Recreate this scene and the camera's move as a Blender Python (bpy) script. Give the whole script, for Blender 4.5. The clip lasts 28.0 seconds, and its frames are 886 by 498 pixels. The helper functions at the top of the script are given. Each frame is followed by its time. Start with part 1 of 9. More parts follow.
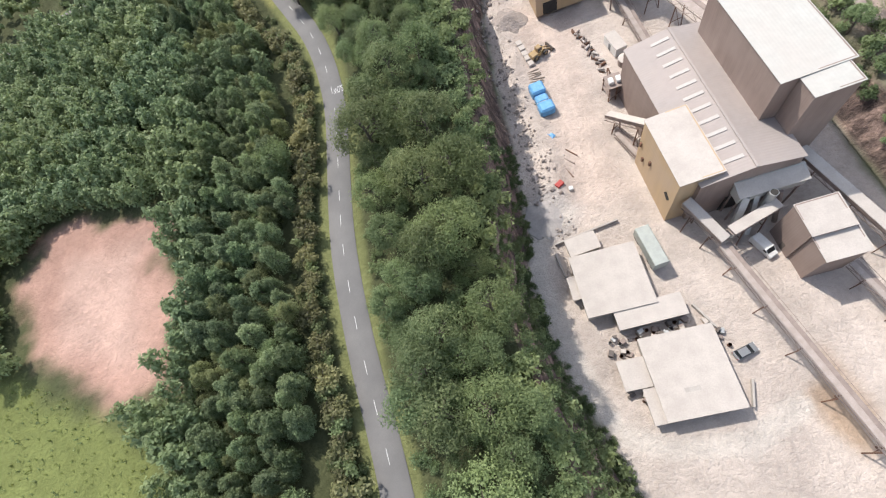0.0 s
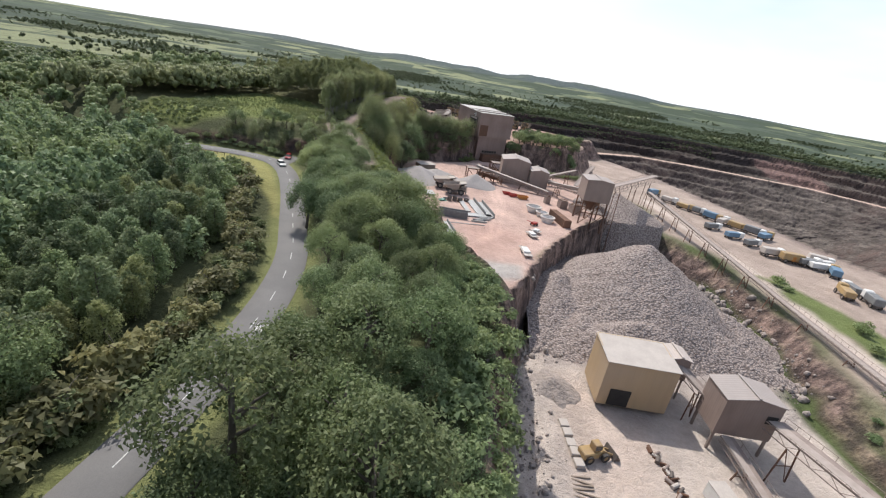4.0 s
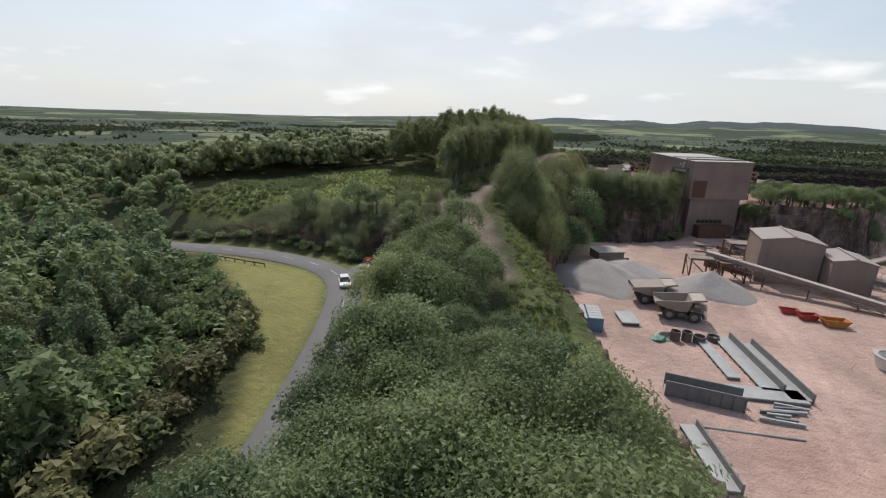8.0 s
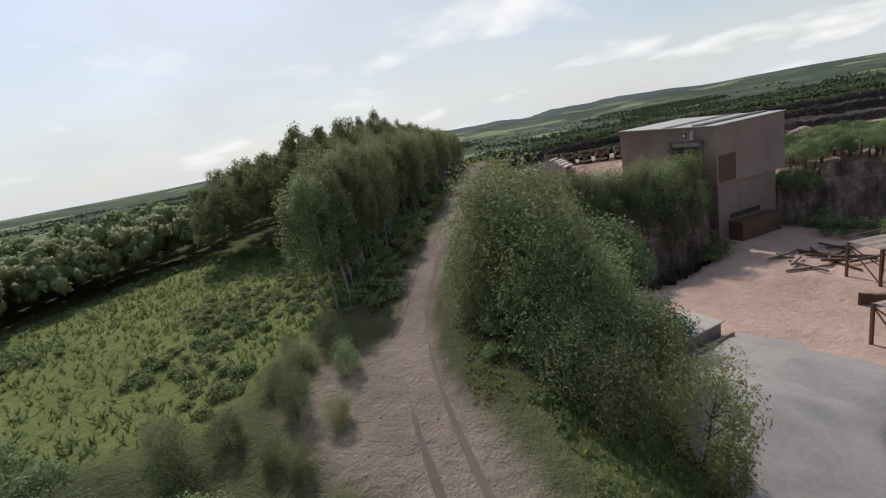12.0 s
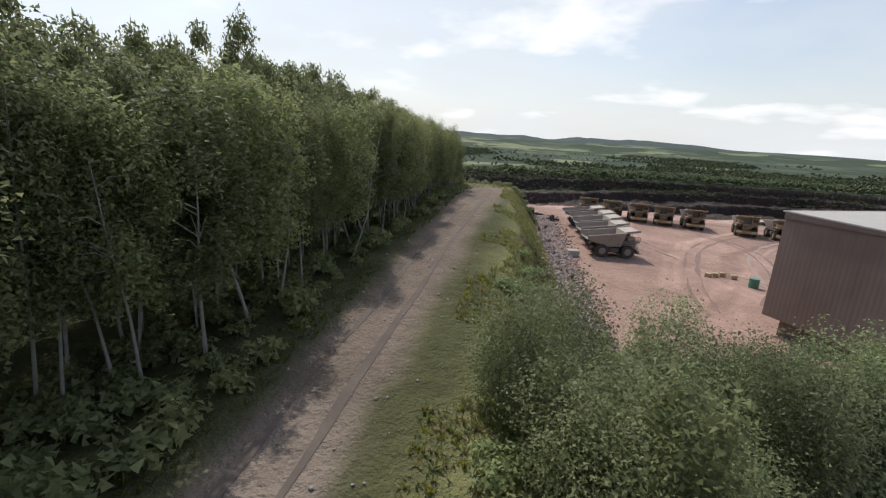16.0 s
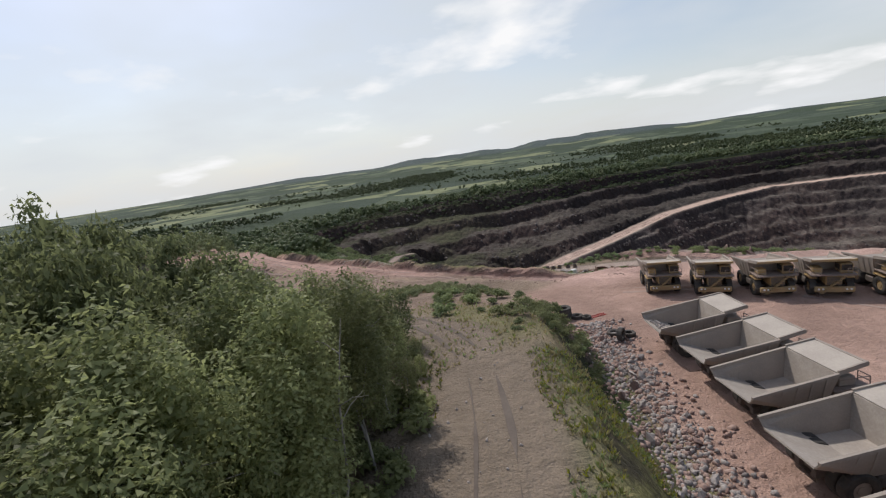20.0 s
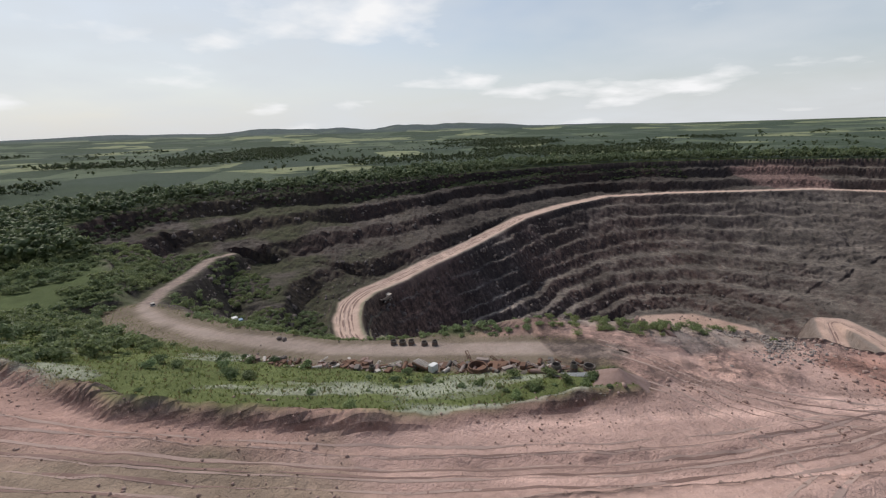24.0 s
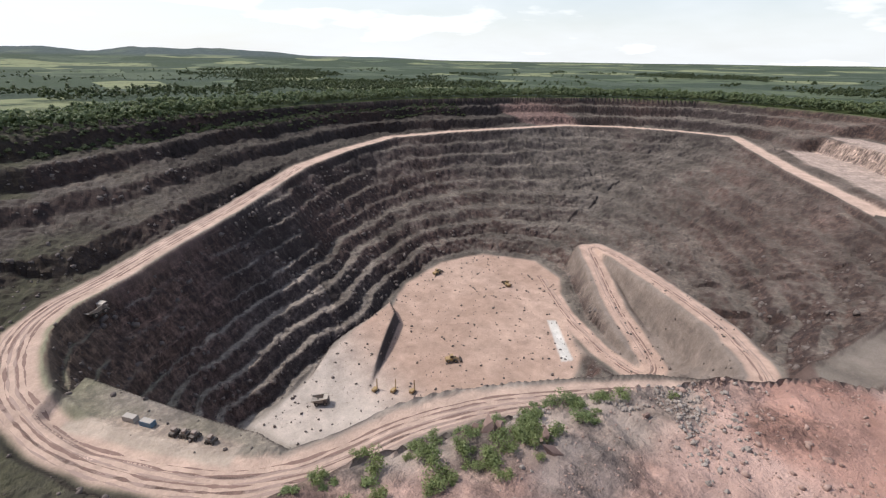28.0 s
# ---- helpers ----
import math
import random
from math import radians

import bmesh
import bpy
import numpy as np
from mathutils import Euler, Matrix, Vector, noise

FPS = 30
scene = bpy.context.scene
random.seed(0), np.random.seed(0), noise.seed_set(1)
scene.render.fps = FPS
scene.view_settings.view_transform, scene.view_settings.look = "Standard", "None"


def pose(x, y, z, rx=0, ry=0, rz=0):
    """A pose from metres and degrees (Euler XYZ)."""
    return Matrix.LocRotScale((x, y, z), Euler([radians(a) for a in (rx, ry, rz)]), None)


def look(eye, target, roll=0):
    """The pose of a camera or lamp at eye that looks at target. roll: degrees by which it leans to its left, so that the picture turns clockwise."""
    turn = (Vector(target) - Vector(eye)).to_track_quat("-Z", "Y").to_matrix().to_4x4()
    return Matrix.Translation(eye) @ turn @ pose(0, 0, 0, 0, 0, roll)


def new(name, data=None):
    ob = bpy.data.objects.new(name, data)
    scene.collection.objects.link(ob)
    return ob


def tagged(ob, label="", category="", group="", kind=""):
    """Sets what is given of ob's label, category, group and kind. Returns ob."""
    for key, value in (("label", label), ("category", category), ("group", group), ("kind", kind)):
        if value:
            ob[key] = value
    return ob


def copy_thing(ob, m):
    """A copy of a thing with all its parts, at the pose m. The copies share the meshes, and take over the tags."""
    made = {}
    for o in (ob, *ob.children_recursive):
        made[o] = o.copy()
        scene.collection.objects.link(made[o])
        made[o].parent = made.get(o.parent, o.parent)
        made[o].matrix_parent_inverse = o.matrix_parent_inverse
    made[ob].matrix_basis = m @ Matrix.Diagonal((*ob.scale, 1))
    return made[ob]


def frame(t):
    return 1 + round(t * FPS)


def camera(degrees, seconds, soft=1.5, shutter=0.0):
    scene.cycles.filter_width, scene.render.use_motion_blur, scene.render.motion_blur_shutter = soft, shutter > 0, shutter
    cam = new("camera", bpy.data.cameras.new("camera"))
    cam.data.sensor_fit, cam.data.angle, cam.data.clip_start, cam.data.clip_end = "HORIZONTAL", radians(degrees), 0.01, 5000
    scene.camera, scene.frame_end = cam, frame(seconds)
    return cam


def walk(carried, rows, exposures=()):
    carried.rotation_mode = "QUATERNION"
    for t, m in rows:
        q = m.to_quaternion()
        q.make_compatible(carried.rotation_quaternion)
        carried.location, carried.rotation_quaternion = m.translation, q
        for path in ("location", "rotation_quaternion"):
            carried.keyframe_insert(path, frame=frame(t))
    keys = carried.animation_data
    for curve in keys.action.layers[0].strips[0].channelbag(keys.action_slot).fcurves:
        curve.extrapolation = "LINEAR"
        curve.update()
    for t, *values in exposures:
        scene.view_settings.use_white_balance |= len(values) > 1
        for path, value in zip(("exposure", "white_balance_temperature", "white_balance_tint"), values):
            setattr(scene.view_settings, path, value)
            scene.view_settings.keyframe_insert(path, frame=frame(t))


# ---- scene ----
cam = camera(90.0, 28.0, soft=1.2)
PATH = [
    (0.0, pose(0.00, 0.00, 91.20, 23.01, 13.95, -12.57)),
    (0.5, pose(-4.53, -0.17, 87.49, 24.93, 12.83, -21.46)),
    (1.0, pose(-7.81, 0.61, 81.89, 27.91, 12.14, -24.70)),
    (1.5, pose(-9.88, 2.85, 75.76, 33.23, 11.63, -24.46)),
    (2.0, pose(-10.44, 6.05, 68.78, 41.49, 9.60, -20.02)),
    (2.5, pose(-9.44, 11.36, 62.06, 51.37, 6.21, -13.79)),
    (3.0, pose(-8.20, 18.88, 56.36, 61.66, 1.41, -7.76)),
    (3.5, pose(-6.67, 27.57, 52.79, 64.90, -3.95, -1.97)),
    (4.0, pose(-5.56, 37.51, 50.42, 67.73, -8.89, 3.76)),
    (4.5, pose(-4.98, 46.93, 48.42, 69.37, -9.31, 8.03)),
    (6.5, pose(-10.24, 84.05, 45.02, 72.79, -1.47, 17.14)),
    (7.0, pose(-12.47, 93.45, 43.96, 73.49, -3.31, 19.26)),
    (7.5, pose(-14.85, 101.60, 43.40, 73.74, -2.84, 21.26)),
    (8.0, pose(-17.67, 110.68, 42.27, 73.92, -1.75, 22.60)),
    (8.5, pose(-20.20, 118.40, 41.52, 74.87, -0.41, 24.56)),
    (9.0, pose(-23.21, 127.59, 41.55, 75.72, 2.92, 25.35)),
    (9.5, pose(-26.44, 135.74, 41.65, 75.52, 4.56, 24.37)),
    (10.0, pose(-29.45, 144.93, 41.67, 75.19, 0.64, 20.81)),
    (10.5, pose(-32.16, 152.76, 42.08, 75.27, -0.10, 19.40)),
    (11.0, pose(-35.45, 161.11, 41.75, 75.61, 3.08, 15.53)),
    (11.5, pose(-38.11, 168.41, 40.82, 76.09, 6.68, 12.00)),
    (12.0, pose(-41.01, 176.87, 39.94, 75.96, 10.45, 6.47)),
    (12.5, pose(-43.08, 184.49, 39.07, 76.44, 12.18, 1.98)),
    (14.5, pose(-44.40, 212.03, 39.62, 80.20, 10.93, 3.40)),
    (15.0, pose(-43.75, 221.57, 39.81, 79.32, 3.43, 5.74)),
    (15.5, pose(-43.17, 230.48, 40.26, 76.09, -2.52, 9.06)),
    (16.0, pose(-42.40, 239.28, 39.54, 75.87, -3.26, 9.17)),
    (16.5, pose(-42.23, 247.76, 38.76, 79.14, -2.65, 9.11)),
    (17.0, pose(-42.83, 256.87, 38.39, 81.59, -1.34, 10.57)),
    (17.5, pose(-43.23, 265.36, 39.31, 80.49, -1.04, 11.81)),
    (18.0, pose(-43.96, 274.37, 40.53, 79.70, 1.38, 12.08)),
    (18.5, pose(-45.07, 283.27, 42.29, 79.83, 6.08, 9.40)),
    (19.0, pose(-45.73, 292.07, 43.94, 78.79, 7.04, 6.05)),
    (19.5, pose(-46.14, 300.56, 44.86, 78.58, 7.87, 5.46)),
    (20.0, pose(-46.61, 309.25, 45.35, 78.90, 8.27, 4.42)),
    (20.5, pose(-46.56, 317.64, 46.15, 79.34, 9.29, 3.24)),
    (21.0, pose(-46.23, 326.87, 47.32, 79.27, 10.74, 1.82)),
    (21.5, pose(-45.67, 334.95, 48.43, 79.12, 13.87, -1.28)),
    (23.5, pose(-37.41, 367.40, 50.47, 75.24, 4.84, -9.24)),
    (24.0, pose(-34.76, 375.59, 49.72, 75.02, 1.78, -13.03)),
    (24.5, pose(-32.19, 383.15, 49.22, 75.01, 3.20, -17.53)),
    (25.0, pose(-28.63, 391.14, 48.24, 74.90, 4.35, -23.01)),
    (25.5, pose(-25.54, 398.39, 48.06, 76.69, 3.07, -26.99)),
    (26.0, pose(-20.87, 406.39, 47.45, 77.82, 1.57, -31.61)),
    (26.5, pose(-16.35, 413.14, 47.35, 76.64, 0.31, -34.63)),
    (27.0, pose(-11.31, 420.41, 46.88, 75.17, -0.69, -36.91)),
    (27.5, pose(-6.02, 426.53, 46.36, 70.96, -1.22, -38.57)),
    (28.0, pose(0.00, 433.39, 46.09, 66.98, -0.73, -39.66)),
]
walk(cam, PATH, exposures=[(0.0, 0.55), (2.5, 0.45), (4.5, 0.12), (7.0, -0.3), (9.5, -0.4), (14.5, -0.5), (15.0, -0.48), (16.0, -0.22), (17.0, -0.34), (18.0, -0.2), (20.0, -0.45), (23.5, -0.5), (26.6, -0.4), (28.0, 0.0)])

# ---- sky and sun ----
SUN_AZ = radians(-32)      # clockwise from +y
SUN_EL = radians(52)
to_sun = Vector((math.sin(SUN_AZ) * math.cos(SUN_EL), math.cos(SUN_AZ) * math.cos(SUN_EL), math.sin(SUN_EL)))
sun_data = bpy.data.lights.new("sun", "SUN")
sun_data.energy, sun_data.angle, sun_data.color = 3.7, radians(0.6), (1.0, 0.95, 0.88)
sun = new("sun", sun_data)
sun.matrix_world = look((0, 0, 300), Vector((0, 0, 300)) - to_sun)

world = bpy.data.worlds.new("sky")
scene.world = world
world.use_nodes = True
wt = world.node_tree
wt.nodes.clear()
w_out = wt.nodes.new("ShaderNodeOutputWorld")
w_bg = wt.nodes.new("ShaderNodeBackground")
w_sky = wt.nodes.new("ShaderNodeTexSky")
w_sky.sky_type, w_sky.sun_disc = "NISHITA", False
w_sky.sun_elevation, w_sky.sun_rotation = SUN_EL, SUN_AZ
w_sky.air_density, w_sky.dust_density, w_sky.ozone_density = 1.0, 2.0, 1.0
w_bg.inputs["Strength"].default_value = 0.165
# scattered cumulus and thin high veil: noise over the sky's own directions, flattened towards the horizon
w_co = wt.nodes.new("ShaderNodeTexCoord")
w_sep = wt.nodes.new("ShaderNodeSeparateXYZ")
wt.links.new(w_co.outputs["Generated"], w_sep.inputs[0])


def w_math(op, a, b=None, c=None):
    n = wt.nodes.new("ShaderNodeMath")
    n.operation = op
    for i, v in enumerate((a, b, c)):
        if v is None:
            continue
        if isinstance(v, (int, float)):
            n.inputs[i].default_value = v
        else:
            wt.links.new(v, n.inputs[i])
    return n.outputs[0]


w_h = w_math("ADD", w_math("MAXIMUM", w_sep.outputs[2], 0.0), 0.19)
w_u, w_v = w_math("DIVIDE", w_sep.outputs[0], w_h), w_math("DIVIDE", w_sep.outputs[1], w_h)
w_comb = wt.nodes.new("ShaderNodeCombineXYZ")
wt.links.new(w_u, w_comb.inputs[0]), wt.links.new(w_v, w_comb.inputs[1])


def w_noise(scale, detail, rough, shift):
    n = wt.nodes.new("ShaderNodeTexNoise")
    m = wt.nodes.new("ShaderNodeMapping")
    m.inputs["Location"].default_value = (shift, shift * 0.7, 0)
    wt.links.new(w_comb.outputs[0], m.inputs[0])
    wt.links.new(m.outputs[0], n.inputs["Vector"])
    n.inputs["Scale"].default_value, n.inputs["Detail"].default_value, n.inputs["Roughness"].default_value = scale, detail, rough
    return n.outputs[0]


w_cum = w_math("MULTIPLY", w_math("SUBTRACT", w_noise(1.0, 8, 0.5, 3.1), 0.572), 9.0)
w_cum = w_math("MINIMUM", w_math("MAXIMUM", w_cum, 0.0), 1.0)
w_veil = w_math("MULTIPLY", w_math("SUBTRACT", w_noise(0.6, 4, 0.6, 9.4), 0.36), 2.6)
w_veil = w_math("MINIMUM", w_math("MAXIMUM", w_veil, 0.0), 0.85)
w_low = w_math("POWER", w_math("SUBTRACT", 1.0, w_math("MINIMUM", w_math("MULTIPLY", w_math("MAXIMUM", w_sep.outputs[2], 0.0), 2.2), 1.0)), 2.0)


def w_mix(fac, a, b):
    n = wt.nodes.new("ShaderNodeMix")
    n.data_type = "RGBA"
    wt.links.new(fac, n.inputs[0])
    for s, v in ((6, a), (7, b)):
        if isinstance(v, tuple):
            n.inputs[s].default_value = v
        else:
            wt.links.new(v, n.inputs[s])
    return n.outputs[2]


w_col = w_mix(w_veil, w_sky.outputs[0], (5.4, 5.85, 6.3, 1))
w_col = w_mix(w_math("MULTIPLY", w_low, 0.85), w_col, (6.2, 6.4, 6.6, 1))
w_col = w_mix(w_cum, w_col, (7.9, 7.9, 8.0, 1))
wt.links.new(w_col, w_bg.inputs[0])
wt.links.new(w_bg.outputs[0], w_out.inputs[0])

# ---- materials ----
def mat_new(name):
    m = bpy.data.materials.new(name)
    m.use_nodes = True
    return m, m.node_tree, m.node_tree.nodes["Principled BSDF"]


def n_noise(nt, scale, detail=4, rough=0.55, vec=None):
    n = nt.nodes.new("ShaderNodeTexNoise")
    n.inputs["Scale"].default_value, n.inputs["Detail"].default_value, n.inputs["Roughness"].default_value = scale, detail, rough
    if vec:
        nt.links.new(vec, n.inputs["Vector"])
    return n.outputs[0]


def n_mix(nt, fac, a, b, mode="MIX"):
    n = nt.nodes.new("ShaderNodeMix")
    n.data_type, n.blend_type = "RGBA", mode
    if isinstance(fac, float):
        n.inputs[0].default_value = fac
    else:
        nt.links.new(fac, n.inputs[0])
    for s, v in ((6, a), (7, b)):
        if isinstance(v, tuple):
            n.inputs[s].default_value = (*v[:3], 1)
        else:
            nt.links.new(v, n.inputs[s])
    return n.outputs[2]


def n_map(nt, val, a, b, c=0.0, d=1.0):
    n = nt.nodes.new("ShaderNodeMapRange")
    nt.links.new(val, n.inputs[0])
    for i, v in enumerate((a, b, c, d)):
        n.inputs[i + 1].default_value = v
    return n.outputs[0]


def n_bump(nt, bsdf, height, strength, dist):
    n = nt.nodes.new("ShaderNodeBump")
    n.inputs["Strength"].default_value, n.inputs["Distance"].default_value = strength, dist
    nt.links.new(height, n.inputs["Height"])
    nt.links.new(n.outputs[0], bsdf.inputs["Normal"])


def n_pos(nt):
    return nt.nodes.new("ShaderNodeNewGeometry").outputs["Position"]


def surface(name, col, col2, scale=1.0, fine=12.0, rough=0.8, metal=0.0, bump=0.3, dist=0.05, vary=0.0):
    """A worn surface: two tones blended at one scale, a finer grain, relief, and a slight change from object to object."""
    m, nt, b = mat_new(name)
    co = nt.nodes.new("ShaderNodeTexCoord").outputs["Object"]
    n1, n2 = n_noise(nt, scale, 5, 0.6, co), n_noise(nt, fine, 3, 0.6, co)
    c = n_mix(nt, n_map(nt, n1, 0.35, 0.65), col, col2)
    c = n_mix(nt, n_map(nt, n2, 0.3, 0.7, 0.0, 0.35), c, tuple(v * 0.6 for v in col))
    if vary:
        r = nt.nodes.new("ShaderNodeObjectInfo").outputs["Random"]
        c = n_mix(nt, n_map(nt, r, 0, 1, 0.0, vary), c, tuple(v * 0.45 for v in col2))
    nt.links.new(c, b.inputs["Base Color"])
    b.inputs["Roughness"].default_value, b.inputs["Metallic"].default_value = rough, metal
    n_bump(nt, b, n2, bump, dist)
    return m


def ribbed(name, col, col2, pitch=0.3, axis=0, rough=0.7, metal=0.0):
    """Profiled sheet cladding: ribs as relief along one axis, dust streaks running down."""
    m, nt, b = mat_new(name)
    co = nt.nodes.new("ShaderNodeTexCoord").outputs["Object"]
    mp = nt.nodes.new("ShaderNodeMapping")
    mp.inputs["Scale"].default_value = (1, 1, 0.12)
    nt.links.new(co, mp.inputs[0])
    n1, n2 = n_noise(nt, 0.7, 5, 0.65, mp.outputs[0]), n_noise(nt, 0.12, 3, 0.5, co)
    c = n_mix(nt, n_map(nt, n1, 0.35, 0.7), col, col2)
    c = n_mix(nt, n_map(nt, n2, 0.35, 0.7, 0.0, 0.55), c, tuple(0.5 * a + 0.5 * q for a, q in zip(col2, (0.42, 0.34, 0.30))))
    nt.links.new(c, b.inputs["Base Color"])
    b.inputs["Roughness"].default_value, b.inputs["Metallic"].default_value = rough, metal
    sep = nt.nodes.new("ShaderNodeSeparateXYZ")
    nt.links.new(co, sep.inputs[0])
    ad = nt.nodes.new("ShaderNodeMath")
    nt.links.new(sep.outputs[0], ad.inputs[0]), nt.links.new(sep.outputs[1], ad.inputs[1])
    w = nt.nodes.new("ShaderNodeMath")
    w.operation = "PINGPONG"
    nt.links.new(ad.outputs[0] if axis == 2 else sep.outputs[axis], w.inputs[0])
    w.inputs[1].default_value = pitch / 2
    n_bump(nt, b, w.outputs[0], 0.3, 0.15)
    return m


def leafy(name, dark, light, clear=0.25, rough=0.55):
    """Foliage: tone changes from tree to tree and from leaf to leaf; some light comes through."""
    m, nt, b = mat_new(name)
    isl = nt.nodes.new("ShaderNodeNewGeometry").outputs["Random Per Island"]
    obj = nt.nodes.new("ShaderNodeObjectInfo").outputs["Random"]
    c = n_mix(nt, n_map(nt, isl, 0, 1), dark, light)
    big = n_noise(nt, 0.035, 2, 0.5, n_pos(nt))
    c = n_mix(nt, n_map(nt, big, 0.35, 0.65, 0.0, 0.35), c, tuple(v * q for v, q in zip(light, (1.25, 1.05, 0.8))))
    pale = n_map(nt, obj, 0, 1, 0.66, 1.4)
    c = n_mix(nt, 1.0, c, pale, "MULTIPLY")
    hue = n_noise(nt, 0.31, 1, 0.5, n_pos(nt))
    c = n_mix(nt, n_map(nt, hue, 0.35, 0.65, 0.0, 0.45), c, n_mix(nt, 1.0, c, (0.9, 0.92, 0.92), "MULTIPLY"))
    nt.links.new(c, b.inputs["Base Color"])
    b.inputs["Roughness"].default_value = rough
    b.inputs["Specular IOR Level"].default_value = 0.25
    tr = nt.nodes.new("ShaderNodeBsdfTranslucent")
    nt.links.new(c, tr.inputs[0])
    mx = nt.nodes.new("ShaderNodeMixShader")
    mx.inputs[0].default_value = clear
    nt.links.new(b.outputs[0], mx.inputs[1]), nt.links.new(tr.outputs[0], mx.inputs[2])
    nt.links.new(mx.outputs[0], nt.nodes["Material Output"].inputs[0])
    return m


# leaves
M_OAK = leafy("broad_leaves", (0.08, 0.122, 0.056), (0.192, 0.255, 0.125), 0.38)
M_LIGHT = leafy("light_leaves", (0.094, 0.137, 0.06), (0.205, 0.265, 0.126), 0.42)
M_PLANT = leafy("plantation_leaves", (0.088, 0.13, 0.066), (0.213, 0.272, 0.144), 0.40)
M_BIRCH = leafy("birch_leaves", (0.128, 0.155, 0.074), (0.272, 0.305, 0.15), 0.54)
M_WILLOW = leafy("willow_leaves", (0.112, 0.138, 0.068), (0.262, 0.295, 0.158), 0.50)
M_BRACKEN = leafy("bracken_fronds", (0.12, 0.16, 0.066), (0.29, 0.34, 0.165), 0.46)
M_HAW = leafy("hawthorn_leaves", (0.105, 0.118, 0.05), (0.235, 0.232, 0.122), 0.40)
M_SCRUB = leafy("scrub_leaves", (0.105, 0.145, 0.062), (0.25, 0.305, 0.155), 0.46)
M_GRASS = leafy("grass_blades", (0.095, 0.13, 0.038), (0.21, 0.24, 0.08), 0.40)
M_GORSE = leafy("yellow_weed", (0.12, 0.15, 0.025), (0.30, 0.30, 0.04), 0.40)
M_DRY = leafy("dry_grass", (0.16, 0.145, 0.075), (0.29, 0.26, 0.14), 0.35)
M_DAISY = leafy("white_flowers", (0.35, 0.36, 0.30), (0.72, 0.72, 0.66), 0.2)
M_FAR = leafy("far_leaves", (0.066, 0.09, 0.046), (0.115, 0.146, 0.072), 0.35)
M_BARK = surface("bark", (0.09, 0.075, 0.06), (0.15, 0.125, 0.10), 1.5, 14, 0.9)
M_WBARK = surface("birch_bark", (0.34, 0.32, 0.29), (0.20, 0.18, 0.16), 1.2, 9, 0.8)
# ground
M_ASPH = surface("asphalt", (0.135, 0.13, 0.128), (0.17, 0.163, 0.158), 0.15, 9, 0.85, 0, 0.15, 0.01)
M_LINE = surface("road_paint", (0.62, 0.62, 0.60), (0.42, 0.42, 0.41), 1.2, 9, 0.7)
M_STONE = surface("granite_rock", (0.25, 0.215, 0.2), (0.47, 0.42, 0.395), 0.6, 5, 0.9, 0, 0.6, 0.1, 0.55)
M_REDROCK = surface("red_rock", (0.21, 0.135, 0.115), (0.29, 0.20, 0.175), 0.5, 5, 0.9, 0, 0.6, 0.1, 0.4)


def stony(name, dark, light, scale):
    """Loose broken stone: every lump its own tone and shape, the shade between them painted dark."""
    m, nt, b = mat_new(name)
    p = n_pos(nt)
    v = nt.nodes.new("ShaderNodeTexVoronoi")
    v.inputs["Scale"].default_value = scale
    nt.links.new(p, v.inputs["Vector"])
    sp = nt.nodes.new("ShaderNodeSeparateColor")
    nt.links.new(v.outputs["Color"], sp.inputs[0])
    c = n_mix(nt, n_map(nt, sp.outputs[0], 0, 1), dark, light)
    c = n_mix(nt, n_map(nt, n_noise(nt, 0.12, 4, 0.6, p), 0.35, 0.7, 0.0, 0.4), c, tuple(q * 1.12 for q in light))
    # gap shade as colour, darkest where lumps meet
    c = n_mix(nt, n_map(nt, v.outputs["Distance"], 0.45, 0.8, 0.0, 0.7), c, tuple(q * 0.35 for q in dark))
    nt.links.new(c, b.inputs["Base Color"])
    b.inputs["Roughness"].default_value = 0.95
    b.inputs["Specular IOR Level"].default_value = 0.15
    n_bump(nt, b, n_map(nt, v.outputs["Distance"], 0, 0.8, 1, 0), 0.9, 0.6 / scale)
    return m


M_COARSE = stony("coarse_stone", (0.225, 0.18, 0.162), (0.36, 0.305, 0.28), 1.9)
M_PITROCK = surface("pit_rock", (0.10, 0.082, 0.077), (0.21, 0.168, 0.152), 0.25, 2.5, 0.95, 0, 0.6, 0.2)
M_CLOD = surface("dry_soil_clods", (0.27, 0.178, 0.148), (0.40, 0.285, 0.245), 0.5, 5, 0.95, 0, 0.6, 0.1)
M_GRAVEL = surface("crushed_stone", (0.29, 0.245, 0.22), (0.36, 0.31, 0.28), 0.2, 1.5, 0.95, 0, 1.0, 0.6)
M_FINES = surface("stone_fines", (0.30, 0.275, 0.265), (0.36, 0.33, 0.31), 0.2, 2.0, 0.95, 0, 0.5, 0.08)
M_RUT = surface("wet_soil_rut", (0.215, 0.135, 0.112), (0.27, 0.175, 0.148), 0.5, 4, 0.95, 0, 0.6, 0.05)
M_RUTP = surface("dry_soil_rut", (0.385, 0.275, 0.235), (0.34, 0.245, 0.21), 0.5, 4, 0.95, 0, 0.6, 0.05)
# rut soil darkened so that its colour includes the shadow in the rut
M_TRACKRUT_SHADE = surface("shaded_track_rut", (0.115, 0.09, 0.076), (0.15, 0.12, 0.10), 0.5, 4, 0.95, 0, 0.6, 0.05)

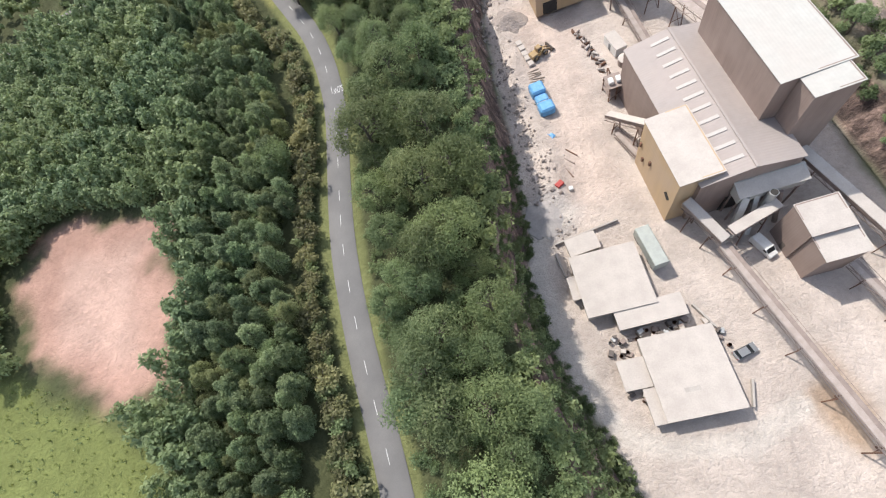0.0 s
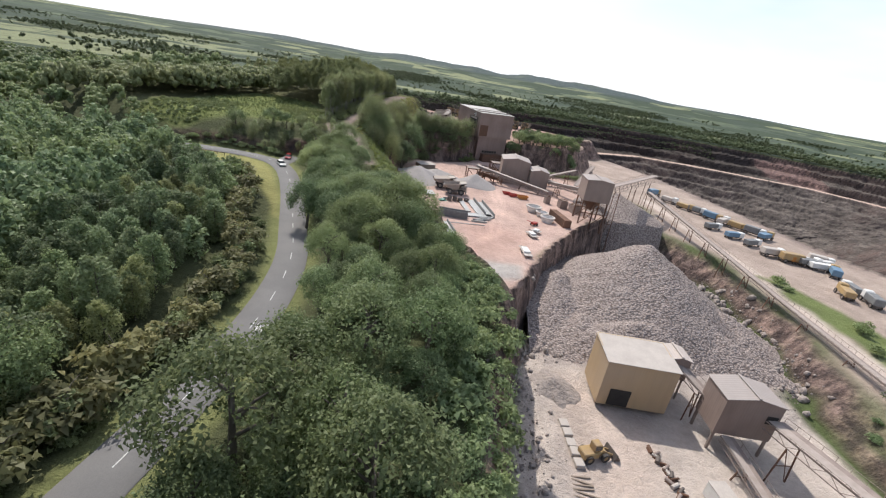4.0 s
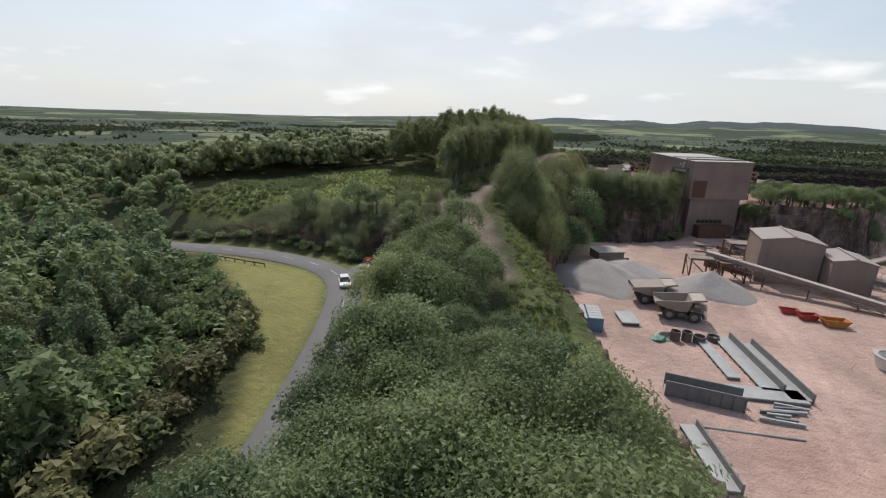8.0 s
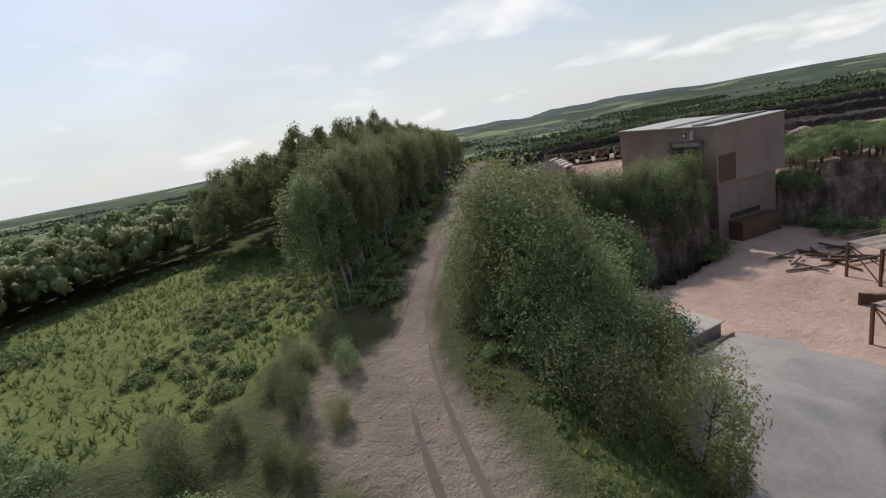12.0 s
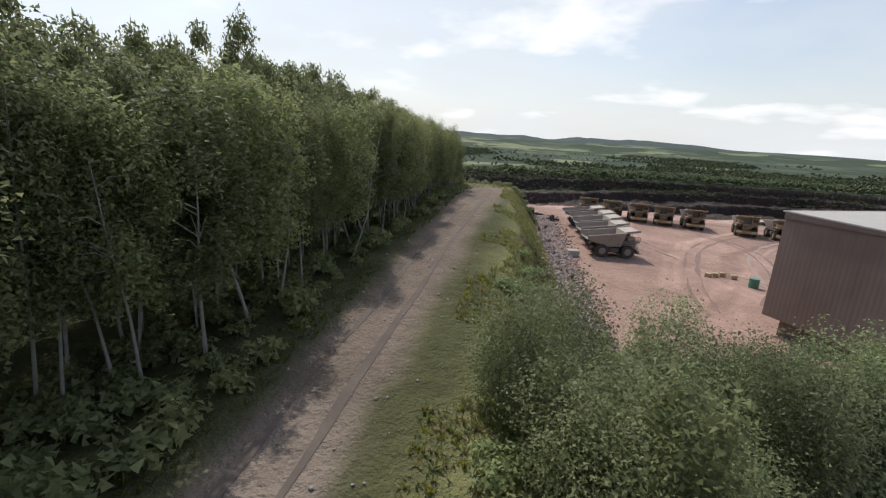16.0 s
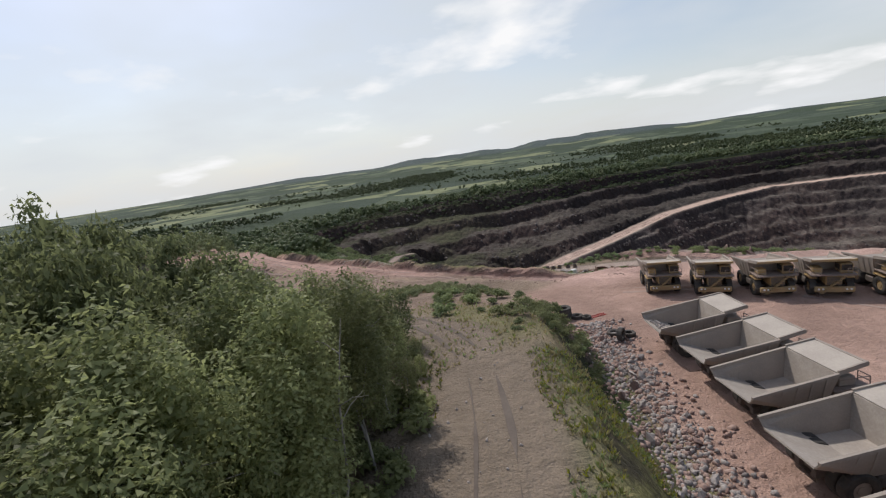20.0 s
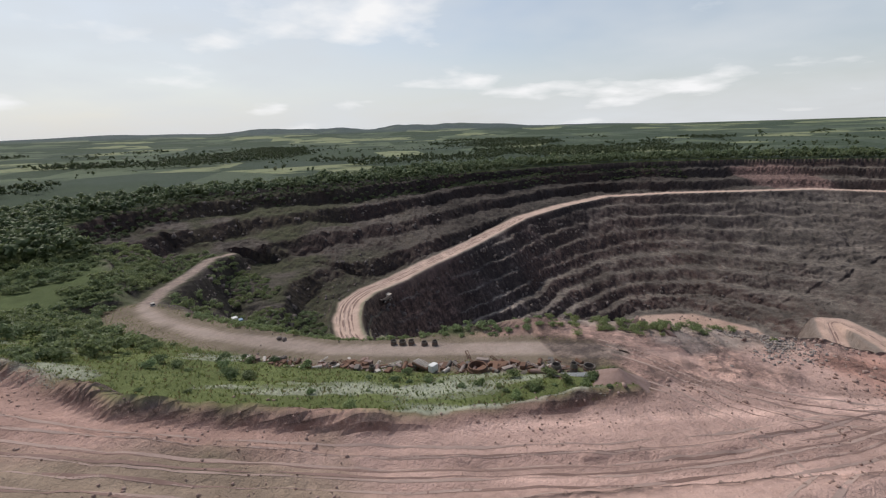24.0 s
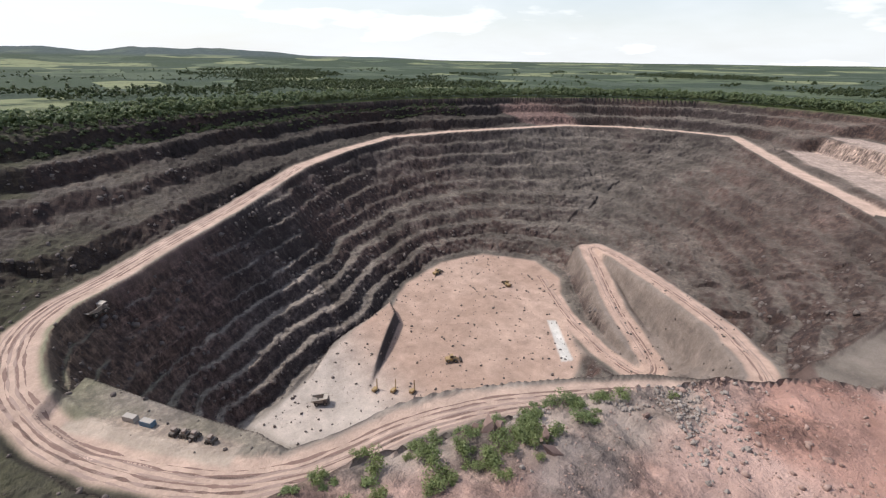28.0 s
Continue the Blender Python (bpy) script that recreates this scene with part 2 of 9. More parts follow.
# ---- ground ----
def vnoise(x, y, seed):
    xi, yi = np.floor(x).astype(np.int64), np.floor(y).astype(np.int64)
    fx, fy = x - xi, y - yi
    fx, fy = fx * fx * (3 - 2 * fx), fy * fy * (3 - 2 * fy)

    def hsh(a, b):
        n = (a * 374761393 + b * 668265263 + seed * 974711) & 0xFFFFFFFF
        n = ((n ^ (n >> 13)) * 1274126177) & 0xFFFFFFFF
        return ((n ^ (n >> 16)) & 0xFFFF) / 65535.0

    a, b, c, d = hsh(xi, yi), hsh(xi + 1, yi), hsh(xi, yi + 1), hsh(xi + 1, yi + 1)
    return (a * (1 - fx) + b * fx) * (1 - fy) + (c * (1 - fx) + d * fx) * fy


def fbm(x, y, size, octaves=4, seed=1):
    """Fractal noise from -1 to 1, its largest forms about that many metres across."""
    out, amp, tot = 0, 1.0, 0.0
    for i in range(octaves):
        out = out + amp * (vnoise(x / size * 2**i + 17.3 * i, y / size * 2**i - 9.1 * i, seed + i) * 2 - 1)
        tot, amp = tot + amp, amp * 0.5
    return out / tot


def seg_near(px, py, pts, closed=False):
    """Distance from points to a line of (x, y[, z]) corners, and the line's z at the nearest place."""
    best, zb = np.full(px.shape, 1e9), np.zeros(px.shape)
    n = len(pts)
    for i in range(n if closed else n - 1):
        a, b = pts[i], pts[(i + 1) % n]
        dx, dy = b[0] - a[0], b[1] - a[1]
        s = np.clip(((px - a[0]) * dx + (py - a[1]) * dy) / (dx * dx + dy * dy + 1e-9), 0, 1)
        d = np.hypot(px - a[0] - s * dx, py - a[1] - s * dy)
        m = d < best
        best = np.where(m, d, best)
        if len(a) > 2:
            zb = np.where(m, a[2] + s * (b[2] - a[2]), zb)
    return best, zb


def inside(px, py, pts):
    w = np.zeros(px.shape, bool)
    n = len(pts)
    for i in range(n):
        a, b = pts[i], pts[(i + 1) % n]
        if a[1] == b[1]:
            continue
        w ^= ((a[1] > py) != (b[1] > py)) & (px < (b[0] - a[0]) * (py - a[1]) / (b[1] - a[1]) + a[0])
    return w


def signed(px, py, pts):
    d, _ = seg_near(px, py, pts, True)
    return np.where(inside(px, py, pts), -d, d)


def smooth(t):
    t = np.clip(t, 0, 1)
    return t * t * (3 - 2 * t)


ROAD = [(-26, -140, 15.5), (-26, -30, 15.5), (-27.5, 0, 15.5), (-30, 20, 15.5), (-31, 36, 15.5), (-31, 48, 15.5), (-29.5, 66, 15.5), (-28.3, 80, 15.5),
        (-29.2, 95, 15.5), (-32, 109, 15.5), (-37.5, 123, 15.5), (-44, 140, 15.5), (-51, 156, 15.5), (-56.5, 166, 15.5), (-62, 172, 15.5), (-70, 175.5, 15.5),
        (-82, 176, 15.5), (-95, 174, 15.5), (-120, 166, 15.5), (-160, 150, 15.5), (-230, 120, 15.5)]
SPUR = [(-60, 168, 15.5), (-60, 174, 15.6), (-59.5, 181, 15.8)]
TRACK = [(-33, 175, 19.3), (-37.5, 183, 20.8), (-43, 191, 22.3), (-47.6, 200, 23.8), (-50.2, 210, 25.0), (-51.0, 221, 25.7), (-50.6, 240, 26.5), (-50.0, 260, 27.6), (-49.4, 280, 29.2), (-47.8, 310, 30.0), (-47, 335, 29.3), (-50, 350, 27.5), (-62, 362, 26)]
YARD_LOW = [(6, -200), (10, -12), (5, 8), (3, 20), (3, 34), (6, 46), (9, 66), (11, 90), (13, 112), (18, 128), (60, 130), (74, 118), (76, 60), (74, -200)]
YARD_UP = [(-2, 131), (-6, 148), (-14, 162), (-19, 175), (-25, 184), (-27.4, 191), (-28.7, 200), (-29.6, 212), (-30.8, 228), (-30.8, 240), (-27, 250), (-14, 255), (-1, 266), (2.5, 275.6), (17, 283), (20.5, 277), (30, 268), (70, 262), (56, 205), (40, 184), (28, 165), (21, 150), (15, 133), (7, 120)]
BASIN = [(20, 118), (20, 128), (27, 142), (35, 160), (46, 176), (66, 188), (80, 180), (82, 145), (74, 122), (60, 116)]
YARD_TRUCK = [(-30, 284), (-31, 312), (-31.5, 340), (-33, 366), (-46, 392), (-20, 402), (20, 398), (62, 380), (70, 330), (48, 292), (18, 286), (0, 290)]
CLIFF_LAND = [(-40, 262), (-26, 262), (-14, 266), (-3, 270), (1, 278), (12, 290), (22, 292), (27, 281), (50, 280), (60, 300), (-36, 300)]
HILL = [(-150, 215), (-118, 196), (-84, 198), (-60, 200), (-44, 215), (-43, 260), (-42, 330), (-50, 346), (-110, 356), (-170, 320)]
SOIL_END = [(-100, 345), (-46, 343), (-36, 372), (-46, 398), (-80, 424), (-135, 440), (-150, 390)]
LOWER_RED = [(-150, 482), (-215, 548), (-235, 520), (-170, 470), (-120, 448), (-78, 428), (-30, 424), (10, 415), (80, 405), (130, 425), (110, 470), (20, 470), (-40, 470), (-100, 492), (-130, 500)]
SCRAP = [(13, 436), (2, 431), (-12, 434), (-32, 448), (-62, 466), (-92, 490), (-118, 520), (-140, 560), (-118, 575), (-86, 530), (-45, 490), (-6, 468), (16, 455)]
BENCH_ROAD = [(17, 449, 4.6), (-2, 458, 3.4), (-41, 477, -0.8), (-74, 501, -3.5), (-98, 530, -8), (-115, 560, -14), (-122, 600, -20), (-128, 660, -29), (-133, 719, -36), (-128, 752, -42)]
UPPER_EDGE = [(14, 434, 5.4), (-16, 431, 8.3), (-34, 429.5, 11.7), (-66, 436, 15.4), (-86, 450, 15.6), (-122, 470, 18), (-150, 505, 14)]
SCRAP_LINE = [(13, 443, 5.9), (-6, 447, 4.5), (-23, 456, 2.6), (-45, 469, 0.2), (-74, 490, -2), (-100, 514, -6), (-126, 545, -12)]
GREEN = [p[:2] for p in UPPER_EDGE] + [p[:2] for p in SCRAP_LINE[::-1]]
RED_ROAD = [(100, 424, -5), (50, 420, 0.5), (10, 416, 5), (-31, 419.5, 9.9), (-61, 423, 15.3), (-100, 438, 17.5), (-136, 462, 22.5), (-190, 510, 25)]
PLATEAU = [(60, 300), (72, 340), (80, 390), (150, 410), (420, 360), (420, -150), (84, -150), (84, 60), (86, 120), (92, 150), (94, 190), (80, 215), (88, 250)]
CLEARING = [(-104, 72), (-74, 67), (-70, 44), (-69, 24), (-84, 21), (-104, 38), (-118, 60)]
GRASS_BAY = [(-42, 126), (-46, 137), (-52, 149), (-58.5, 162), (-63, 168.5), (-70, 172), (-80, 172.5), (-92, 171.5), (-86, 167), (-71, 158), (-62, 152), (-55, 146), (-47, 134), (-43.5, 127)]
FELLED = [(-150, 50), (-118, 40), (-104, 34), (-86, 24), (-69, 17), (-66, -60), (-180, -60)]
MEADOW = [(-118, 183), (-98, 184), (-88, 196), (-64, 200), (-60, 212), (-62, 226), (-70, 238), (-82, 254), (-100, 260), (-108, 244), (-113, 214)]

RING = [(540, 926, -52), (453, 957, -53), (353, 976, -55), (261, 938, -57), (180, 885, -58), (79, 786, -62), (34, 748, -64), (1, 718, -66), (-24, 700, -67), (-37, 683, -69),
        (-40, 656, -70), (-38, 631, -71), (-27, 600, -72), (-14, 580, -74), (5, 557, -75), (26, 543, -76), (49, 540, -78), (72, 540, -80), (104, 532, -83), (125, 522, -85),
        (175, 496, -91), (225, 462, -98), (262, 440, -90), (330, 420, -75), (410, 430, -64), (468, 464, -60), (505, 494, -58), (587, 556, -56), (757, 671, -52), (751, 750, -52), (717, 829, -52), (655, 896, -52)]
RAMP = [(225, 462, -98), (243, 466, -101), (257, 474, -103), (292, 503, -108), (330, 556, -114), (370, 616, -121), (386, 650, -125), (378, 657, -126), (362, 640, -127.5), (348, 625, -129), (305, 581, -134),
        (282, 549, -138), (266, 528, -141), (256, 526, -142), (250, 534, -143), (260, 565, -146), (285, 613, -149), (330, 676, -150)]
FLOOR_Z = -150.0
FLOOR = [(42, 654), (64, 660), (116, 687), (168, 706), (216, 744), (272, 760), (322, 750), (352, 700), (340, 660), (284, 616), (246, 572), (212, 556), (170, 578), (153, 602), (116, 613), (75, 607), (52, 628)]
RIM = [(-2, 471, 0), (18, 468, 2), (34, 463, 2), (48, 461, 0), (62, 455, -3), (76, 447, -5), (90, 439, -7), (102, 425, -6), (110, 400, 2), (129, 355, 4), (143, 294, 4), (154, 229, 4), (167, 190, 4), (186, 165, 4), (240, 140, 3), (420, 170, 0), (600, 300, -6), (720, 430, -10), (820, 590, -14), (850, 770, -16), (760, 910, -16), (620, 1000, -18),
       (430, 1052, -18), (260, 1040, -14), (130, 985, -8), (30, 930, -4), (-70, 900, -3), (-170, 880, -4), (-235, 800, -10), (-240, 730, -14), (-196, 690, -13), (-160, 640, -13), (-130, 585, -12), (-84, 528, -6), (-52, 504, -3), (-24, 485, -1)]


def far_land(x, y):
    """The plain beyond the quarry, and the line of hills along its far edge."""
    r = np.hypot(x, y - 400)
    az = np.degrees(np.arctan2(x, y - 400))
    z = -12 + 56 * smooth((r - 1200) / 3700) + 5 * fbm(x, y, 600, 3, 5) * smooth((r - 500) / 900)
    ridge = np.interp(az, [-180, -70, -42, -34, -24, -15, -9, 0, 4, 8, 14, 19, 25, 34, 38, 50, 180], [8, 8, 6, 30, 58, 50, 68, 62, 50, 80, 84, 64, 36, 25, 8, 2, 2])
    ridge = ridge * (0.92 + 0.42 * fbm(az * 10, r * 0.02, 34, 4, 8))
    return z + ridge * smooth((r - 2500) / 1900)


def patch(h, X, Y, poly, z, w, wob=0.0, seed=3):
    """Lay level or sloping ground inside an outline into the sheet, running out over w metres."""
    x0, x1 = min(p[0] for p in poly) - w - 6, max(p[0] for p in poly) + w + 6
    y0, y1 = min(p[1] for p in poly) - w - 6, max(p[1] for p in poly) + w + 6
    m = (X > x0) & (X < x1) & (Y > y0) & (Y < y1)
    px, py = X[m], Y[m]
    d = signed(px, py, poly)
    if wob:
        d = d + wob * fbm(px, py, 14, 3, seed)
    k = smooth(1 - d / w)
    h[m] = h[m] * (1 - k) + (z(px, py) if callable(z) else z) * k


def strip(h, X, Y, line, half, w):
    x0, x1 = min(p[0] for p in line) - half - w, max(p[0] for p in line) + half + w
    y0, y1 = min(p[1] for p in line) - half - w, max(p[1] for p in line) + half + w
    m = (X > x0) & (X < x1) & (Y > y0) & (Y < y1)
    d, z = seg_near(X[m], Y[m], line)
    k = smooth(1 - (d - half) / w)
    h[m] = h[m] * (1 - k) + z * k


def steps(v, lift, tread):
    """Benches: level treads and steep faces."""
    q = v / lift
    f = np.floor(q)
    t = q - f
    return (f + np.clip((t - tread) / (0.94 - tread), 0, 1)) * lift


def two_slopes(g, a, b):
    """A flatter lower part up to the share a of the way, rising to b, and a steep upper part."""
    return np.where(g < a, b * g / a, b + (1 - b) * (g - a) / (1 - a))


def heights(X, Y):
    h = far_land(X, Y)
    west = [(-900, -900), (-6, -900), (-4, 0), (-2, 60), (2, 100), (4, 116), (-6, 140), (-20, 170), (-30, 200), (-45, 340), (-140, 430), (-420, 900), (-900, 900)]
    patch(h, X, Y, west, lambda x, y: 16 + 1.2 * fbm(x, y, 60, 3, 2) - 14 * smooth((np.hypot(x + 50, y - 100) - 200) / 420), 22)
    patch(h, X, Y, PLATEAU, lambda x, y: 3 + 0.8 * fbm(x, y, 30, 3, 4), 16, 3)
    patch(h, X, Y, YARD_LOW, -5.6, 5, 1.2)
    patch(h, X, Y, HILL, lambda x, y: 25.5 + 0.02 * (y - 260) + 1.0 * fbm(x, y, 25, 3, 6), 26)
    patch(h, X, Y, CLIFF_LAND, 20.5, 4, 1)
    strip(h, X, Y, TRACK, 3.6, 13)
    patch(h, X, Y, [(-90, 396), (-46, 386), (30, 388), (90, 392), (110, 424), (-30, 432), (-100, 446)], lambda x, y: 17 + (np.interp(x, [-100, -61, -31, 0, 22, 132], [16.5, 15.3, 9.9, 6, 3.6, -8.5]) - 17) * smooth((y - 394) / 28) + 0.4 * fbm(x, y, 7, 3, 251), 12)
    patch(h, X, Y, SOIL_END, lambda x, y: 28.5 - 12.5 * smooth((y - 350) / 80), 14)
    patch(h, X, Y, YARD_TRUCK, 18.2, 12, 0.6)
    patch(h, X, Y, LOWER_RED, lambda x, y: np.interp(x, [-220, -140, -100, -61, -31, 0, 22, 132], [26, 22.5, 17.5, 15.3, 9.9, 6, 3.6, -8.5]) - 0.05 * np.maximum(y - 440, 0) * smooth((-20 - x) / 30) + 0.5 * fbm(x, y, 9, 3, 9) + 1.5 * np.abs(fbm(x, y, 6, 4, 211)) * smooth((y - 428) / 12) * smooth((x - 12) / 12), 17, 2)
    patch(h, X, Y, SCRAP, lambda x, y: 5 + 0.06 * x - 0.107 * (y - 445), 4, 0.8)

    def green_slope(x, y):
        (du, zu), (dl, zl) = seg_near(x, y, UPPER_EDGE), seg_near(x, y, SCRAP_LINE)
        return (zu * dl + zl * du) / (du + dl + 1e-3) + 0.5 * fbm(x, y, 8, 3, 231)

    patch(h, X, Y, GREEN, green_slope, 8, 0.5)
    # windrow of pushed soil along the top of the grass, and wheel ruts beside it
    near_ = (X > -190) & (X < 120) & (Y > 395) & (Y < 540)
    du, dr_ = seg_near(X[near_], Y[near_], UPPER_EDGE)[0], seg_near(X[near_], Y[near_], RED_ROAD)[0]
    fx = fbm(X[near_], Y[near_], 7, 3, 233)
    h[near_] += 1.9 * np.exp(-((du + 1.2 * fx) / 1.8) ** 2) * (0.75 + fx) * (X[near_] < 12)
    for off_, amp_ in ((5.5, 0.7), (8.5, 0.9), (-4.0, 0.5), (12.0, 0.8), (17.0, 0.7)):
        side_ = np.where(Y[near_] > np.interp(X[near_], [q[0] for q in RED_ROAD[::-1]], [q[1] for q in RED_ROAD[::-1]]), dr_, -dr_)
        h[near_] += amp_ * np.exp(-((side_ + off_ + 1.5 * fx) / 0.9) ** 2) * np.clip(0.3 + 1.6 * fbm(X[near_], Y[near_], 11, 3, 240 + int(off_)), 0, 1.2) * smooth((450 - Y[near_]) / 10)
    h[near_] += (0.30 * np.abs(fbm(X[near_], Y[near_], 3.0, 3, 243)) + 0.5 * np.abs(fbm(X[near_], Y[near_], 8, 3, 244)) - 0.2) * smooth((dr_ - 4) / 4)
    h[near_] += 0.20 * np.sin(2.1 * dr_ + 2 * fx) * np.exp(-((dr_ / 8) ** 2)) + 0.35 * np.abs(fx) * smooth((14 - np.abs(dr_ - 13)) / 6)
    patch(h, X, Y, YARD_UP, 8.0, 2.5, 0.9)
    patch(h, X, Y, BASIN, -4.2, 8, 3.5)
    strip(h, X, Y, ROAD, 3.4, 6)
    strip(h, X, Y, SPUR, 2.6, 5)
    # banks and screes
    h += 0.9 * np.exp(-((X - 17 - 0.6 * np.sin(Y * 0.2)) / 3.0) ** 2) * smooth((Y - 46) / 8) * smooth((118 - Y) / 8) * (1 + fbm(X, Y, 5, 3, 21))
    h += 0.10 * fbm(X, Y, 4, 3, 12)
    # rock faces get broken relief where the sheet is steep
    # the pit
    m = (X > -260) & (X < 900) & (Y > 120) & (Y < 1080)
    px, py = X[m], Y[m]
    inn = inside(px, py, [p[:2] for p in RIM])
    px, py = px[inn], py[inn]
    wx, wy = px + 7 * fbm(px, py, 45, 3, 31), py + 7 * fbm(px, py, 45, 3, 37)
    dr, zr = seg_near(px, py, RING, True)
    dq, zq = seg_near(wx, wy, RING, True)
    dm, zm = seg_near(px, py, RIM, True)
    df = np.maximum(signed(wx, wy, FLOOR), 0)
    inring = inside(px, py, RING)
    jit = 2.2 * fbm(px, py, 70, 3, 41)
    a = np.maximum(dq - 9, 0)
    g = two_slopes(df / (df + a + 1e-3), 0.62, 0.46)
    low = FLOOR_Z + (zq - FLOOR_Z) * g
    broken = smooth(0.5 + 1.1 * fbm(px, py, 38, 3, 43))
    low_s = np.where(low + jit < -105, steps(low + jit + 150, 9.0, 0.44) - 150, steps(low + jit + 105, 13.0, 0.28) - 105) - jit
    low_s = np.where(low + jit < -105, low_s, low_s + (low - low_s) * 0.75 * broken)
    b_ = np.maximum(dr - 9, 0)
    g = two_slopes(b_ / (dm + b_ + 1e-3), 0.52, 0.44)
    up = zr + (zm - zr) * g
    up_s = steps(up + jit + 130, 15.0, 0.70) - 130 - jit
    up_s = up_s + (up - up_s) * 0.45 * broken
    scree = smooth((px - 300) / 80) * smooth((720 - py) / 90)
    low_s, up_s = low_s + (low - low_s) * 0.2 * scree, up_s + (up - up_s) * 0.35 * scree
    raw = np.where(inring, low, up)
    st = np.where(inring, low_s, up_s)
    far_in = np.clip(np.minimum(dm, np.where(inring, df + 3, 99)) / 6, 0, 1)
    val = raw + (st - raw) * far_in * np.clip((dr - 9) / 5, 0, 1)
    steep = np.clip((dr - 10) / 6, 0, 1) * np.where(inring, np.clip(df / 6, 0, 1), 1) * np.clip(dm / 5, 0, 1)
    val += steep * (2.0 * fbm(px, py, 26, 4, 51) + 2.6 * np.abs(fbm(px, py, 9, 4, 57)) + 1.3 * fbm(px, py, 4.5, 2, 59) - 0.8)
    k = smooth(1 - (dr - 8) / 5)
    val = val * (1 - k) + zr * k
    d2, z2 = seg_near(px, py, RAMP)
    k = smooth(1 - (d2 - 9) / 11)
    val = val * (1 - k) + z2 * k
    bench = [(-30, 618), (-18, 590), (4, 568), (20, 557), (30, 555), (27, 565), (17, 580), (-2, 612), (-18, 640)]
    db = signed(px, py, bench)
    k = smooth(1 - db / 4)
    val = val * (1 - k) + (-75.5) * k
    # a ramp along the foot of the west wall, rising northwards above the floor
    shelf = [(150, 700), (112, 690), (78, 664), (88, 636), (104, 634), (122, 650), (169, 694), (176, 712)]
    ds = signed(px, py, shelf)
    along = ((px - 95) * 0.72 + (py - 636) * 0.69) / 80
    top = FLOOR_Z + 9 * smooth(along * 1.1)
    k = smooth(1 - ds / 3)
    val = np.where(ds < 3, np.maximum(val, val * (1 - k) + top * k), val)
    # the working shelf in the south-east corner
    for poly_, z_ in (([(470, 452), (560, 505), (640, 560), (700, 590), (720, 560), (640, 480), (540, 420)], -54.0), ([(560, 440), (650, 500), (740, 570), (760, 530), (660, 440), (580, 400)], -36.0)):
        dk_ = signed(px, py, poly_) + 4 * fbm(px, py, 30, 3, 63)
        k = smooth(1 - dk_ / 8)
        val = val * (1 - k) + (z_ + 0.5 * fbm(px, py, 9, 3, 65)) * k
    # a low wall of broken rock along the outer edge of the road, and one along its inner edge
    val += 1.6 * np.exp(-((dr - 11) / 1.6) ** 2) * (0.7 + 0.6 * fbm(px, py, 6, 3, 61))
    idx = np.flatnonzero(m)[inn]
    h.ravel()[idx] = val
    strip(h, X, Y, BENCH_ROAD, 4.6, 10)
    return h


def rough_faces(h, X, Y, xs, ys):
    gy, gx = np.gradient(h, ys, xs)
    sl = np.hypot(gx, gy)
    k = np.clip((sl - 0.7) / 0.8, 0, 1) * (Y < 480) * ~((X < -27) & (Y > 262) & (Y < 360))
    h = h + k * (1.3 * fbm(X, Y, 9, 4, 71) + 0.9 * np.abs(fbm(X, Y, 4, 3, 77)))
    return h, sl


def axis(*runs):
    """Grid lines: runs of (start, stop, step), then growing steps outwards."""
    v = np.concatenate([np.arange(a, b, s) for a, b, s in runs])
    return v


def spread(a, b, s0, growth=1.13):
    out, s, p = [], s0, a
    while (p < b if b > a else p > b):
        out.append(p)
        s *= growth
        p += s if b > a else -s
    return np.array(out + [b])


gx = np.concatenate([spread(-262, -4990, 2.6)[::-1], axis((-260, -200, 2.5), (-200, -75, 1.8), (-75, 75, 0.95), (75, 115, 1.25), (115, 410, 1.7), (410, 480, 2.5), (480, 900, 4.0)), spread(904, 4990, 5)])
gy = np.concatenate([spread(-62, -1600, 3)[::-1], axis((-60, -20, 2.5), (-20, 345, 1.25), (345, 475, 0.75), (475, 790, 1.6), (790, 1080, 3.0)), spread(1084, 4990, 4)])
GX, GY = np.meshgrid(gx, gy)
GH = heights(GX, GY)
GH, SLOPE = rough_faces(GH, GX, GY, gx, gy)


# slumped ground along the near edge of the pit
soft_ = smooth((GX + 110) / 15) * smooth((12 - GX) / 10) * smooth((GY - 466) / 8) * smooth((545 - GY) / 12)
for _ in range(7):
    GB = GH.copy()
    GB[1:-1, 1:-1] = (GH[1:-1, 1:-1] * 4 + 2 * (GH[:-2, 1:-1] + GH[2:, 1:-1] + GH[1:-1, :-2] + GH[1:-1, 2:]) + GH[:-2, :-2] + GH[2:, 2:] + GH[:-2, 2:] + GH[2:, :-2]) / 16
    GH = GH * (1 - soft_) + GB * soft_


def ground_z(x, y):
    """Height of the ground sheet at a place."""
    i = int(np.clip(np.searchsorted(gx, x) - 1, 0, len(gx) - 2))
    j = int(np.clip(np.searchsorted(gy, y) - 1, 0, len(gy) - 2))
    u, v = (x - gx[i]) / (gx[i + 1] - gx[i]), (y - gy[j]) / (gy[j + 1] - gy[j])
    return float((GH[j, i] * (1 - u) + GH[j, i + 1] * u) * (1 - v) + (GH[j + 1, i] * (1 - u) + GH[j + 1, i + 1] * u) * v)


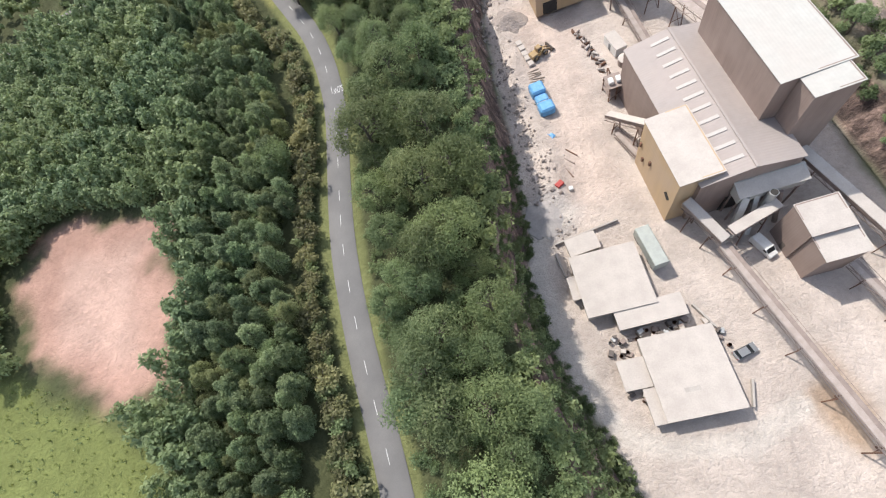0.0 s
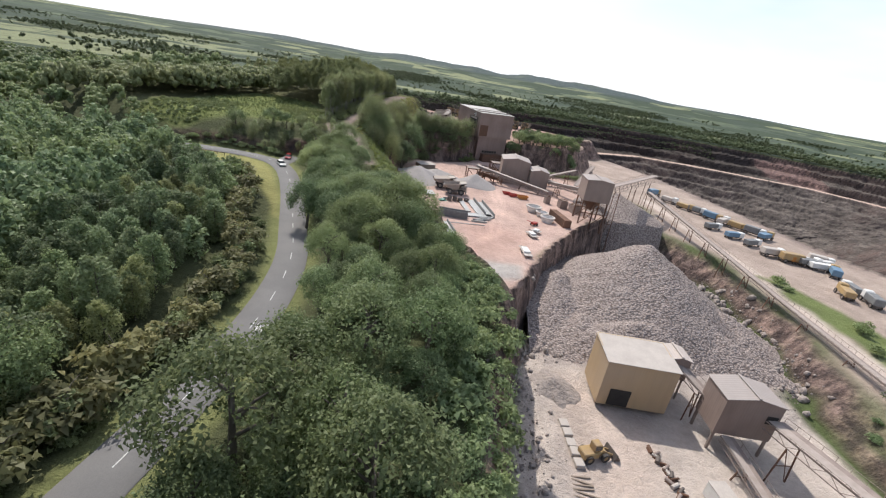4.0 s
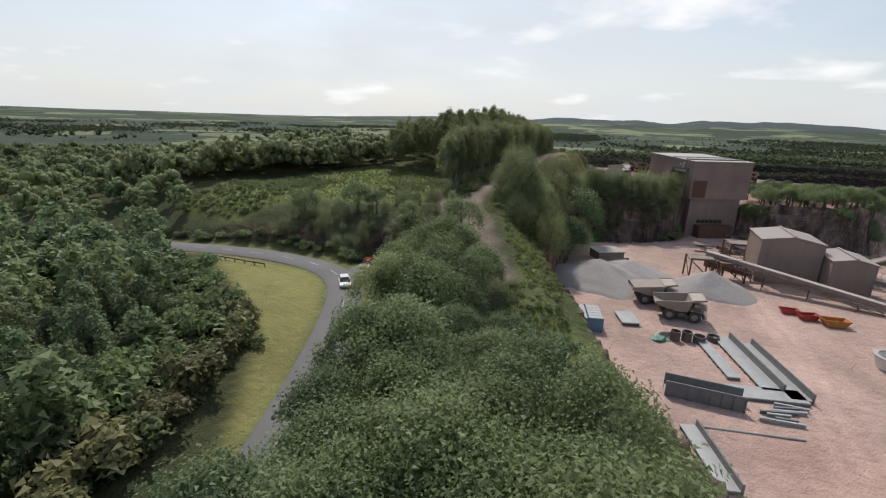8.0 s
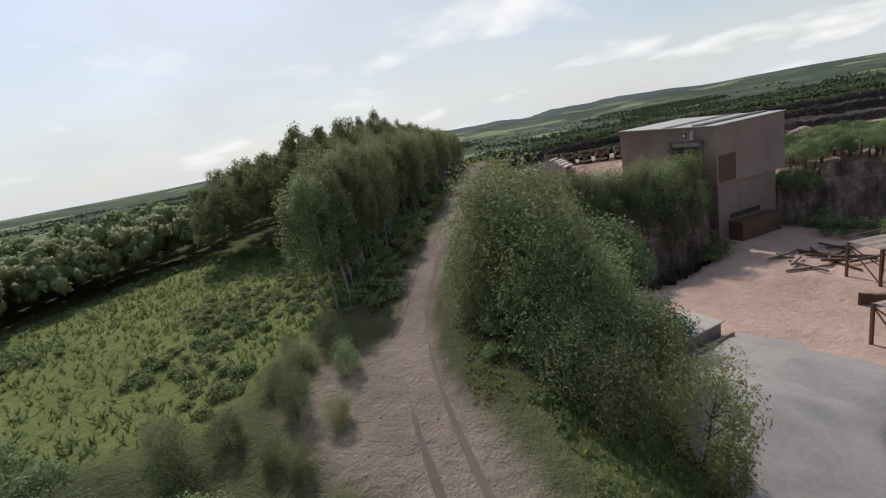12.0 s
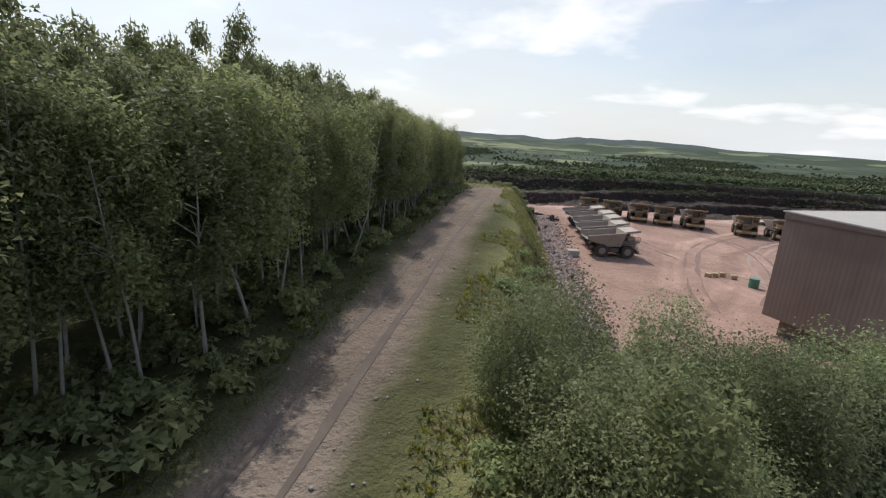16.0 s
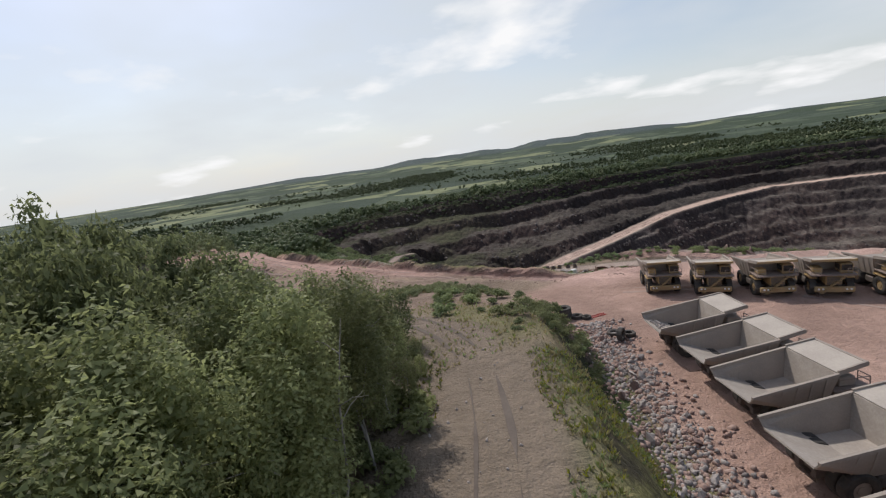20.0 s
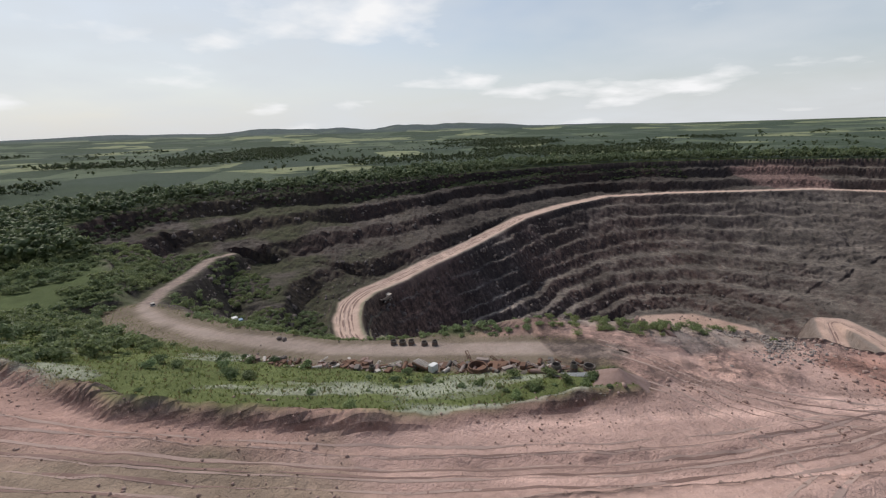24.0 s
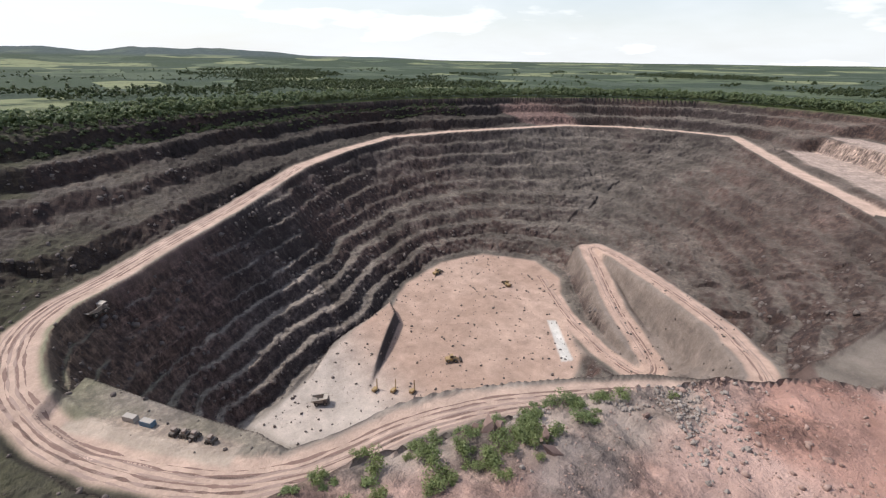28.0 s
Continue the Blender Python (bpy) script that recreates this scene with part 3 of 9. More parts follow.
def ground_many(x, y):
    i = np.clip(np.searchsorted(gx, x) - 1, 0, len(gx) - 2)
    j = np.clip(np.searchsorted(gy, y) - 1, 0, len(gy) - 2)
    u, v = (x - gx[i]) / (gx[i + 1] - gx[i]), (y - gy[j]) / (gy[j + 1] - gy[j])
    return (GH[j, i] * (1 - u) + GH[j, i + 1] * u) * (1 - v) + (GH[j + 1, i] * (1 - u) + GH[j + 1, i + 1] * u) * v


def tone(c, X, Y, poly, col, soft=2.0, wob=2.0, seed=5, line=0.0, amount=1.0):
    m = (X > min(p[0] for p in poly) - 25 - line) & (X < max(p[0] for p in poly) + 25 + line) & (Y > min(p[1] for p in poly) - 25 - line) & (Y < max(p[1] for p in poly) + 25 + line)
    px, py = X[m], Y[m]
    d = seg_near(px, py, poly)[0] - line if line else signed(px, py, poly)
    d = d + wob * fbm(px, py, 9, 4, seed)
    k = (smooth(0.5 - d / (2 * soft)) * amount)[:, None]
    c[m] = c[m] * (1 - k) + np.array(col) * k


DUST, DUST2 = (0.42, 0.362, 0.322), (0.335, 0.268, 0.228)
WOODFLOOR, GRASSY, ROCK, DARKROCK = (0.065, 0.072, 0.036), (0.14, 0.16, 0.055), (0.27, 0.205, 0.18), (0.15, 0.118, 0.11)


FACE = np.zeros(GX.shape)


def colours(X, Y, H, SL):
    c = np.empty(X.shape + (3,))
    c[:] = (0.075, 0.095, 0.04)
    tone(c, X, Y, [(-400, -300), (8, -300), (2, 60), (10, 116), (-20, 165), (-28, 195), (-40, 262), (-40, 345), (-140, 360), (-400, 400)], WOODFLOOR, 4)
    tone(c, X, Y, PLATEAU, DUST2, 4)
    tone(c, X, Y, YARD_LOW, DUST, 1.5, 1.5)
    tone(c, X, Y, [(18, 44), (30, 48), (34, 80), (38, 112), (22, 116), (20, 80)], (0.45, 0.365, 0.315), 5, 3, amount=0.8)
    tone(c, X, Y, [(8, 38), (16, 40), (20, 46), (14, 54), (7, 50)], (0.36, 0.33, 0.31), 2, 2)
    tone(c, X, Y, [(43, -2), (50, 4), (54, -8), (48, -14)], (0.30, 0.21, 0.14), 2, 3, amount=0.8)
    tone(c, X, Y, YARD_UP, (0.45, 0.322, 0.275), 2, 2)
    tone(c, X, Y, [(0, 142), (12, 148), (18, 160), (10, 172), (-2, 166)], (0.41, 0.27, 0.225), 5, 4, amount=0.7)
    tone(c, X, Y, [(0, 128), (14, 132), (14, 140), (2, 140)], (0.36, 0.33, 0.31), 2, 1)
    tone(c, X, Y, BASIN, (0.31, 0.265, 0.24), 3, 2)
    tone(c, X, Y, [(-230, 500), (-240, 400), (-150, 372), (-100, 345), (-46, 343), (-30, 380), (0, 412), (-30, 426), (-78, 432), (-120, 452)], (0.25, 0.19, 0.145), 5, 8)
    tone(c, X, Y, SOIL_END, (0.24, 0.178, 0.142), 4, 5)
    so_ = (X > -175) & (X < -30) & (Y > 335) & (Y < 440)
    sx, sy = X[so_], Y[so_]
    c[so_] = c[so_] * (1 + 0.35 * fbm(sx, sy, 5, 3, 253))[:, None]
    gr = (smooth(0.35 + 2.2 * fbm(sx, sy, 13, 4, 255)) * 0.8 * smooth(0.5 - signed(sx, sy, [(-170, 350), (-60, 338), (-36, 352), (-38, 378), (-60, 400), (-110, 424), (-165, 420)]) / 5))[:, None]
    c[so_] = c[so_] * (1 - gr) + np.array((0.155, 0.15, 0.075)) * gr
    tone(c, X, Y, YARD_TRUCK, (0.335, 0.225, 0.185), 2, 2)
    tone(c, X, Y, LOWER_RED, (0.345, 0.225, 0.19), 4, 4)
    tone(c, X, Y, [(-34, 396), (40, 392), (110, 420), (90, 470), (20, 470), (-40, 430)], (0.42, 0.285, 0.245), 5, 5)
    tone(c, X, Y, [p[:2] for p in RIM], DARKROCK, 10, 8)
    tone(c, X, Y, HILL, (0.085, 0.085, 0.04), 4, 3, amount=0.7)
    tone(c, X, Y, MEADOW, GRASSY, 3, 4)
    tone(c, X, Y, [(-26, 150), (-34, 186), (-42, 205), (-32, 206), (-27, 185), (-18, 158)], (0.12, 0.14, 0.055), 2, 3)
    tone(c, X, Y, [(-44, 250), (-42, 345), (-33, 345), (-33, 290), (-36, 250)], (0.185, 0.185, 0.085), 2, 2.5)
    tone(c, X, Y, [p for p in TRACK if p[1] < 205], (0.225, 0.18, 0.15), 1.6, 3.2, line=1.7, amount=0.85)
    tone(c, X, Y, [(-52, 195), (-58, 202), (-57, 207), (-50, 211), (-44, 199), (-42, 193)], (0.215, 0.175, 0.145), 1.6, 2.0)
    tone(c, X, Y, [p for p in TRACK if 198 < p[1] < 245], (0.235, 0.185, 0.16), 0.7, 1.0, line=1.9)
    tone(c, X, Y, [p for p in TRACK if 235 < p[1] < 265], (0.22, 0.178, 0.146), 0.8, 1.2, line=1.9)
    tone(c, X, Y, [p for p in TRACK if p[1] > 255], (0.192, 0.153, 0.124), 1.0, 1.5, line=2.9)
    tone(c, X, Y, [(-46, 300), (-42, 345), (-60, 352), (-54, 300)], (0.19, 0.152, 0.12), 3, 2)
    tone(c, X, Y, SCRAP, (0.165, 0.132, 0.1), 2, 2)
    tone(c, X, Y, BENCH_ROAD, (0.30, 0.24, 0.208), 0.8, 1.0, line=2.7)
    tone(c, X, Y, UPPER_EDGE, (0.225, 0.145, 0.12), 1.2, 2.5, line=2.2, amount=0.85)
    tone(c, X, Y, GREEN, (0.112, 0.132, 0.05), 1.5, 2)
    fl_ = (X > -110) & (X < 12) & (Y > 428) & (Y < 510) & inside(X.ravel(), Y.ravel(), GREEN).reshape(X.shape)
    wf = (smooth((fbm(X[fl_] * 0.6, Y[fl_] * 1.6, 13, 3, 160) - 0.16) * 5) * 0.5)[:, None]
    c[fl_] = c[fl_] * (1 - wf) + np.array((0.46, 0.47, 0.40)) * wf
    tone(c, X, Y, CLEARING, (0.36, 0.225, 0.18), 3.5, 9)
    tone(c, X, Y, [(-80, 60), (-76, 30), (-98, 40), (-100, 60)], (0.43, 0.31, 0.26), 5, 5, amount=0.6)
    tone(c, X, Y, FELLED, GRASSY, 4, 5)
    tone(c, X, Y, ROAD, (0.15, 0.16, 0.068), 0.9, 1.2, line=4.4)
    tone(c, X, Y, GRASS_BAY, (0.235, 0.225, 0.09), 0.8, 0.5)
    tone(c, X, Y, [(95, 268), (99, 166), (95, 111), (97, 40), (97, -100)], (0.46, 0.385, 0.335), 1.0, 0.8, line=2.6)
    tone(c, X, Y, [(16, 45), (9, 43.5), (5.5, 33), (6.2, 19), (8, 6), (11.5, -2.5), (19, -6.5), (32, -8), (42, -4)], (0.45, 0.405, 0.365), 0.8, 0.6, line=2.0)
    for k_, (line_, col_) in enumerate((([(-30, 400), (-10, 394), (20, 390), (60, 400), (90, 424)], 1.25), ([(-140, 470), (-100, 446), (-60, 432), (-20, 428), (20, 427), (60, 424), (100, 428)], 1.3), ([(-100, 441), (-40, 422), (10, 416), (70, 420)], 0.78),
                         ([(20, 447), (30, 430), (50, 418), (80, 412)], 0.75), ([(14, 452), (28, 440), (46, 428), (80, 424)], 1.28), ([(-25, 380), (-5, 350), (5, 330), (-10, 310), (-20, 300)], 1.25), ([(0, 372), (12, 345), (8, 318), (20, 300)], 1.22), ([(-24, 372), (-16, 340), (-2, 322)], 0.8),
                         ([(44, 384), (20, 372), (0, 352), (-10, 330), (-16, 312)], 1.3), ([(50, 372), (26, 362), (6, 342), (-4, 318), (-14, 300)], 0.74), ([(60, 352), (40, 352), (20, 340), (10, 320), (12, 298)], 1.28), ([(-26, 392), (-4, 386), (22, 384), (56, 376)], 0.76), ([(-20, 366), (-8, 330), (0, 300)], 1.22), ([(-120, 452), (-70, 430), (-20, 418), (40, 410)], 1.3), ([(36, 440), (48, 424), (70, 416), (100, 414)], 1.3), ([(24, 436), (44, 430), (70, 428), (96, 434)], 0.72),
                         ([(-4, 140), (8, 160), (12, 190), (10, 215)], 1.2), ([(24, 48), (27, 80), (30, 110)], 1.12))):
        for off_ in (-1.1, 1.1):
            w_ = [(p[0] + off_, p[1] + off_ * 0.4) for p in line_]
            m_ = (X > -150) & (X < 110) & (Y > 40) & (Y < 480)
            d_ = seg_near(X[m_], Y[m_], w_)[0] + 0.5 * fbm(X[m_], Y[m_], 6, 2, 130 + k_)
            k2 = (smooth(1 - d_ / 1.3) * 0.8)[:, None]
            c[m_] = c[m_] * (1 - k2) + c[m_] * col_ * k2
    tone(c, X, Y, [(99, 178), (106, 176), (113, 140), (110, 112), (100, 112)], (0.12, 0.145, 0.055), 2, 3)
    tone(c, X, Y, [(8, 470), (20, 462), (36, 456), (48, 448), (60, 446), (68, 452), (64, 462), (40, 468), (14, 476)], (0.33, 0.275, 0.24), 3, 4, amount=0.85)
    tone(c, X, Y, [(60, 428), (92, 426), (92, 438), (76, 446), (62, 442)], (0.36, 0.20, 0.16), 3, 5, amount=0.7)
    tone(c, X, Y, [(30, 452), (40, 446), (46, 452), (36, 458)], (0.20, 0.175, 0.165), 2, 4, amount=0.8)
    # bare rock wherever the ground is steep
    st = (np.clip((SL - 0.75) / 0.5, 0, 1) * ~((X < -27) & (Y > 262) & (Y < 360)))[..., None]
    west = ((X < -20) & (Y < 260))[..., None]
    rock = np.where((Y > 480)[..., None], np.array(DARKROCK), np.where(west, np.array((0.195, 0.122, 0.10)), np.array(ROCK)))
    c = c * (1 - st) + rock * st
    # the pit: pale dust on treads, haul roads and floor; wall shade deepened in the colours
    m = (X > -260) & (X < 900) & (Y > 120) & (Y < 1080)
    px, py, hh = X[m], Y[m], H[m]
    inn = inside(px, py, [p[:2] for p in RIM])
    px, py, s = px[inn], py[inn], SL[m][inn]
    cc = c[m][inn]
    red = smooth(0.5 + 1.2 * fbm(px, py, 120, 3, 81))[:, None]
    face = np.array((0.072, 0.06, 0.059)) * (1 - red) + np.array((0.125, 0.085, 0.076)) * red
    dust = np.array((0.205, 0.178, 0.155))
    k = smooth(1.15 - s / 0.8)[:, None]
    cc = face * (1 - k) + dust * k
    green = (smooth((fbm(px, py, 50, 3, 91) + 0.25) * 3) * smooth((60 - px) / 150) * (0.35 + 0.65 * k[:, 0]) * 0.8)[:, None]
    east = (smooth((px - 150) / 60) * smooth((470 - py) / 90))[:, None]
    cc = cc * (1 - 0.75 * east) + np.array((0.36, 0.29, 0.255)) * 0.75 * east
    cc = cc * (1 - green) + np.array((0.10, 0.115, 0.05)) * green
    # right wall tone, lowered to carry part of a cloud shadow
    right = smooth((px - 300) / 150)[:, None] * smooth((700 - py) / 150)[:, None]
    cc = cc * (1 - 0.35 * right) + np.array((0.20, 0.148, 0.13)) * 0.35 * right
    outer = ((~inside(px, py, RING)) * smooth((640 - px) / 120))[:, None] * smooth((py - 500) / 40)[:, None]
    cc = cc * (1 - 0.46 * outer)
    # back and right walls multiplied down as under a cloud shadow, with random mottling
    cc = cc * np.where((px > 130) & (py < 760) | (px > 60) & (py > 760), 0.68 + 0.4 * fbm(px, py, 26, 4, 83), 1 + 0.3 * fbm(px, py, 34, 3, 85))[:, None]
    # inner west wall brightened in colour, as sky light filling its shade
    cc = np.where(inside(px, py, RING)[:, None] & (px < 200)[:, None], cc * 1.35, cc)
    for poly_, col_, edge_ in (([(470, 452), (560, 505), (640, 560), (700, 590), (720, 560), (640, 480), (540, 420)], (0.46, 0.365, 0.32), 6), ([(575, 445), (655, 500), (735, 562), (745, 530), (660, 450), (590, 410)], (0.46, 0.365, 0.32), 6), ([(590, 1000), (600, 950), (650, 890), (690, 880), (690, 930), (650, 985)], (0.215, 0.145, 0.13), 10),
                              ([(250, 572), (285, 616), (322, 676), (304, 682), (262, 622), (236, 580)], (0.31, 0.24, 0.205), 16), ([(228, 464), (300, 482), (404, 622), (404, 668), (362, 668), (252, 546), (238, 500)], (0.205, 0.168, 0.148), 14)):
        k = smooth(0.5 - (signed(px, py, poly_) + 0.6 * edge_ * fbm(px, py, 14, 3, 87)) / edge_)[:, None]
        cc = cc * (1 - k) + np.array(col_) * k
    for line, half, col in ((RING, 8, (0.47, 0.345, 0.285)), (RAMP, 8.0, (0.43, 0.305, 0.25))):
        d = seg_near(px, py, line, line is RING)[0] + 1.2 * fbm(px, py, 8, 3, 95)
        k = smooth(0.5 - (d - half) / 3)[:, None]
        if line is RING:
            k = k * np.where((px > 215) & (px < 470) & (py < 470), 0, 1)[:, None]
        cc = cc * (1 - k) + np.array(col) * k
    d = seg_near(px, py, BENCH_ROAD)[0] + 1.0 * fbm(px, py, 8, 3, 95)
    k = smooth(0.5 - (d - 3.6) / 2.0)[:, None]
    cc = cc * (1 - k) + np.array((0.31, 0.245, 0.215)) * k
    d = signed(px, py, [(-25, 613), (-5, 601), (21, 563), (14, 556), (-6, 583), (-27, 610)]) + 1.0 * fbm(px, py, 8, 3, 98)
    k = smooth(0.5 - d / 3)[:, None]
    cc = cc * (1 - k) + np.array((0.42, 0.345, 0.29)) * k
    d = signed(px, py, FLOOR) + 3 * fbm(px, py, 20, 3, 97)
    k = (smooth(0.5 - d / 5) * smooth(1.5 - s / 0.7))[:, None]
    tone1 = smooth(0.5 + fbm(px, py, 45, 4, 99))[:, None]
    pale = smooth((150 - px) / 60)[:, None]
    fl = np.array((0.42, 0.30, 0.245)) * tone1 + np.array((0.36, 0.25, 0.20)) * (1 - tone1)
    fl = fl * (1 - pale) + np.array((0.46, 0.395, 0.355)) * pale
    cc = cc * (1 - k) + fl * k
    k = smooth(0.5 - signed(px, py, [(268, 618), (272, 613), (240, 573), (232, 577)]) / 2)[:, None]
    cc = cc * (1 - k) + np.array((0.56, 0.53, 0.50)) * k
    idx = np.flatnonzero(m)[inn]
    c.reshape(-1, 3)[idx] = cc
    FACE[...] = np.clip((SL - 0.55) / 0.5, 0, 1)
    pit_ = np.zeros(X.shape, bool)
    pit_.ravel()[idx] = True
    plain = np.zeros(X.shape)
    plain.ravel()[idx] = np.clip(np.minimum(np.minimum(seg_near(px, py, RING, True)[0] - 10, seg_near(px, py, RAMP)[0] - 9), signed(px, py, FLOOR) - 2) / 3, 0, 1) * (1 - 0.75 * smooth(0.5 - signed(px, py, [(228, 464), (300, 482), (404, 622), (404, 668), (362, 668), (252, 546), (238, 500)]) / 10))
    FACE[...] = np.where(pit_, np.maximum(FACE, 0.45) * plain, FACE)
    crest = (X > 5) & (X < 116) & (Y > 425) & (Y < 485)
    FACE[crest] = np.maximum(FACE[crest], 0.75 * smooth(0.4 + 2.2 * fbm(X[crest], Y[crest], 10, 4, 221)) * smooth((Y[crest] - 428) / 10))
    return c


def ground_material():
    m, nt, b = mat_new("ground_cover")
    at = nt.nodes.new("ShaderNodeAttribute")
    at.attribute_name = "cover"
    far = nt.nodes.new("ShaderNodeAttribute")
    far.attribute_name = "fields"
    p = n_pos(nt)
    n1, n2, n3 = n_noise(nt, 0.09, 6, 0.65, p), n_noise(nt, 0.9, 5, 0.65, p), n_noise(nt, 5.0, 3, 0.6, p)
    c = n_mix(nt, 1.0, at.outputs["Color"], n_map(nt, n1, 0.3, 0.7, 0.88, 1.38), "MULTIPLY")
    c = n_mix(nt, n_map(nt, n2, 0.42, 0.70, 0.0, 0.24), c, n_mix(nt, 1.0, c, (0.5, 0.47, 0.43), "MULTIPLY"))
    c = n_mix(nt, n_map(nt, n3, 0.5, 0.75, 0.0, 0.34), c, n_mix(nt, 1.0, c, (1.5, 1.45, 1.4), "MULTIPLY"))
    n4 = n_noise(nt, 0.30, 9, 0.78, p)
    rk = nt.nodes.new("ShaderNodeAttribute")
    rk.attribute_name = "face"
    rough_ = n_map(nt, rk.outputs["Fac"], 0, 1, 0.1, 1.0)

    def times(a, b):
        n = nt.nodes.new("ShaderNodeMath")
        n.operation = "MULTIPLY"
        nt.links.new(a, n.inputs[0]), nt.links.new(b, n.inputs[1])
        return n.outputs[0]

    c = n_mix(nt, times(rough_, n_map(nt, n4, 0.44, 0.56, 0.6, 0.0)), c, n_mix(nt, 1.0, c, (0.55, 0.53, 0.53), "MULTIPLY"))
    c = n_mix(nt, times(rough_, n_map(nt, n4, 0.54, 0.66, 0.0, 0.7)), c, n_mix(nt, 1.0, c, (1.5, 1.47, 1.43), "MULTIPLY"))
    # broken faces: blocks, ledges and clefts, the shade in the clefts painted near-black
    mp = nt.nodes.new("ShaderNodeMapping")
    mp.inputs["Scale"].default_value = (1, 1, 0.55)
    nt.links.new(p, mp.inputs[0])
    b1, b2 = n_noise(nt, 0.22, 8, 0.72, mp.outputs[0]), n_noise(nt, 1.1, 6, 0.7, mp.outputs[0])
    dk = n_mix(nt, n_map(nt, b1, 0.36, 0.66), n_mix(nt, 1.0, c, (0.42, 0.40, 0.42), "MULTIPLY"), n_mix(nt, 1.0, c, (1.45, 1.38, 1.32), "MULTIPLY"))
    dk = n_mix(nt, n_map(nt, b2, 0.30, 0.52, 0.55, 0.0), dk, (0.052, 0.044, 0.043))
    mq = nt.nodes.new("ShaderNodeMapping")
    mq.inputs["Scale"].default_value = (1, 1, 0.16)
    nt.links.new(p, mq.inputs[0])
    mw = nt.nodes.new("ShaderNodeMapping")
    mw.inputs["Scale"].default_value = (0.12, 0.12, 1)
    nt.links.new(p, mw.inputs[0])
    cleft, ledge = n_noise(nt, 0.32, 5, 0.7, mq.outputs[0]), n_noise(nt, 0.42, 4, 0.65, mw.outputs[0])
    # crevice shade put into the colour, then paler ledges
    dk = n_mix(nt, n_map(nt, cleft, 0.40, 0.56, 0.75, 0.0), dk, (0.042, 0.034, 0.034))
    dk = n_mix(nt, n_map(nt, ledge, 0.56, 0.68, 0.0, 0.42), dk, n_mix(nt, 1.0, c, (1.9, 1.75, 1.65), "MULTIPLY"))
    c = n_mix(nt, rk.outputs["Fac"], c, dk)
    # fields of the plain: cells of pasture, crop and wood, greyed as by haze
    v = nt.nodes.new("ShaderNodeTexVoronoi")
    v.inputs["Scale"].default_value = 1 / 230
    v.inputs["Randomness"].default_value = 0.9
    nt.links.new(p, v.inputs["Vector"])
    r = nt.nodes.new("ShaderNodeValToRGB")
    sp = nt.nodes.new("ShaderNodeSeparateColor")
    nt.links.new(v.outputs["Color"], sp.inputs[0])
    nt.links.new(sp.outputs[0], r.inputs[0])
    r.color_ramp.interpolation = "CONSTANT"
    for i, (at_, col) in enumerate(((0, (0.05, 0.068, 0.042)), (0.22, (0.08, 0.10, 0.066)), (0.42, (0.052, 0.07, 0.05)), (0.58, (0.20, 0.215, 0.12)), (0.74, (0.07, 0.09, 0.064)), (0.86, (0.105, 0.128, 0.08)))):
        e = r.color_ramp.elements[i] if i < 2 else r.color_ramp.elements.new(at_)
        e.position, e.color = at_, (*col, 1)
    w1 = n_noise(nt, 0.006, 5, 0.6, p)
    w2 = n_noise(nt, 0.03, 4, 0.7, p)
    fc = n_mix(nt, n_map(nt, w1, 0.53, 0.60), r.outputs[0], (0.045, 0.062, 0.04))
    fc = n_mix(nt, n_map(nt, w2, 0.54, 0.64, 0.0, 0.6), fc, (0.045, 0.06, 0.042))
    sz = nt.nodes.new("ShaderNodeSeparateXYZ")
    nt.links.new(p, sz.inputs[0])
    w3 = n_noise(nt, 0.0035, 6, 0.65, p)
    hazy_hill_wood = nt.nodes.new("ShaderNodeMath")
    hazy_hill_wood.operation = "MULTIPLY"
    nt.links.new(n_map(nt, sz.outputs[2], 46, 66), hazy_hill_wood.inputs[0])
    nt.links.new(n_map(nt, w3, 0.38, 0.5, 0.72, 1.0), hazy_hill_wood.inputs[1])
    # hill woods by height, with the blue-grey of distance haze mixed into their colour
    fc = n_mix(nt, hazy_hill_wood.outputs[0], fc, n_mix(nt, n_map(nt, w2, 0.35, 0.65), (0.05, 0.067, 0.068), (0.082, 0.102, 0.102)))
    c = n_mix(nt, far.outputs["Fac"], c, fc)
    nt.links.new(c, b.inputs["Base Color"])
    b.inputs["Roughness"].default_value = 0.95
    b.inputs["Specular IOR Level"].default_value = 0.12
    ad = nt.nodes.new("ShaderNodeMath")
    ad.operation = "MULTIPLY_ADD"
    nt.links.new(n2, ad.inputs[0])
    ad.inputs[1].default_value = 3.0
    nt.links.new(n3, ad.inputs[2])
    ad2 = nt.nodes.new("ShaderNodeMath")
    ad2.operation = "MULTIPLY_ADD"
    mu = nt.nodes.new("ShaderNodeMath")
    mu.operation = "MULTIPLY"
    nt.links.new(n_mix(nt, 0.5, b1, cleft), mu.inputs[0]), nt.links.new(rk.outputs["Fac"], mu.inputs[1])
    nt.links.new(mu.outputs[0], ad2.inputs[0])
    ad2.inputs[1].default_value = 14.0
    nt.links.new(ad.outputs[0], ad2.inputs[2])
    n_bump(nt, b, ad2.outputs[0], 0.65, 0.4)
    return m


M_GROUND = ground_material()
ny, nx = GX.shape
me = bpy.data.meshes.new("ground")
me.vertices.add(nx * ny)
me.vertices.foreach_set("co", np.stack([GX, GY, GH], -1).astype(np.float32).ravel())
q = np.arange(nx * ny).reshape(ny, nx)
faces = np.stack([q[:-1, :-1], q[:-1, 1:], q[1:, 1:], q[1:, :-1]], -1).reshape(-1, 4)
me.loops.add(faces.size)
me.loops.foreach_set("vertex_index", faces.ravel().astype(np.int32))
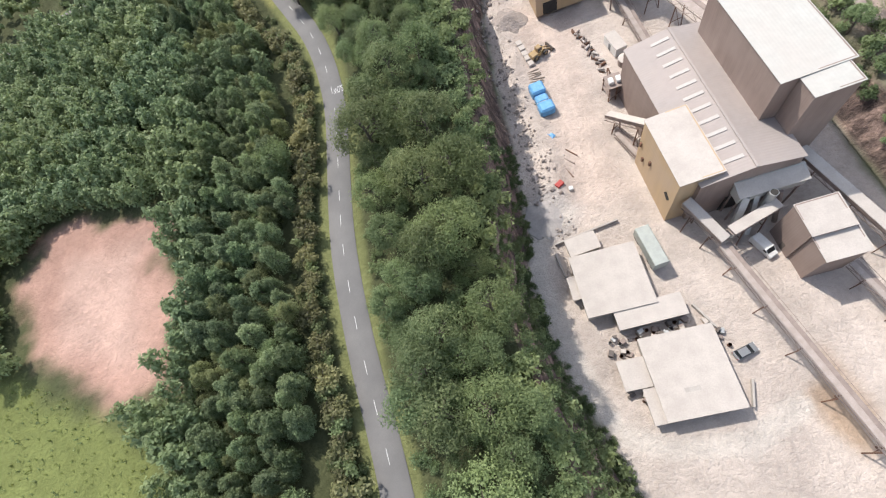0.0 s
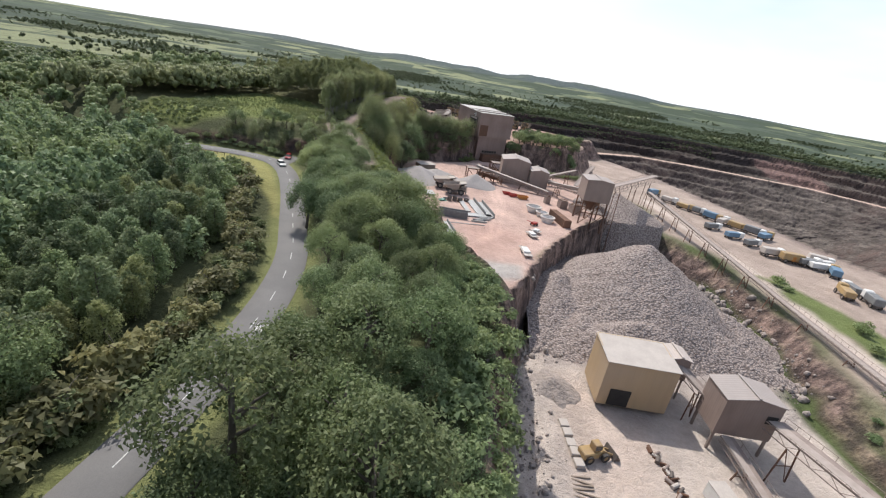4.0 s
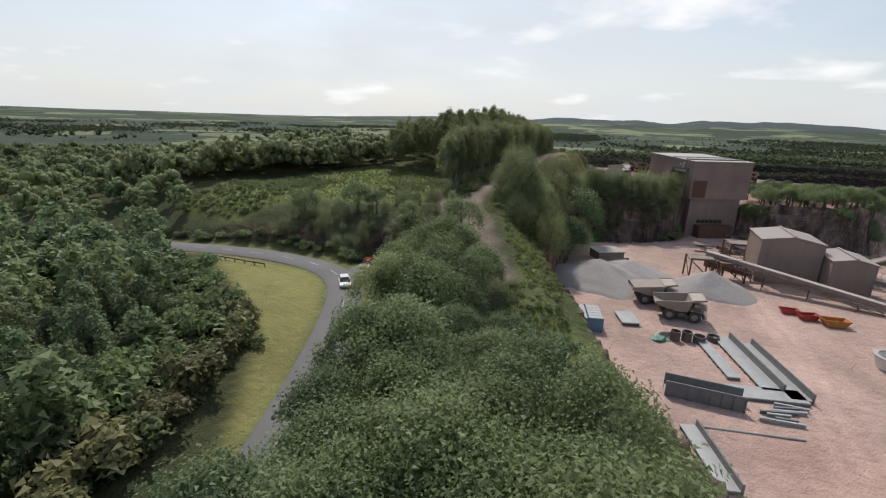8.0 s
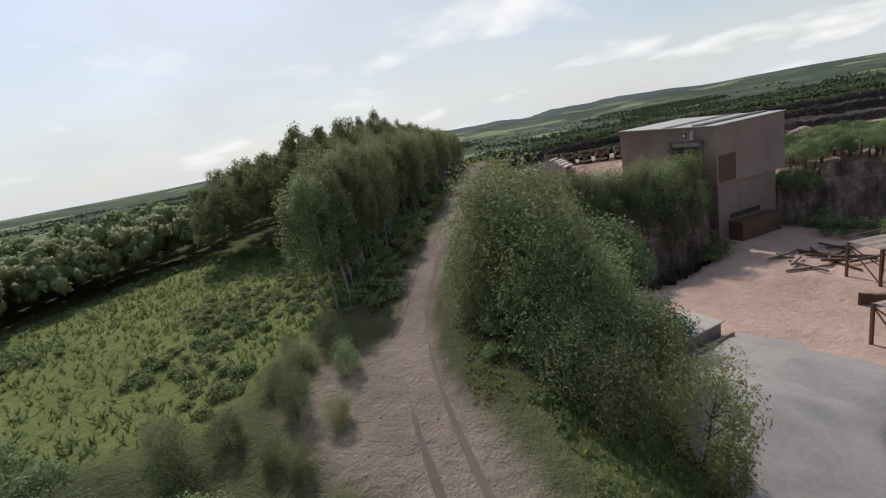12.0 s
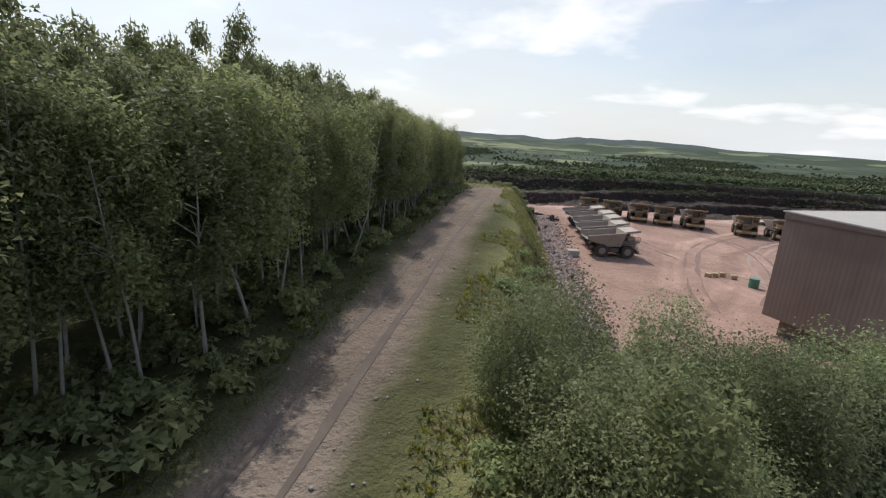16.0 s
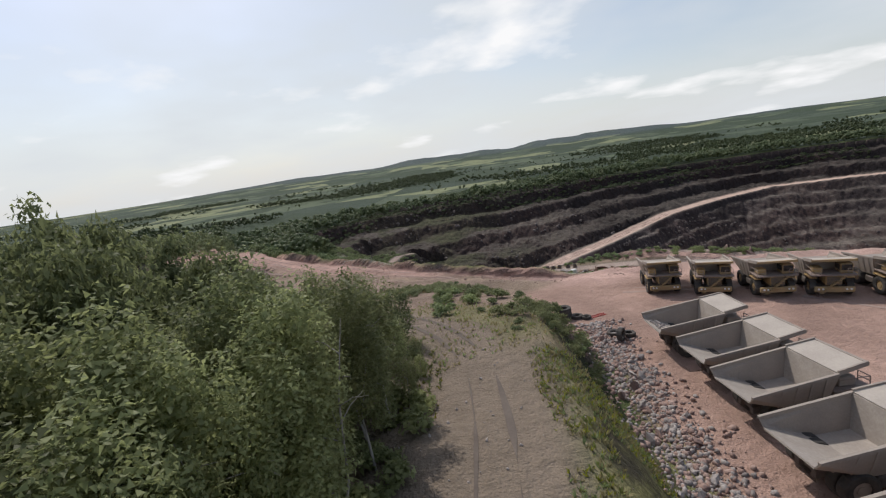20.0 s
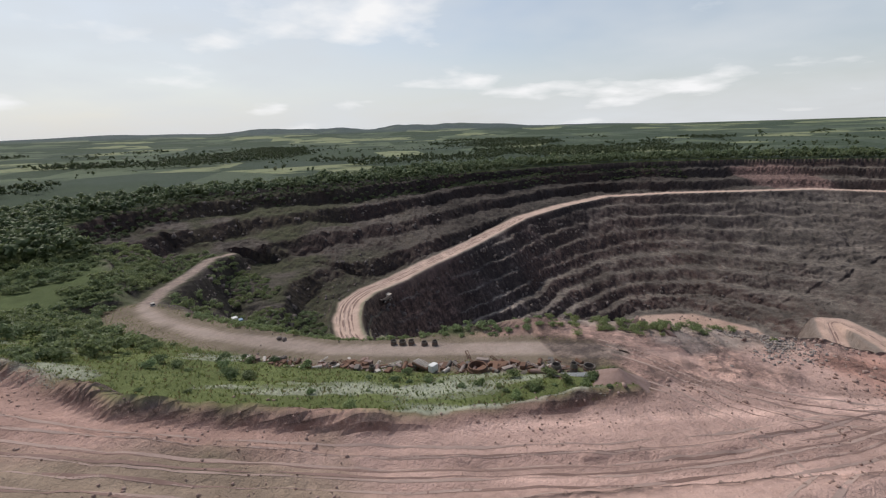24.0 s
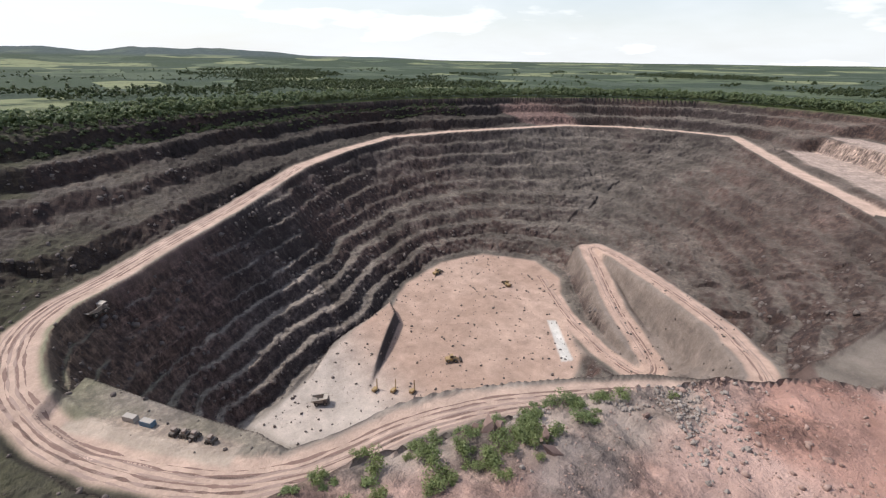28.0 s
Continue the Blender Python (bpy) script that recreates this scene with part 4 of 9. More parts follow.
me.polygons.add(len(faces))
me.polygons.foreach_set("loop_start", np.arange(0, faces.size, 4, dtype=np.int32))
me.update()
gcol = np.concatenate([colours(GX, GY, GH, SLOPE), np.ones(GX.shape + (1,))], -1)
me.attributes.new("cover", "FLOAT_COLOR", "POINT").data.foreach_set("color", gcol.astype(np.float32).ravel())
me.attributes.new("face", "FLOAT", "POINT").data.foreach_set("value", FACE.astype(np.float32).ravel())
rr = np.hypot(GX, GY - 450)
near = inside(GX.ravel(), GY.ravel(), [(-330, -200), (420, -200), (900, 560), (880, 820), (640, 1040), (420, 1085), (100, 1020), (-180, 920), (-330, 700)]).reshape(GX.shape)
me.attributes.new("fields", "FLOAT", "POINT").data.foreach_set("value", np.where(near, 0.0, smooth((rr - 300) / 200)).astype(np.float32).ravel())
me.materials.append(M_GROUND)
me.polygons.foreach_set("use_smooth", FACE.ravel()[faces].mean(1) < 0.4)
ground = tagged(new("ground", me), "quarry ground with dusty yards, wooded banks, open pit and distant fields", "ground", kind="structure")

# ---- plants ----
rng = np.random.default_rng(7)


def mesh_of(name, verts, faces, mats, smooth_faces=False, slots=None):
    me = bpy.data.meshes.new(name)
    if isinstance(faces, np.ndarray):
        k = faces.shape[1]
        me.vertices.add(len(verts))
        me.vertices.foreach_set("co", np.asarray(verts, np.float32).ravel())
        me.loops.add(faces.size)
        me.loops.foreach_set("vertex_index", faces.ravel().astype(np.int32))
        me.polygons.add(len(faces))
        me.polygons.foreach_set("loop_start", np.arange(0, faces.size, k, dtype=np.int32))
        me.update(calc_edges=True)
    else:
        me.from_pydata(verts.tolist() if isinstance(verts, np.ndarray) else verts, [], faces)
    for m in mats:
        me.materials.append(m)
    if slots is not None:
        me.polygons.foreach_set("material_index", np.asarray(slots, np.int32))
    if smooth_faces:
        me.polygons.foreach_set("use_smooth", np.ones(len(me.polygons), bool))
    me.update()
    return me


def unit(v):
    return v / (np.linalg.norm(v, axis=-1, keepdims=True) + 1e-9)


def leaf_tris(r, pts, nrm, lo, hi, droop=0.0):
    """A pointed leaf spray at each point: three corners."""
    n = len(pts)
    nn = unit(nrm + 0.5 * r.normal(size=(n, 3)))
    a = unit(np.cross(nn, r.normal(size=(n, 3))))
    a = unit(a + np.array((0, 0, -droop)))
    b = unit(np.cross(nn, a))
    s = r.uniform(lo, hi, (n, 1))
    v = np.stack([pts - a * s * 0.45 - b * s * 0.36, pts - a * s * 0.35 + b * s * 0.36, pts + a * s * 0.65], 1).reshape(-1, 3)
    return v, np.arange(n * 3).reshape(n, 3)


_ico = bmesh.new()
bmesh.ops.create_icosphere(_ico, subdivisions=2, radius=1)
ICO2_V = np.array([v.co for v in _ico.verts])
ICO2_F = [[v.index for v in f.verts] for f in _ico.faces]
_ico.free()
_ico = bmesh.new()
bmesh.ops.create_icosphere(_ico, subdivisions=1, radius=1)
ICO1_V = np.array([v.co for v in _ico.verts])
ICO1_F = [[v.index for v in f.verts] for f in _ico.faces]
_ico.free()


def join(parts):
    vs, fs, off = [], [], 0
    if all(len(f[0]) == 3 for v, f in parts):
        for v, f in parts:
            vs.append(v)
            fs.append(np.asarray(f) + off)
            off += len(v)
        return np.concatenate(vs), np.concatenate(fs)
    for v, f in parts:
        vs.append(v)
        fs.extend([[i + off for i in q] for q in (f.tolist() if isinstance(f, np.ndarray) else f)])
        off += len(v)
    return np.concatenate(vs), fs


def tube(pts, radii, sides=6):
    """A tapered limb along points."""
    v, f = [], []
    pts = [Vector(p) for p in pts]
    for i, p in enumerate(pts):
        d = (pts[min(i + 1, len(pts) - 1)] - pts[max(i - 1, 0)]).normalized()
        u = d.cross(Vector((0.31, 0.95, 0.07))).normalized()
        w = d.cross(u)
        for k in range(sides):
            t = 2 * math.pi * k / sides
            v.append(p + (u * math.cos(t) + w * math.sin(t)) * radii[i])
    for i in range(len(pts) - 1):
        for k in range(sides):
            a, b = i * sides + k, i * sides + (k + 1) % sides
            f.append([a, b, b + sides, a + sides])
    f.append([(len(pts) - 1) * sides + k for k in range(sides)])
    return np.array([tuple(q) for q in v]), f


def trunk_mesh(r, name, height, rad, limbs, reach, mat, lean=0.05, first=0.35):
    parts = []
    top = np.array((r.normal() * lean * height, r.normal() * lean * height, height))
    pts = [np.array((0, 0, -0.4)), top * 0.35 + r.normal(size=3) * 0.03 * height * (1, 1, 0), top * 0.7, top]
    parts.append(tube(pts, [rad * 1.25, rad * 0.8, rad * 0.5, rad * 0.15], 7))
    for i in range(limbs):
        k = r.uniform(first, 0.9)
        s = top * k
        an = r.uniform(0, 2 * math.pi)
        e = s + np.array((math.cos(an), math.sin(an), r.uniform(0.35, 0.9))) * reach * (1.1 - 0.5 * k)
        parts.append(tube([s, (s + e) / 2 + (0, 0, 0.1 * reach), e], [rad * 0.45, rad * 0.28, rad * 0.08], 5))
    v, f = join(parts)
    return mesh_of(name, v, f, [mat], True)


def broad_crown(r, name, R, base, height, mat, lobes=26, per=46, lo=0.45, hi=0.85, core=False):
    """A crown of rounded boughs, each covered with leaf sprays."""
    parts = []
    mid = base + height * 0.48
    for i in range(lobes):
        d = unit(r.normal(size=3))
        d[2] = abs(d[2]) * 1.0 - 0.35
        c = np.array((0, 0, mid)) + d * np.array((R * 0.72, R * 0.72, height * 0.40)) * r.uniform(0.75, 1.05)
        lr = R * r.uniform(0.22, 0.42)
        if core:
            parts.append((c + ICO1_V * lr * 0.8 * (1 + 0.22 * r.normal(size=(len(ICO1_V), 1))), ICO1_F))
        q = unit(r.normal(size=(per * 2, 3)))
        q = q[(q @ unit(c - np.array((0, 0, mid - height * 0.2)))) > -0.25][:per]
        pts = c + q * lr * r.uniform(0.35, 1.16, (len(q), 1)) * (1, 1, 0.9)
        parts.append(leaf_tris(r, pts, unit(q + (0, 0, 0.9)), lo, hi))
    v, f = join(parts)
    return mesh_of(name, v, f, [mat])


def birch_crown(r, name, R, base, height, mat, cards, lo, hi):
    """A rounded, feathery crown: hanging sprays on rising boughs, closed above, ragged at the edge."""
    parts = []
    boughs = 21
    per = cards // boughs
    for i in range(boughs):
        t = (i + r.uniform(0, 1)) / boughs
        an = i * 2.4 + r.normal() * 0.4
        prof = math.sin(math.pi * (0.14 + 0.76 * t)) ** 0.75
        off = R * r.uniform(0.40, 0.72) * prof
        c = np.array((math.cos(an) * off, math.sin(an) * off, base + height * (0.06 + 0.86 * t)))
        tr = R * r.uniform(0.30, 0.46)
        q = r.normal(size=(per, 3)) * 0.48
        q = q / np.maximum(1, np.linalg.norm(q, axis=1, keepdims=True) / 0.98)
        pts = c + q * tr * (1, 1, 1.5) - np.array((0, 0, 1)) * tr * 0.4 * (q[:, :2] ** 2).sum(1)[:, None]
        parts.append(leaf_tris(r, pts, unit(q + (0, 0, 0.8)), lo, hi, 0.35))
    v, f = join(parts)
    return mesh_of(name, v, f, [mat])


def soft_crown(r, name, R, base, height, mat, cards, lo, hi):
    """A feathery rounded crown: tufts of sprays on rising boughs, closed on top, with an uneven outline."""
    parts = []
    tufts_ = 20
    per = cards // tufts_
    for i in range(tufts_):
        t = (i + r.uniform(0, 1)) / tufts_
        an = i * 2.4 + r.normal() * 0.3
        prof = math.sin(math.pi * (0.16 + 0.80 * t)) ** 0.8
        c = np.array((math.cos(an) * R * 0.62 * prof, math.sin(an) * R * 0.62 * prof, base + height * (0.10 + 0.80 * t)))
        tr = R * r.uniform(0.30, 0.46) * (1.05 - 0.35 * t)
        q = unit(r.normal(size=(per, 3)) + (0, 0, 0.45))
        pts = c + q * tr * r.uniform(0.5, 1.25, (per, 1)) * (1, 1, 1.15)
        parts.append(leaf_tris(r, pts, unit(q + (0, 0, 1.1)), lo, hi, 0.1))
    v, f = join(parts)
    return mesh_of(name, v, f, [mat])


def shrub_crown(r, name, R, height, mat, cards, lo, hi):
    parts = []
    for i in range(9):
        an, off = r.uniform(0, 2 * math.pi), R * r.uniform(0.1, 0.65)
        lr = R * r.uniform(0.3, 0.5)
        c = np.array((math.cos(an) * off, math.sin(an) * off, height * r.uniform(0.3, 0.62)))
        q = unit(r.normal(size=(cards // 9, 3)))
        q[:, 2] = np.abs(q[:, 2]) - 0.3
        pts = c + q * lr * r.uniform(0.35, 1.25, (len(q), 1)) * (1, 1, height / R * 0.62)
        parts.append(leaf_tris(r, pts, unit(q + (0, 0, 0.9)), lo, hi))
    v, f = join(parts)
    v[:, 2] = np.maximum(v[:, 2], -0.1)
    return mesh_of(name, v, f, [mat])


def thing(name, label, category, group="", kind=""):
    e = new(name)
    e.empty_display_size = 0.3
    return tagged(e, label, category, group, kind)


def child(name, me, parent, label=""):
    o = new(name, me)
    o.parent = parent
    if label:
        o["label"] = label
    return o


def make_tree(name, trunk, crown, label, category, group):
    t = thing(name, label, category, group)
    child("trunk", trunk, t)
    child("crown", crown, t)
    return t


def scaled(x, y, z, rz, s, sz=None):
    return Matrix.LocRotScale((x, y, z), Euler((0, 0, rz)), (s, s, sz or s))


def scatter(r, poly, gap, keep=None):
    """Loosely even places inside an outline."""
    x0, x1 = min(p[0] for p in poly), max(p[0] for p in poly)
    y0, y1 = min(p[1] for p in poly), max(p[1] for p in poly)
    xs, ys = np.meshgrid(np.arange(x0, x1, gap), np.arange(y0, y1, gap))
    xs = xs.ravel() + r.uniform(-0.42, 0.42, xs.size) * gap
    ys = ys.ravel() + r.uniform(-0.42, 0.42, ys.size) * gap
    m = inside(xs, ys, poly)
    if keep is not None:
        m &= keep(xs, ys)
    return np.stack([xs[m], ys[m]], 1)


def plant(protos, places, r, lo, hi, sink=0.15):
    """Copies of the model trees at places; the models themselves stand at the first ones."""
    for i, (x, y) in enumerate(places):
        p = protos[i % len(protos)]
        s = r.uniform(lo, hi)
        m = scaled(x, y, ground_z(x, y) - sink, r.uniform(0, 6.28), s, s * r.uniform(0.9, 1.12))
        if i < len(protos):
            p.matrix_basis = m
        else:
            copy_thing(p, m)


def forest(name, label, places, templates, r, lo, hi, mats, sink=0.3, top=None):
    """One object of many trees that nobody could count."""
    vs, fs, off = [], [], 0
    for x, y in places:
        v, f = templates[r.integers(len(templates))]
        a, s = r.uniform(0, 6.28), r.uniform(lo, hi)
        c, sn = math.cos(a) * s, math.sin(a) * s
        if top:
            s = (float(top(x, y)) + r.normal() * 0.9 - ground_z(x, y)) / v[:, 2].max() / 1.02
        w = np.stack([v[:, 0] * c - v[:, 1] * sn + x, v[:, 0] * sn + v[:, 1] * c + y, v[:, 2] * s * r.uniform(0.85, 1.2) + ground_z(x, y) - sink], 1)
        vs.append(w)
        fs.append((f, off))
        off += len(v)
    me = mesh_of(name, np.concatenate(vs), np.concatenate([np.asarray(f) + o for f, o in fs]), mats)
    return tagged(new(name, me), label, "trees", kind="stuff")


def clear_of(x, y, road=4.6, track=4.6):
    k = seg_near(x, y, ROAD)[0] > road
    k &= seg_near(x, y, SPUR)[0] > 4.0
    k &= seg_near(x, y, TRACK)[0] > track
    k &= ~inside(x, y, GRASS_BAY)
    return k


# model trees
oaks = []
for i in range(5):
    R, hgt = 4.6 + 0.5 * (i % 3), 8.5 + 0.7 * (i % 2)
    oaks.append(make_tree("broadleaf_tree", trunk_mesh(rng, "trunk", 7.0, 0.34, 6, 3.2, M_BARK), broad_crown(rng, "crown", R, 1.6, hgt, (M_OAK, M_SCRUB, M_LIGHT, M_OAK, M_LIGHT)[i], 26, 190, 0.19, 0.40),
                          "full-leaved broadleaf tree on the bank above the quarry", "tree", "roadside broadleaf trees"))
pines = []
for i in range(5):
    pines.append(make_tree("plantation_tree", trunk_mesh(rng, "trunk", 7.5, 0.13, 3, 0.9, M_BARK, 0.02),
                           soft_crown(rng, "crown", 2.3 + 0.25 * (i % 3), 0.6, 7.6 + 0.5 * (i % 2), (M_PLANT, M_PLANT, M_BIRCH, M_PLANT, M_OAK)[i], 2600, 0.19, 0.42),
                           "young green plantation tree with a narrow soft crown", "tree", "plantation trees"))
birches = []
for i in range(5):
    birches.append(make_tree("birch_tree", trunk_mesh(rng, "trunk", 11.0, 0.075, 9, 1.8, M_WBARK, 0.10, 0.3),
                             birch_crown(rng, "crown", 2.3, 3.4 + 0.5 * (i % 3), 10.0, M_BIRCH, 6800, 0.11, 0.25),
                             "slender birch tree with a pale trunk and drooping foliage", "tree", "birch wood"))
saplings = []
for i in range(4):
    saplings.append(make_tree("young_birch", trunk_mesh(rng, "trunk", 6.2, 0.08, 5, 1.3, M_WBARK, 0.05, 0.25),
                              birch_crown(rng, "crown", 2.2, 0.6, 6.8, M_BIRCH, 3000, 0.15, 0.32),
                              "young bushy birch with thin pale stem", "tree", "birch wood edge"))
scrubs = []
for i in range(4):
    scrubs.append(make_tree("scrub_bush", trunk_mesh(rng, "trunk", 1.8, 0.07, 6, 1.2, M_BARK, 0.1, 0.1),
                            shrub_crown(rng, "crown", 2.2, 3.0, (M_SCRUB, M_LIGHT, M_SCRUB, M_OAK)[i], 900, 0.22, 0.48),
                            "grey-green bushy scrub on the quarry bank", "bush", "scrub bushes"))
haws = []
for i in range(3):
    haws.append(make_tree("hawthorn_bush", trunk_mesh(rng, "trunk", 2.0, 0.09, 6, 1.3, M_BARK, 0.1, 0.1),
                          shrub_crown(rng, "crown", 2.0, 3.2, (M_HAW, M_HAW, M_SCRUB)[i], 800, 0.25, 0.5),
                          "hedge hawthorn with faded pale blossom beside the road", "bush", "roadside hedge"))

willows = []
for i in range(4):
    willows.append(make_tree("willow_tree", trunk_mesh(rng, "trunk", 4.2, 0.09, 7, 1.8, M_BARK, 0.08, 0.15),
                             birch_crown(rng, "crown", 2.9, 0.2, 5.6, (M_WILLOW, M_WILLOW, M_BIRCH, M_SCRUB)[i], 7200, 0.085, 0.18),
                             "bushy grey-green willow beside the quarry track", "tree", "willow scrub"))

fine_oaks = []
for i in range(3):
    fine_oaks.append(make_tree("broadleaf_tree", trunk_mesh(rng, "trunk", 7.0, 0.3, 7, 3.0, M_BARK), broad_crown(rng, "crown", 4.4 + 0.4 * i, 1.4, 8.6, (M_OAK, M_SCRUB, M_LIGHT)[i], 34, 240, 0.14, 0.32),
                               "full-leaved broadleaf tree below the hill track", "tree", "roadside broadleaf trees"))
# the bank between road and quarry
bank = [(-24, -34), (-24.5, 60), (-22, 92), (-26, 112), (-36, 134), (-48, 160), (-44, 172), (-33, 165), (-22, 163), (-12, 148), (-6, 132), (2, 118), (4, 100), (2, 60), (0, 30), (3, 5), (6, -34)]
EDGE = [(8, -34), (3, 5), (0, 30), (2, 60), (4, 100), (2, 118), (-6, 132), (-12, 148), (-22, 163), (-33, 165)]
pl = scatter(rng, bank, 6.9, lambda x, y: clear_of(x, y, 5.7, 5.0) & (seg_near(x, y, EDGE)[0] > 4.0 + 2.0 * smooth((y - 110) / 20)))
far_ = seg_near(pl[:, 0], pl[:, 1], ROAD)[0] > 11
north_ = pl[:, 1] > 92
plant(oaks, pl[~far_ & ~north_], rng, 0.78, 1.3)
plant([copy_thing(o, Matrix()) for o in oaks], pl[far_ & ~north_], rng, 0.75, 1.2)
pl = scatter(rng, bank, 5.0, lambda x, y: (y > 92) & clear_of(x, y, 5.4, 5.0) & (seg_near(x, y, EDGE)[0] > 6.0 + 1.0 * smooth((y - 110) / 20)))
late_ = pl[:, 1] > 147
plant(fine_oaks, pl[~late_ & (pl[:, 1] < 118)], rng, 0.74, 1.0)
plant([copy_thing(o, Matrix()) for o in fine_oaks], pl[~late_ & (pl[:, 1] >= 118)], rng, 0.88, 1.18)
plant([copy_thing(o, Matrix()) for o in fine_oaks], pl[late_], rng, 0.72, 1.0)
BANK_SCRUB = scatter(rng, [(-4, -40), (8, -40), (9, -10), (3, 10), (2.5, 40), (6, 70), (8, 105), (-2, 118), (-3, 60), (-5, 20)], 3.2)
plant([copy_thing(o, Matrix()) for o in fine_oaks], np.array([(-36.3, 134.5), (-33.0, 128.0), (-31.5, 139.5), (-34.5, 122.5)]), rng, 0.9, 1.1)
# plantation west of the road
pl = scatter(rng, [(-36, -30), (-46, -30), (-50, 60), (-46, 100), (-60, 130), (-54, 136), (-40, 108), (-38, 60)], 10.5, lambda x, y: clear_of(x, y, 12.5))
plant(oaks, pl, rng, 0.6, 0.95)
pl = scatter(rng, FELLED, 7.5, lambda x, y: fbm(x, y, 12, 2, 190) > 0.05)
plant(scrubs[:3], pl, rng, 0.35, 0.8)
pl = scatter(rng, [(-42, -30), (-72, -30), (-66, 20), (-66, 70), (-76, 76), (-80, 130), (-76, 146), (-66, 142), (-56, 128), (-46, 112), (-38, 60)], 3.3, lambda x, y: clear_of(x, y, 10.3) & (signed(x, y, CLEARING) > 2.5) & ~inside(x, y, FELLED))
order = np.argsort(seg_near(pl[:, 0], pl[:, 1], ROAD)[0])
plant(pines, pl[order[:300]], rng, 0.7, 1.1)
PINE_REST = pl[order[300:]]
# hedge along the road
hp = [(p, q) for p, q in zip(ROAD[1:-7], ROAD[2:-6])]
spots = []
for (a, b) in hp:
    L = math.hypot(b[0] - a[0], b[1] - a[1])
    nx_, ny_ = -(b[1] - a[1]) / L, (b[0] - a[0]) / L
    for k in np.arange(0, L, 2.1):
        t = k / L
        off = 6.9 + 0.4 * rng.normal() + 3.6 * float(smooth((a[1] + (b[1] - a[1]) * t - 98) / 22))
        spots.append((a[0] + (b[0] - a[0]) * t + nx_ * off, a[1] + (b[1] - a[1]) * t + ny_ * off))
spots = np.array(spots)
spots = spots[~inside(spots[:, 0], spots[:, 1], GRASS_BAY)]
plant(haws, spots, rng, 0.9, 1.4)
pl = scatter(rng, [(-47, 126), (-50, 133), (-58, 145.5), (-66, 151), (-74, 156.5), (-88, 164.5), (-94, 158), (-78, 148), (-66, 140), (-56, 128), (-50, 120)], 3.4)
plant(scrubs[:3], pl, rng, 0.9, 1.5)
# birch wood beside the track
wood = [(-57.5, 217), (-58.5, 250), (-56.5, 275), (-54.2, 296), (-53.5, 316), (-54.5, 338), (-66, 350), (-92, 350), (-104, 320), (-100, 262), (-92, 242), (-74, 244), (-66, 234), (-61, 217)]


THICKET_AREA = [(-66, 236), (-80, 246), (-98, 238), (-116, 220), (-124, 204), (-150, 214), (-150, 262), (-104, 262), (-92, 246), (-76, 246)]


def canopy(x, y):
    """Level of the tree tops over the hill."""
    return 42.8 + 0.20 * np.clip(-56 - x, 0, 16) - 1.3 * smooth((268 - y) / 20) - 2.5 * smooth((232 - y) / 18) - 3.0 * smooth((y - 318) / 24) - 5.0 * smooth((y - 335) / 11) - 5.5 * smooth((-70 - x) / 24) - 4.0 * smooth((256 - y) / 26) * smooth((-58 - x) / 12)


def plant_under(protos, places, r):
    tall_of = {}
    for i, (x, y) in enumerate(places):
        z = ground_z(x, y) - 0.2
        p = protos[i % len(protos)]
        tall_ = max(v.co.z for ch in p.children for v in ch.data.vertices) if i < len(protos) else tall_of[i % len(protos)]
        tall_of[i % len(protos)] = tall_
        k = (float(canopy(x, y)) - 0.5 + np.clip(r.normal(), -2, 1) * 0.6 - z) / tall_
        m = scaled(x, y, z, r.uniform(0, 6.28), r.uniform(0.9, 1.2) * (0.45 + 0.55 * k), k)
        if i < len(protos):
            protos[i].matrix_basis = m
        else:
            copy_thing(protos[i % len(protos)], m)


pl = scatter(rng, wood, 2.85, lambda x, y: clear_of(x, y, 4, 6.0))
edge = pl[np.argsort(seg_near(pl[:, 0], pl[:, 1], TRACK)[0])]
plant_under(birches, edge[:125], rng)
BIRCH_REST = edge[125:]
pl = scatter(rng, [(-53, 322), (-51.8, 338), (-56, 352), (-80, 356), (-80, 344), (-58, 340)], 2.6, lambda x, y: clear_of(x, y, 4, 4.2))
plant(saplings, pl, rng, 0.5, 0.95)
# trees and scrub between the track and the upper yard
pl = scatter(rng, [(-39, 203), (-31, 204), (-31, 240), (-29, 254), (-24, 262), (-12, 268), (-10, 276), (-30, 276), (-42, 268), (-43, 225)], 3.7, lambda x, y: clear_of(x, y, 4, 6.0))
plant(willows, pl, rng, 0.75, 1.25)
pl = scatter(rng, [(-40, 206), (-31, 208), (-31, 252), (-38, 256)], 4.6, lambda x, y: clear_of(x, y, 4, 6.5))
plant(saplings, pl, rng, 0.9, 1.25)
plant(willows, np.array([(-33.4, 209), (-33, 214), (-33.8, 219), (-34, 226), (-34, 232), (-34, 239), (-35, 222)]), rng, 0.85, 1.2)
pl = scatter(rng, [(-46, 205), (-43, 250), (-41.5, 288), (-36, 292), (-28, 286), (-12, 284), (-10, 274), (-30, 254), (-32, 206)], 2.9, lambda x, y: clear_of(x, y, 4, 4.6))
TRACK_SCRUB = pl
pl = np.stack([np.linspace(-34, 0, 17) + rng.normal(size=17) * 0.6, np.interp(np.linspace(-34, 0, 17), [-34, -29, -14, 5], [252, 261, 267, 273]) + rng.uniform(0, 2.5, 17)], 1)
plant(willows, pl, rng, 0.6, 0.95)
plant([copy_thing(o, Matrix()) for o in willows], scatter(rng, [(-32, 252), (-27, 258), (-14, 263), (-3, 268), (0, 274), (-12, 274), (-28, 268), (-36, 258)], 3.4), rng, 0.9, 1.3)
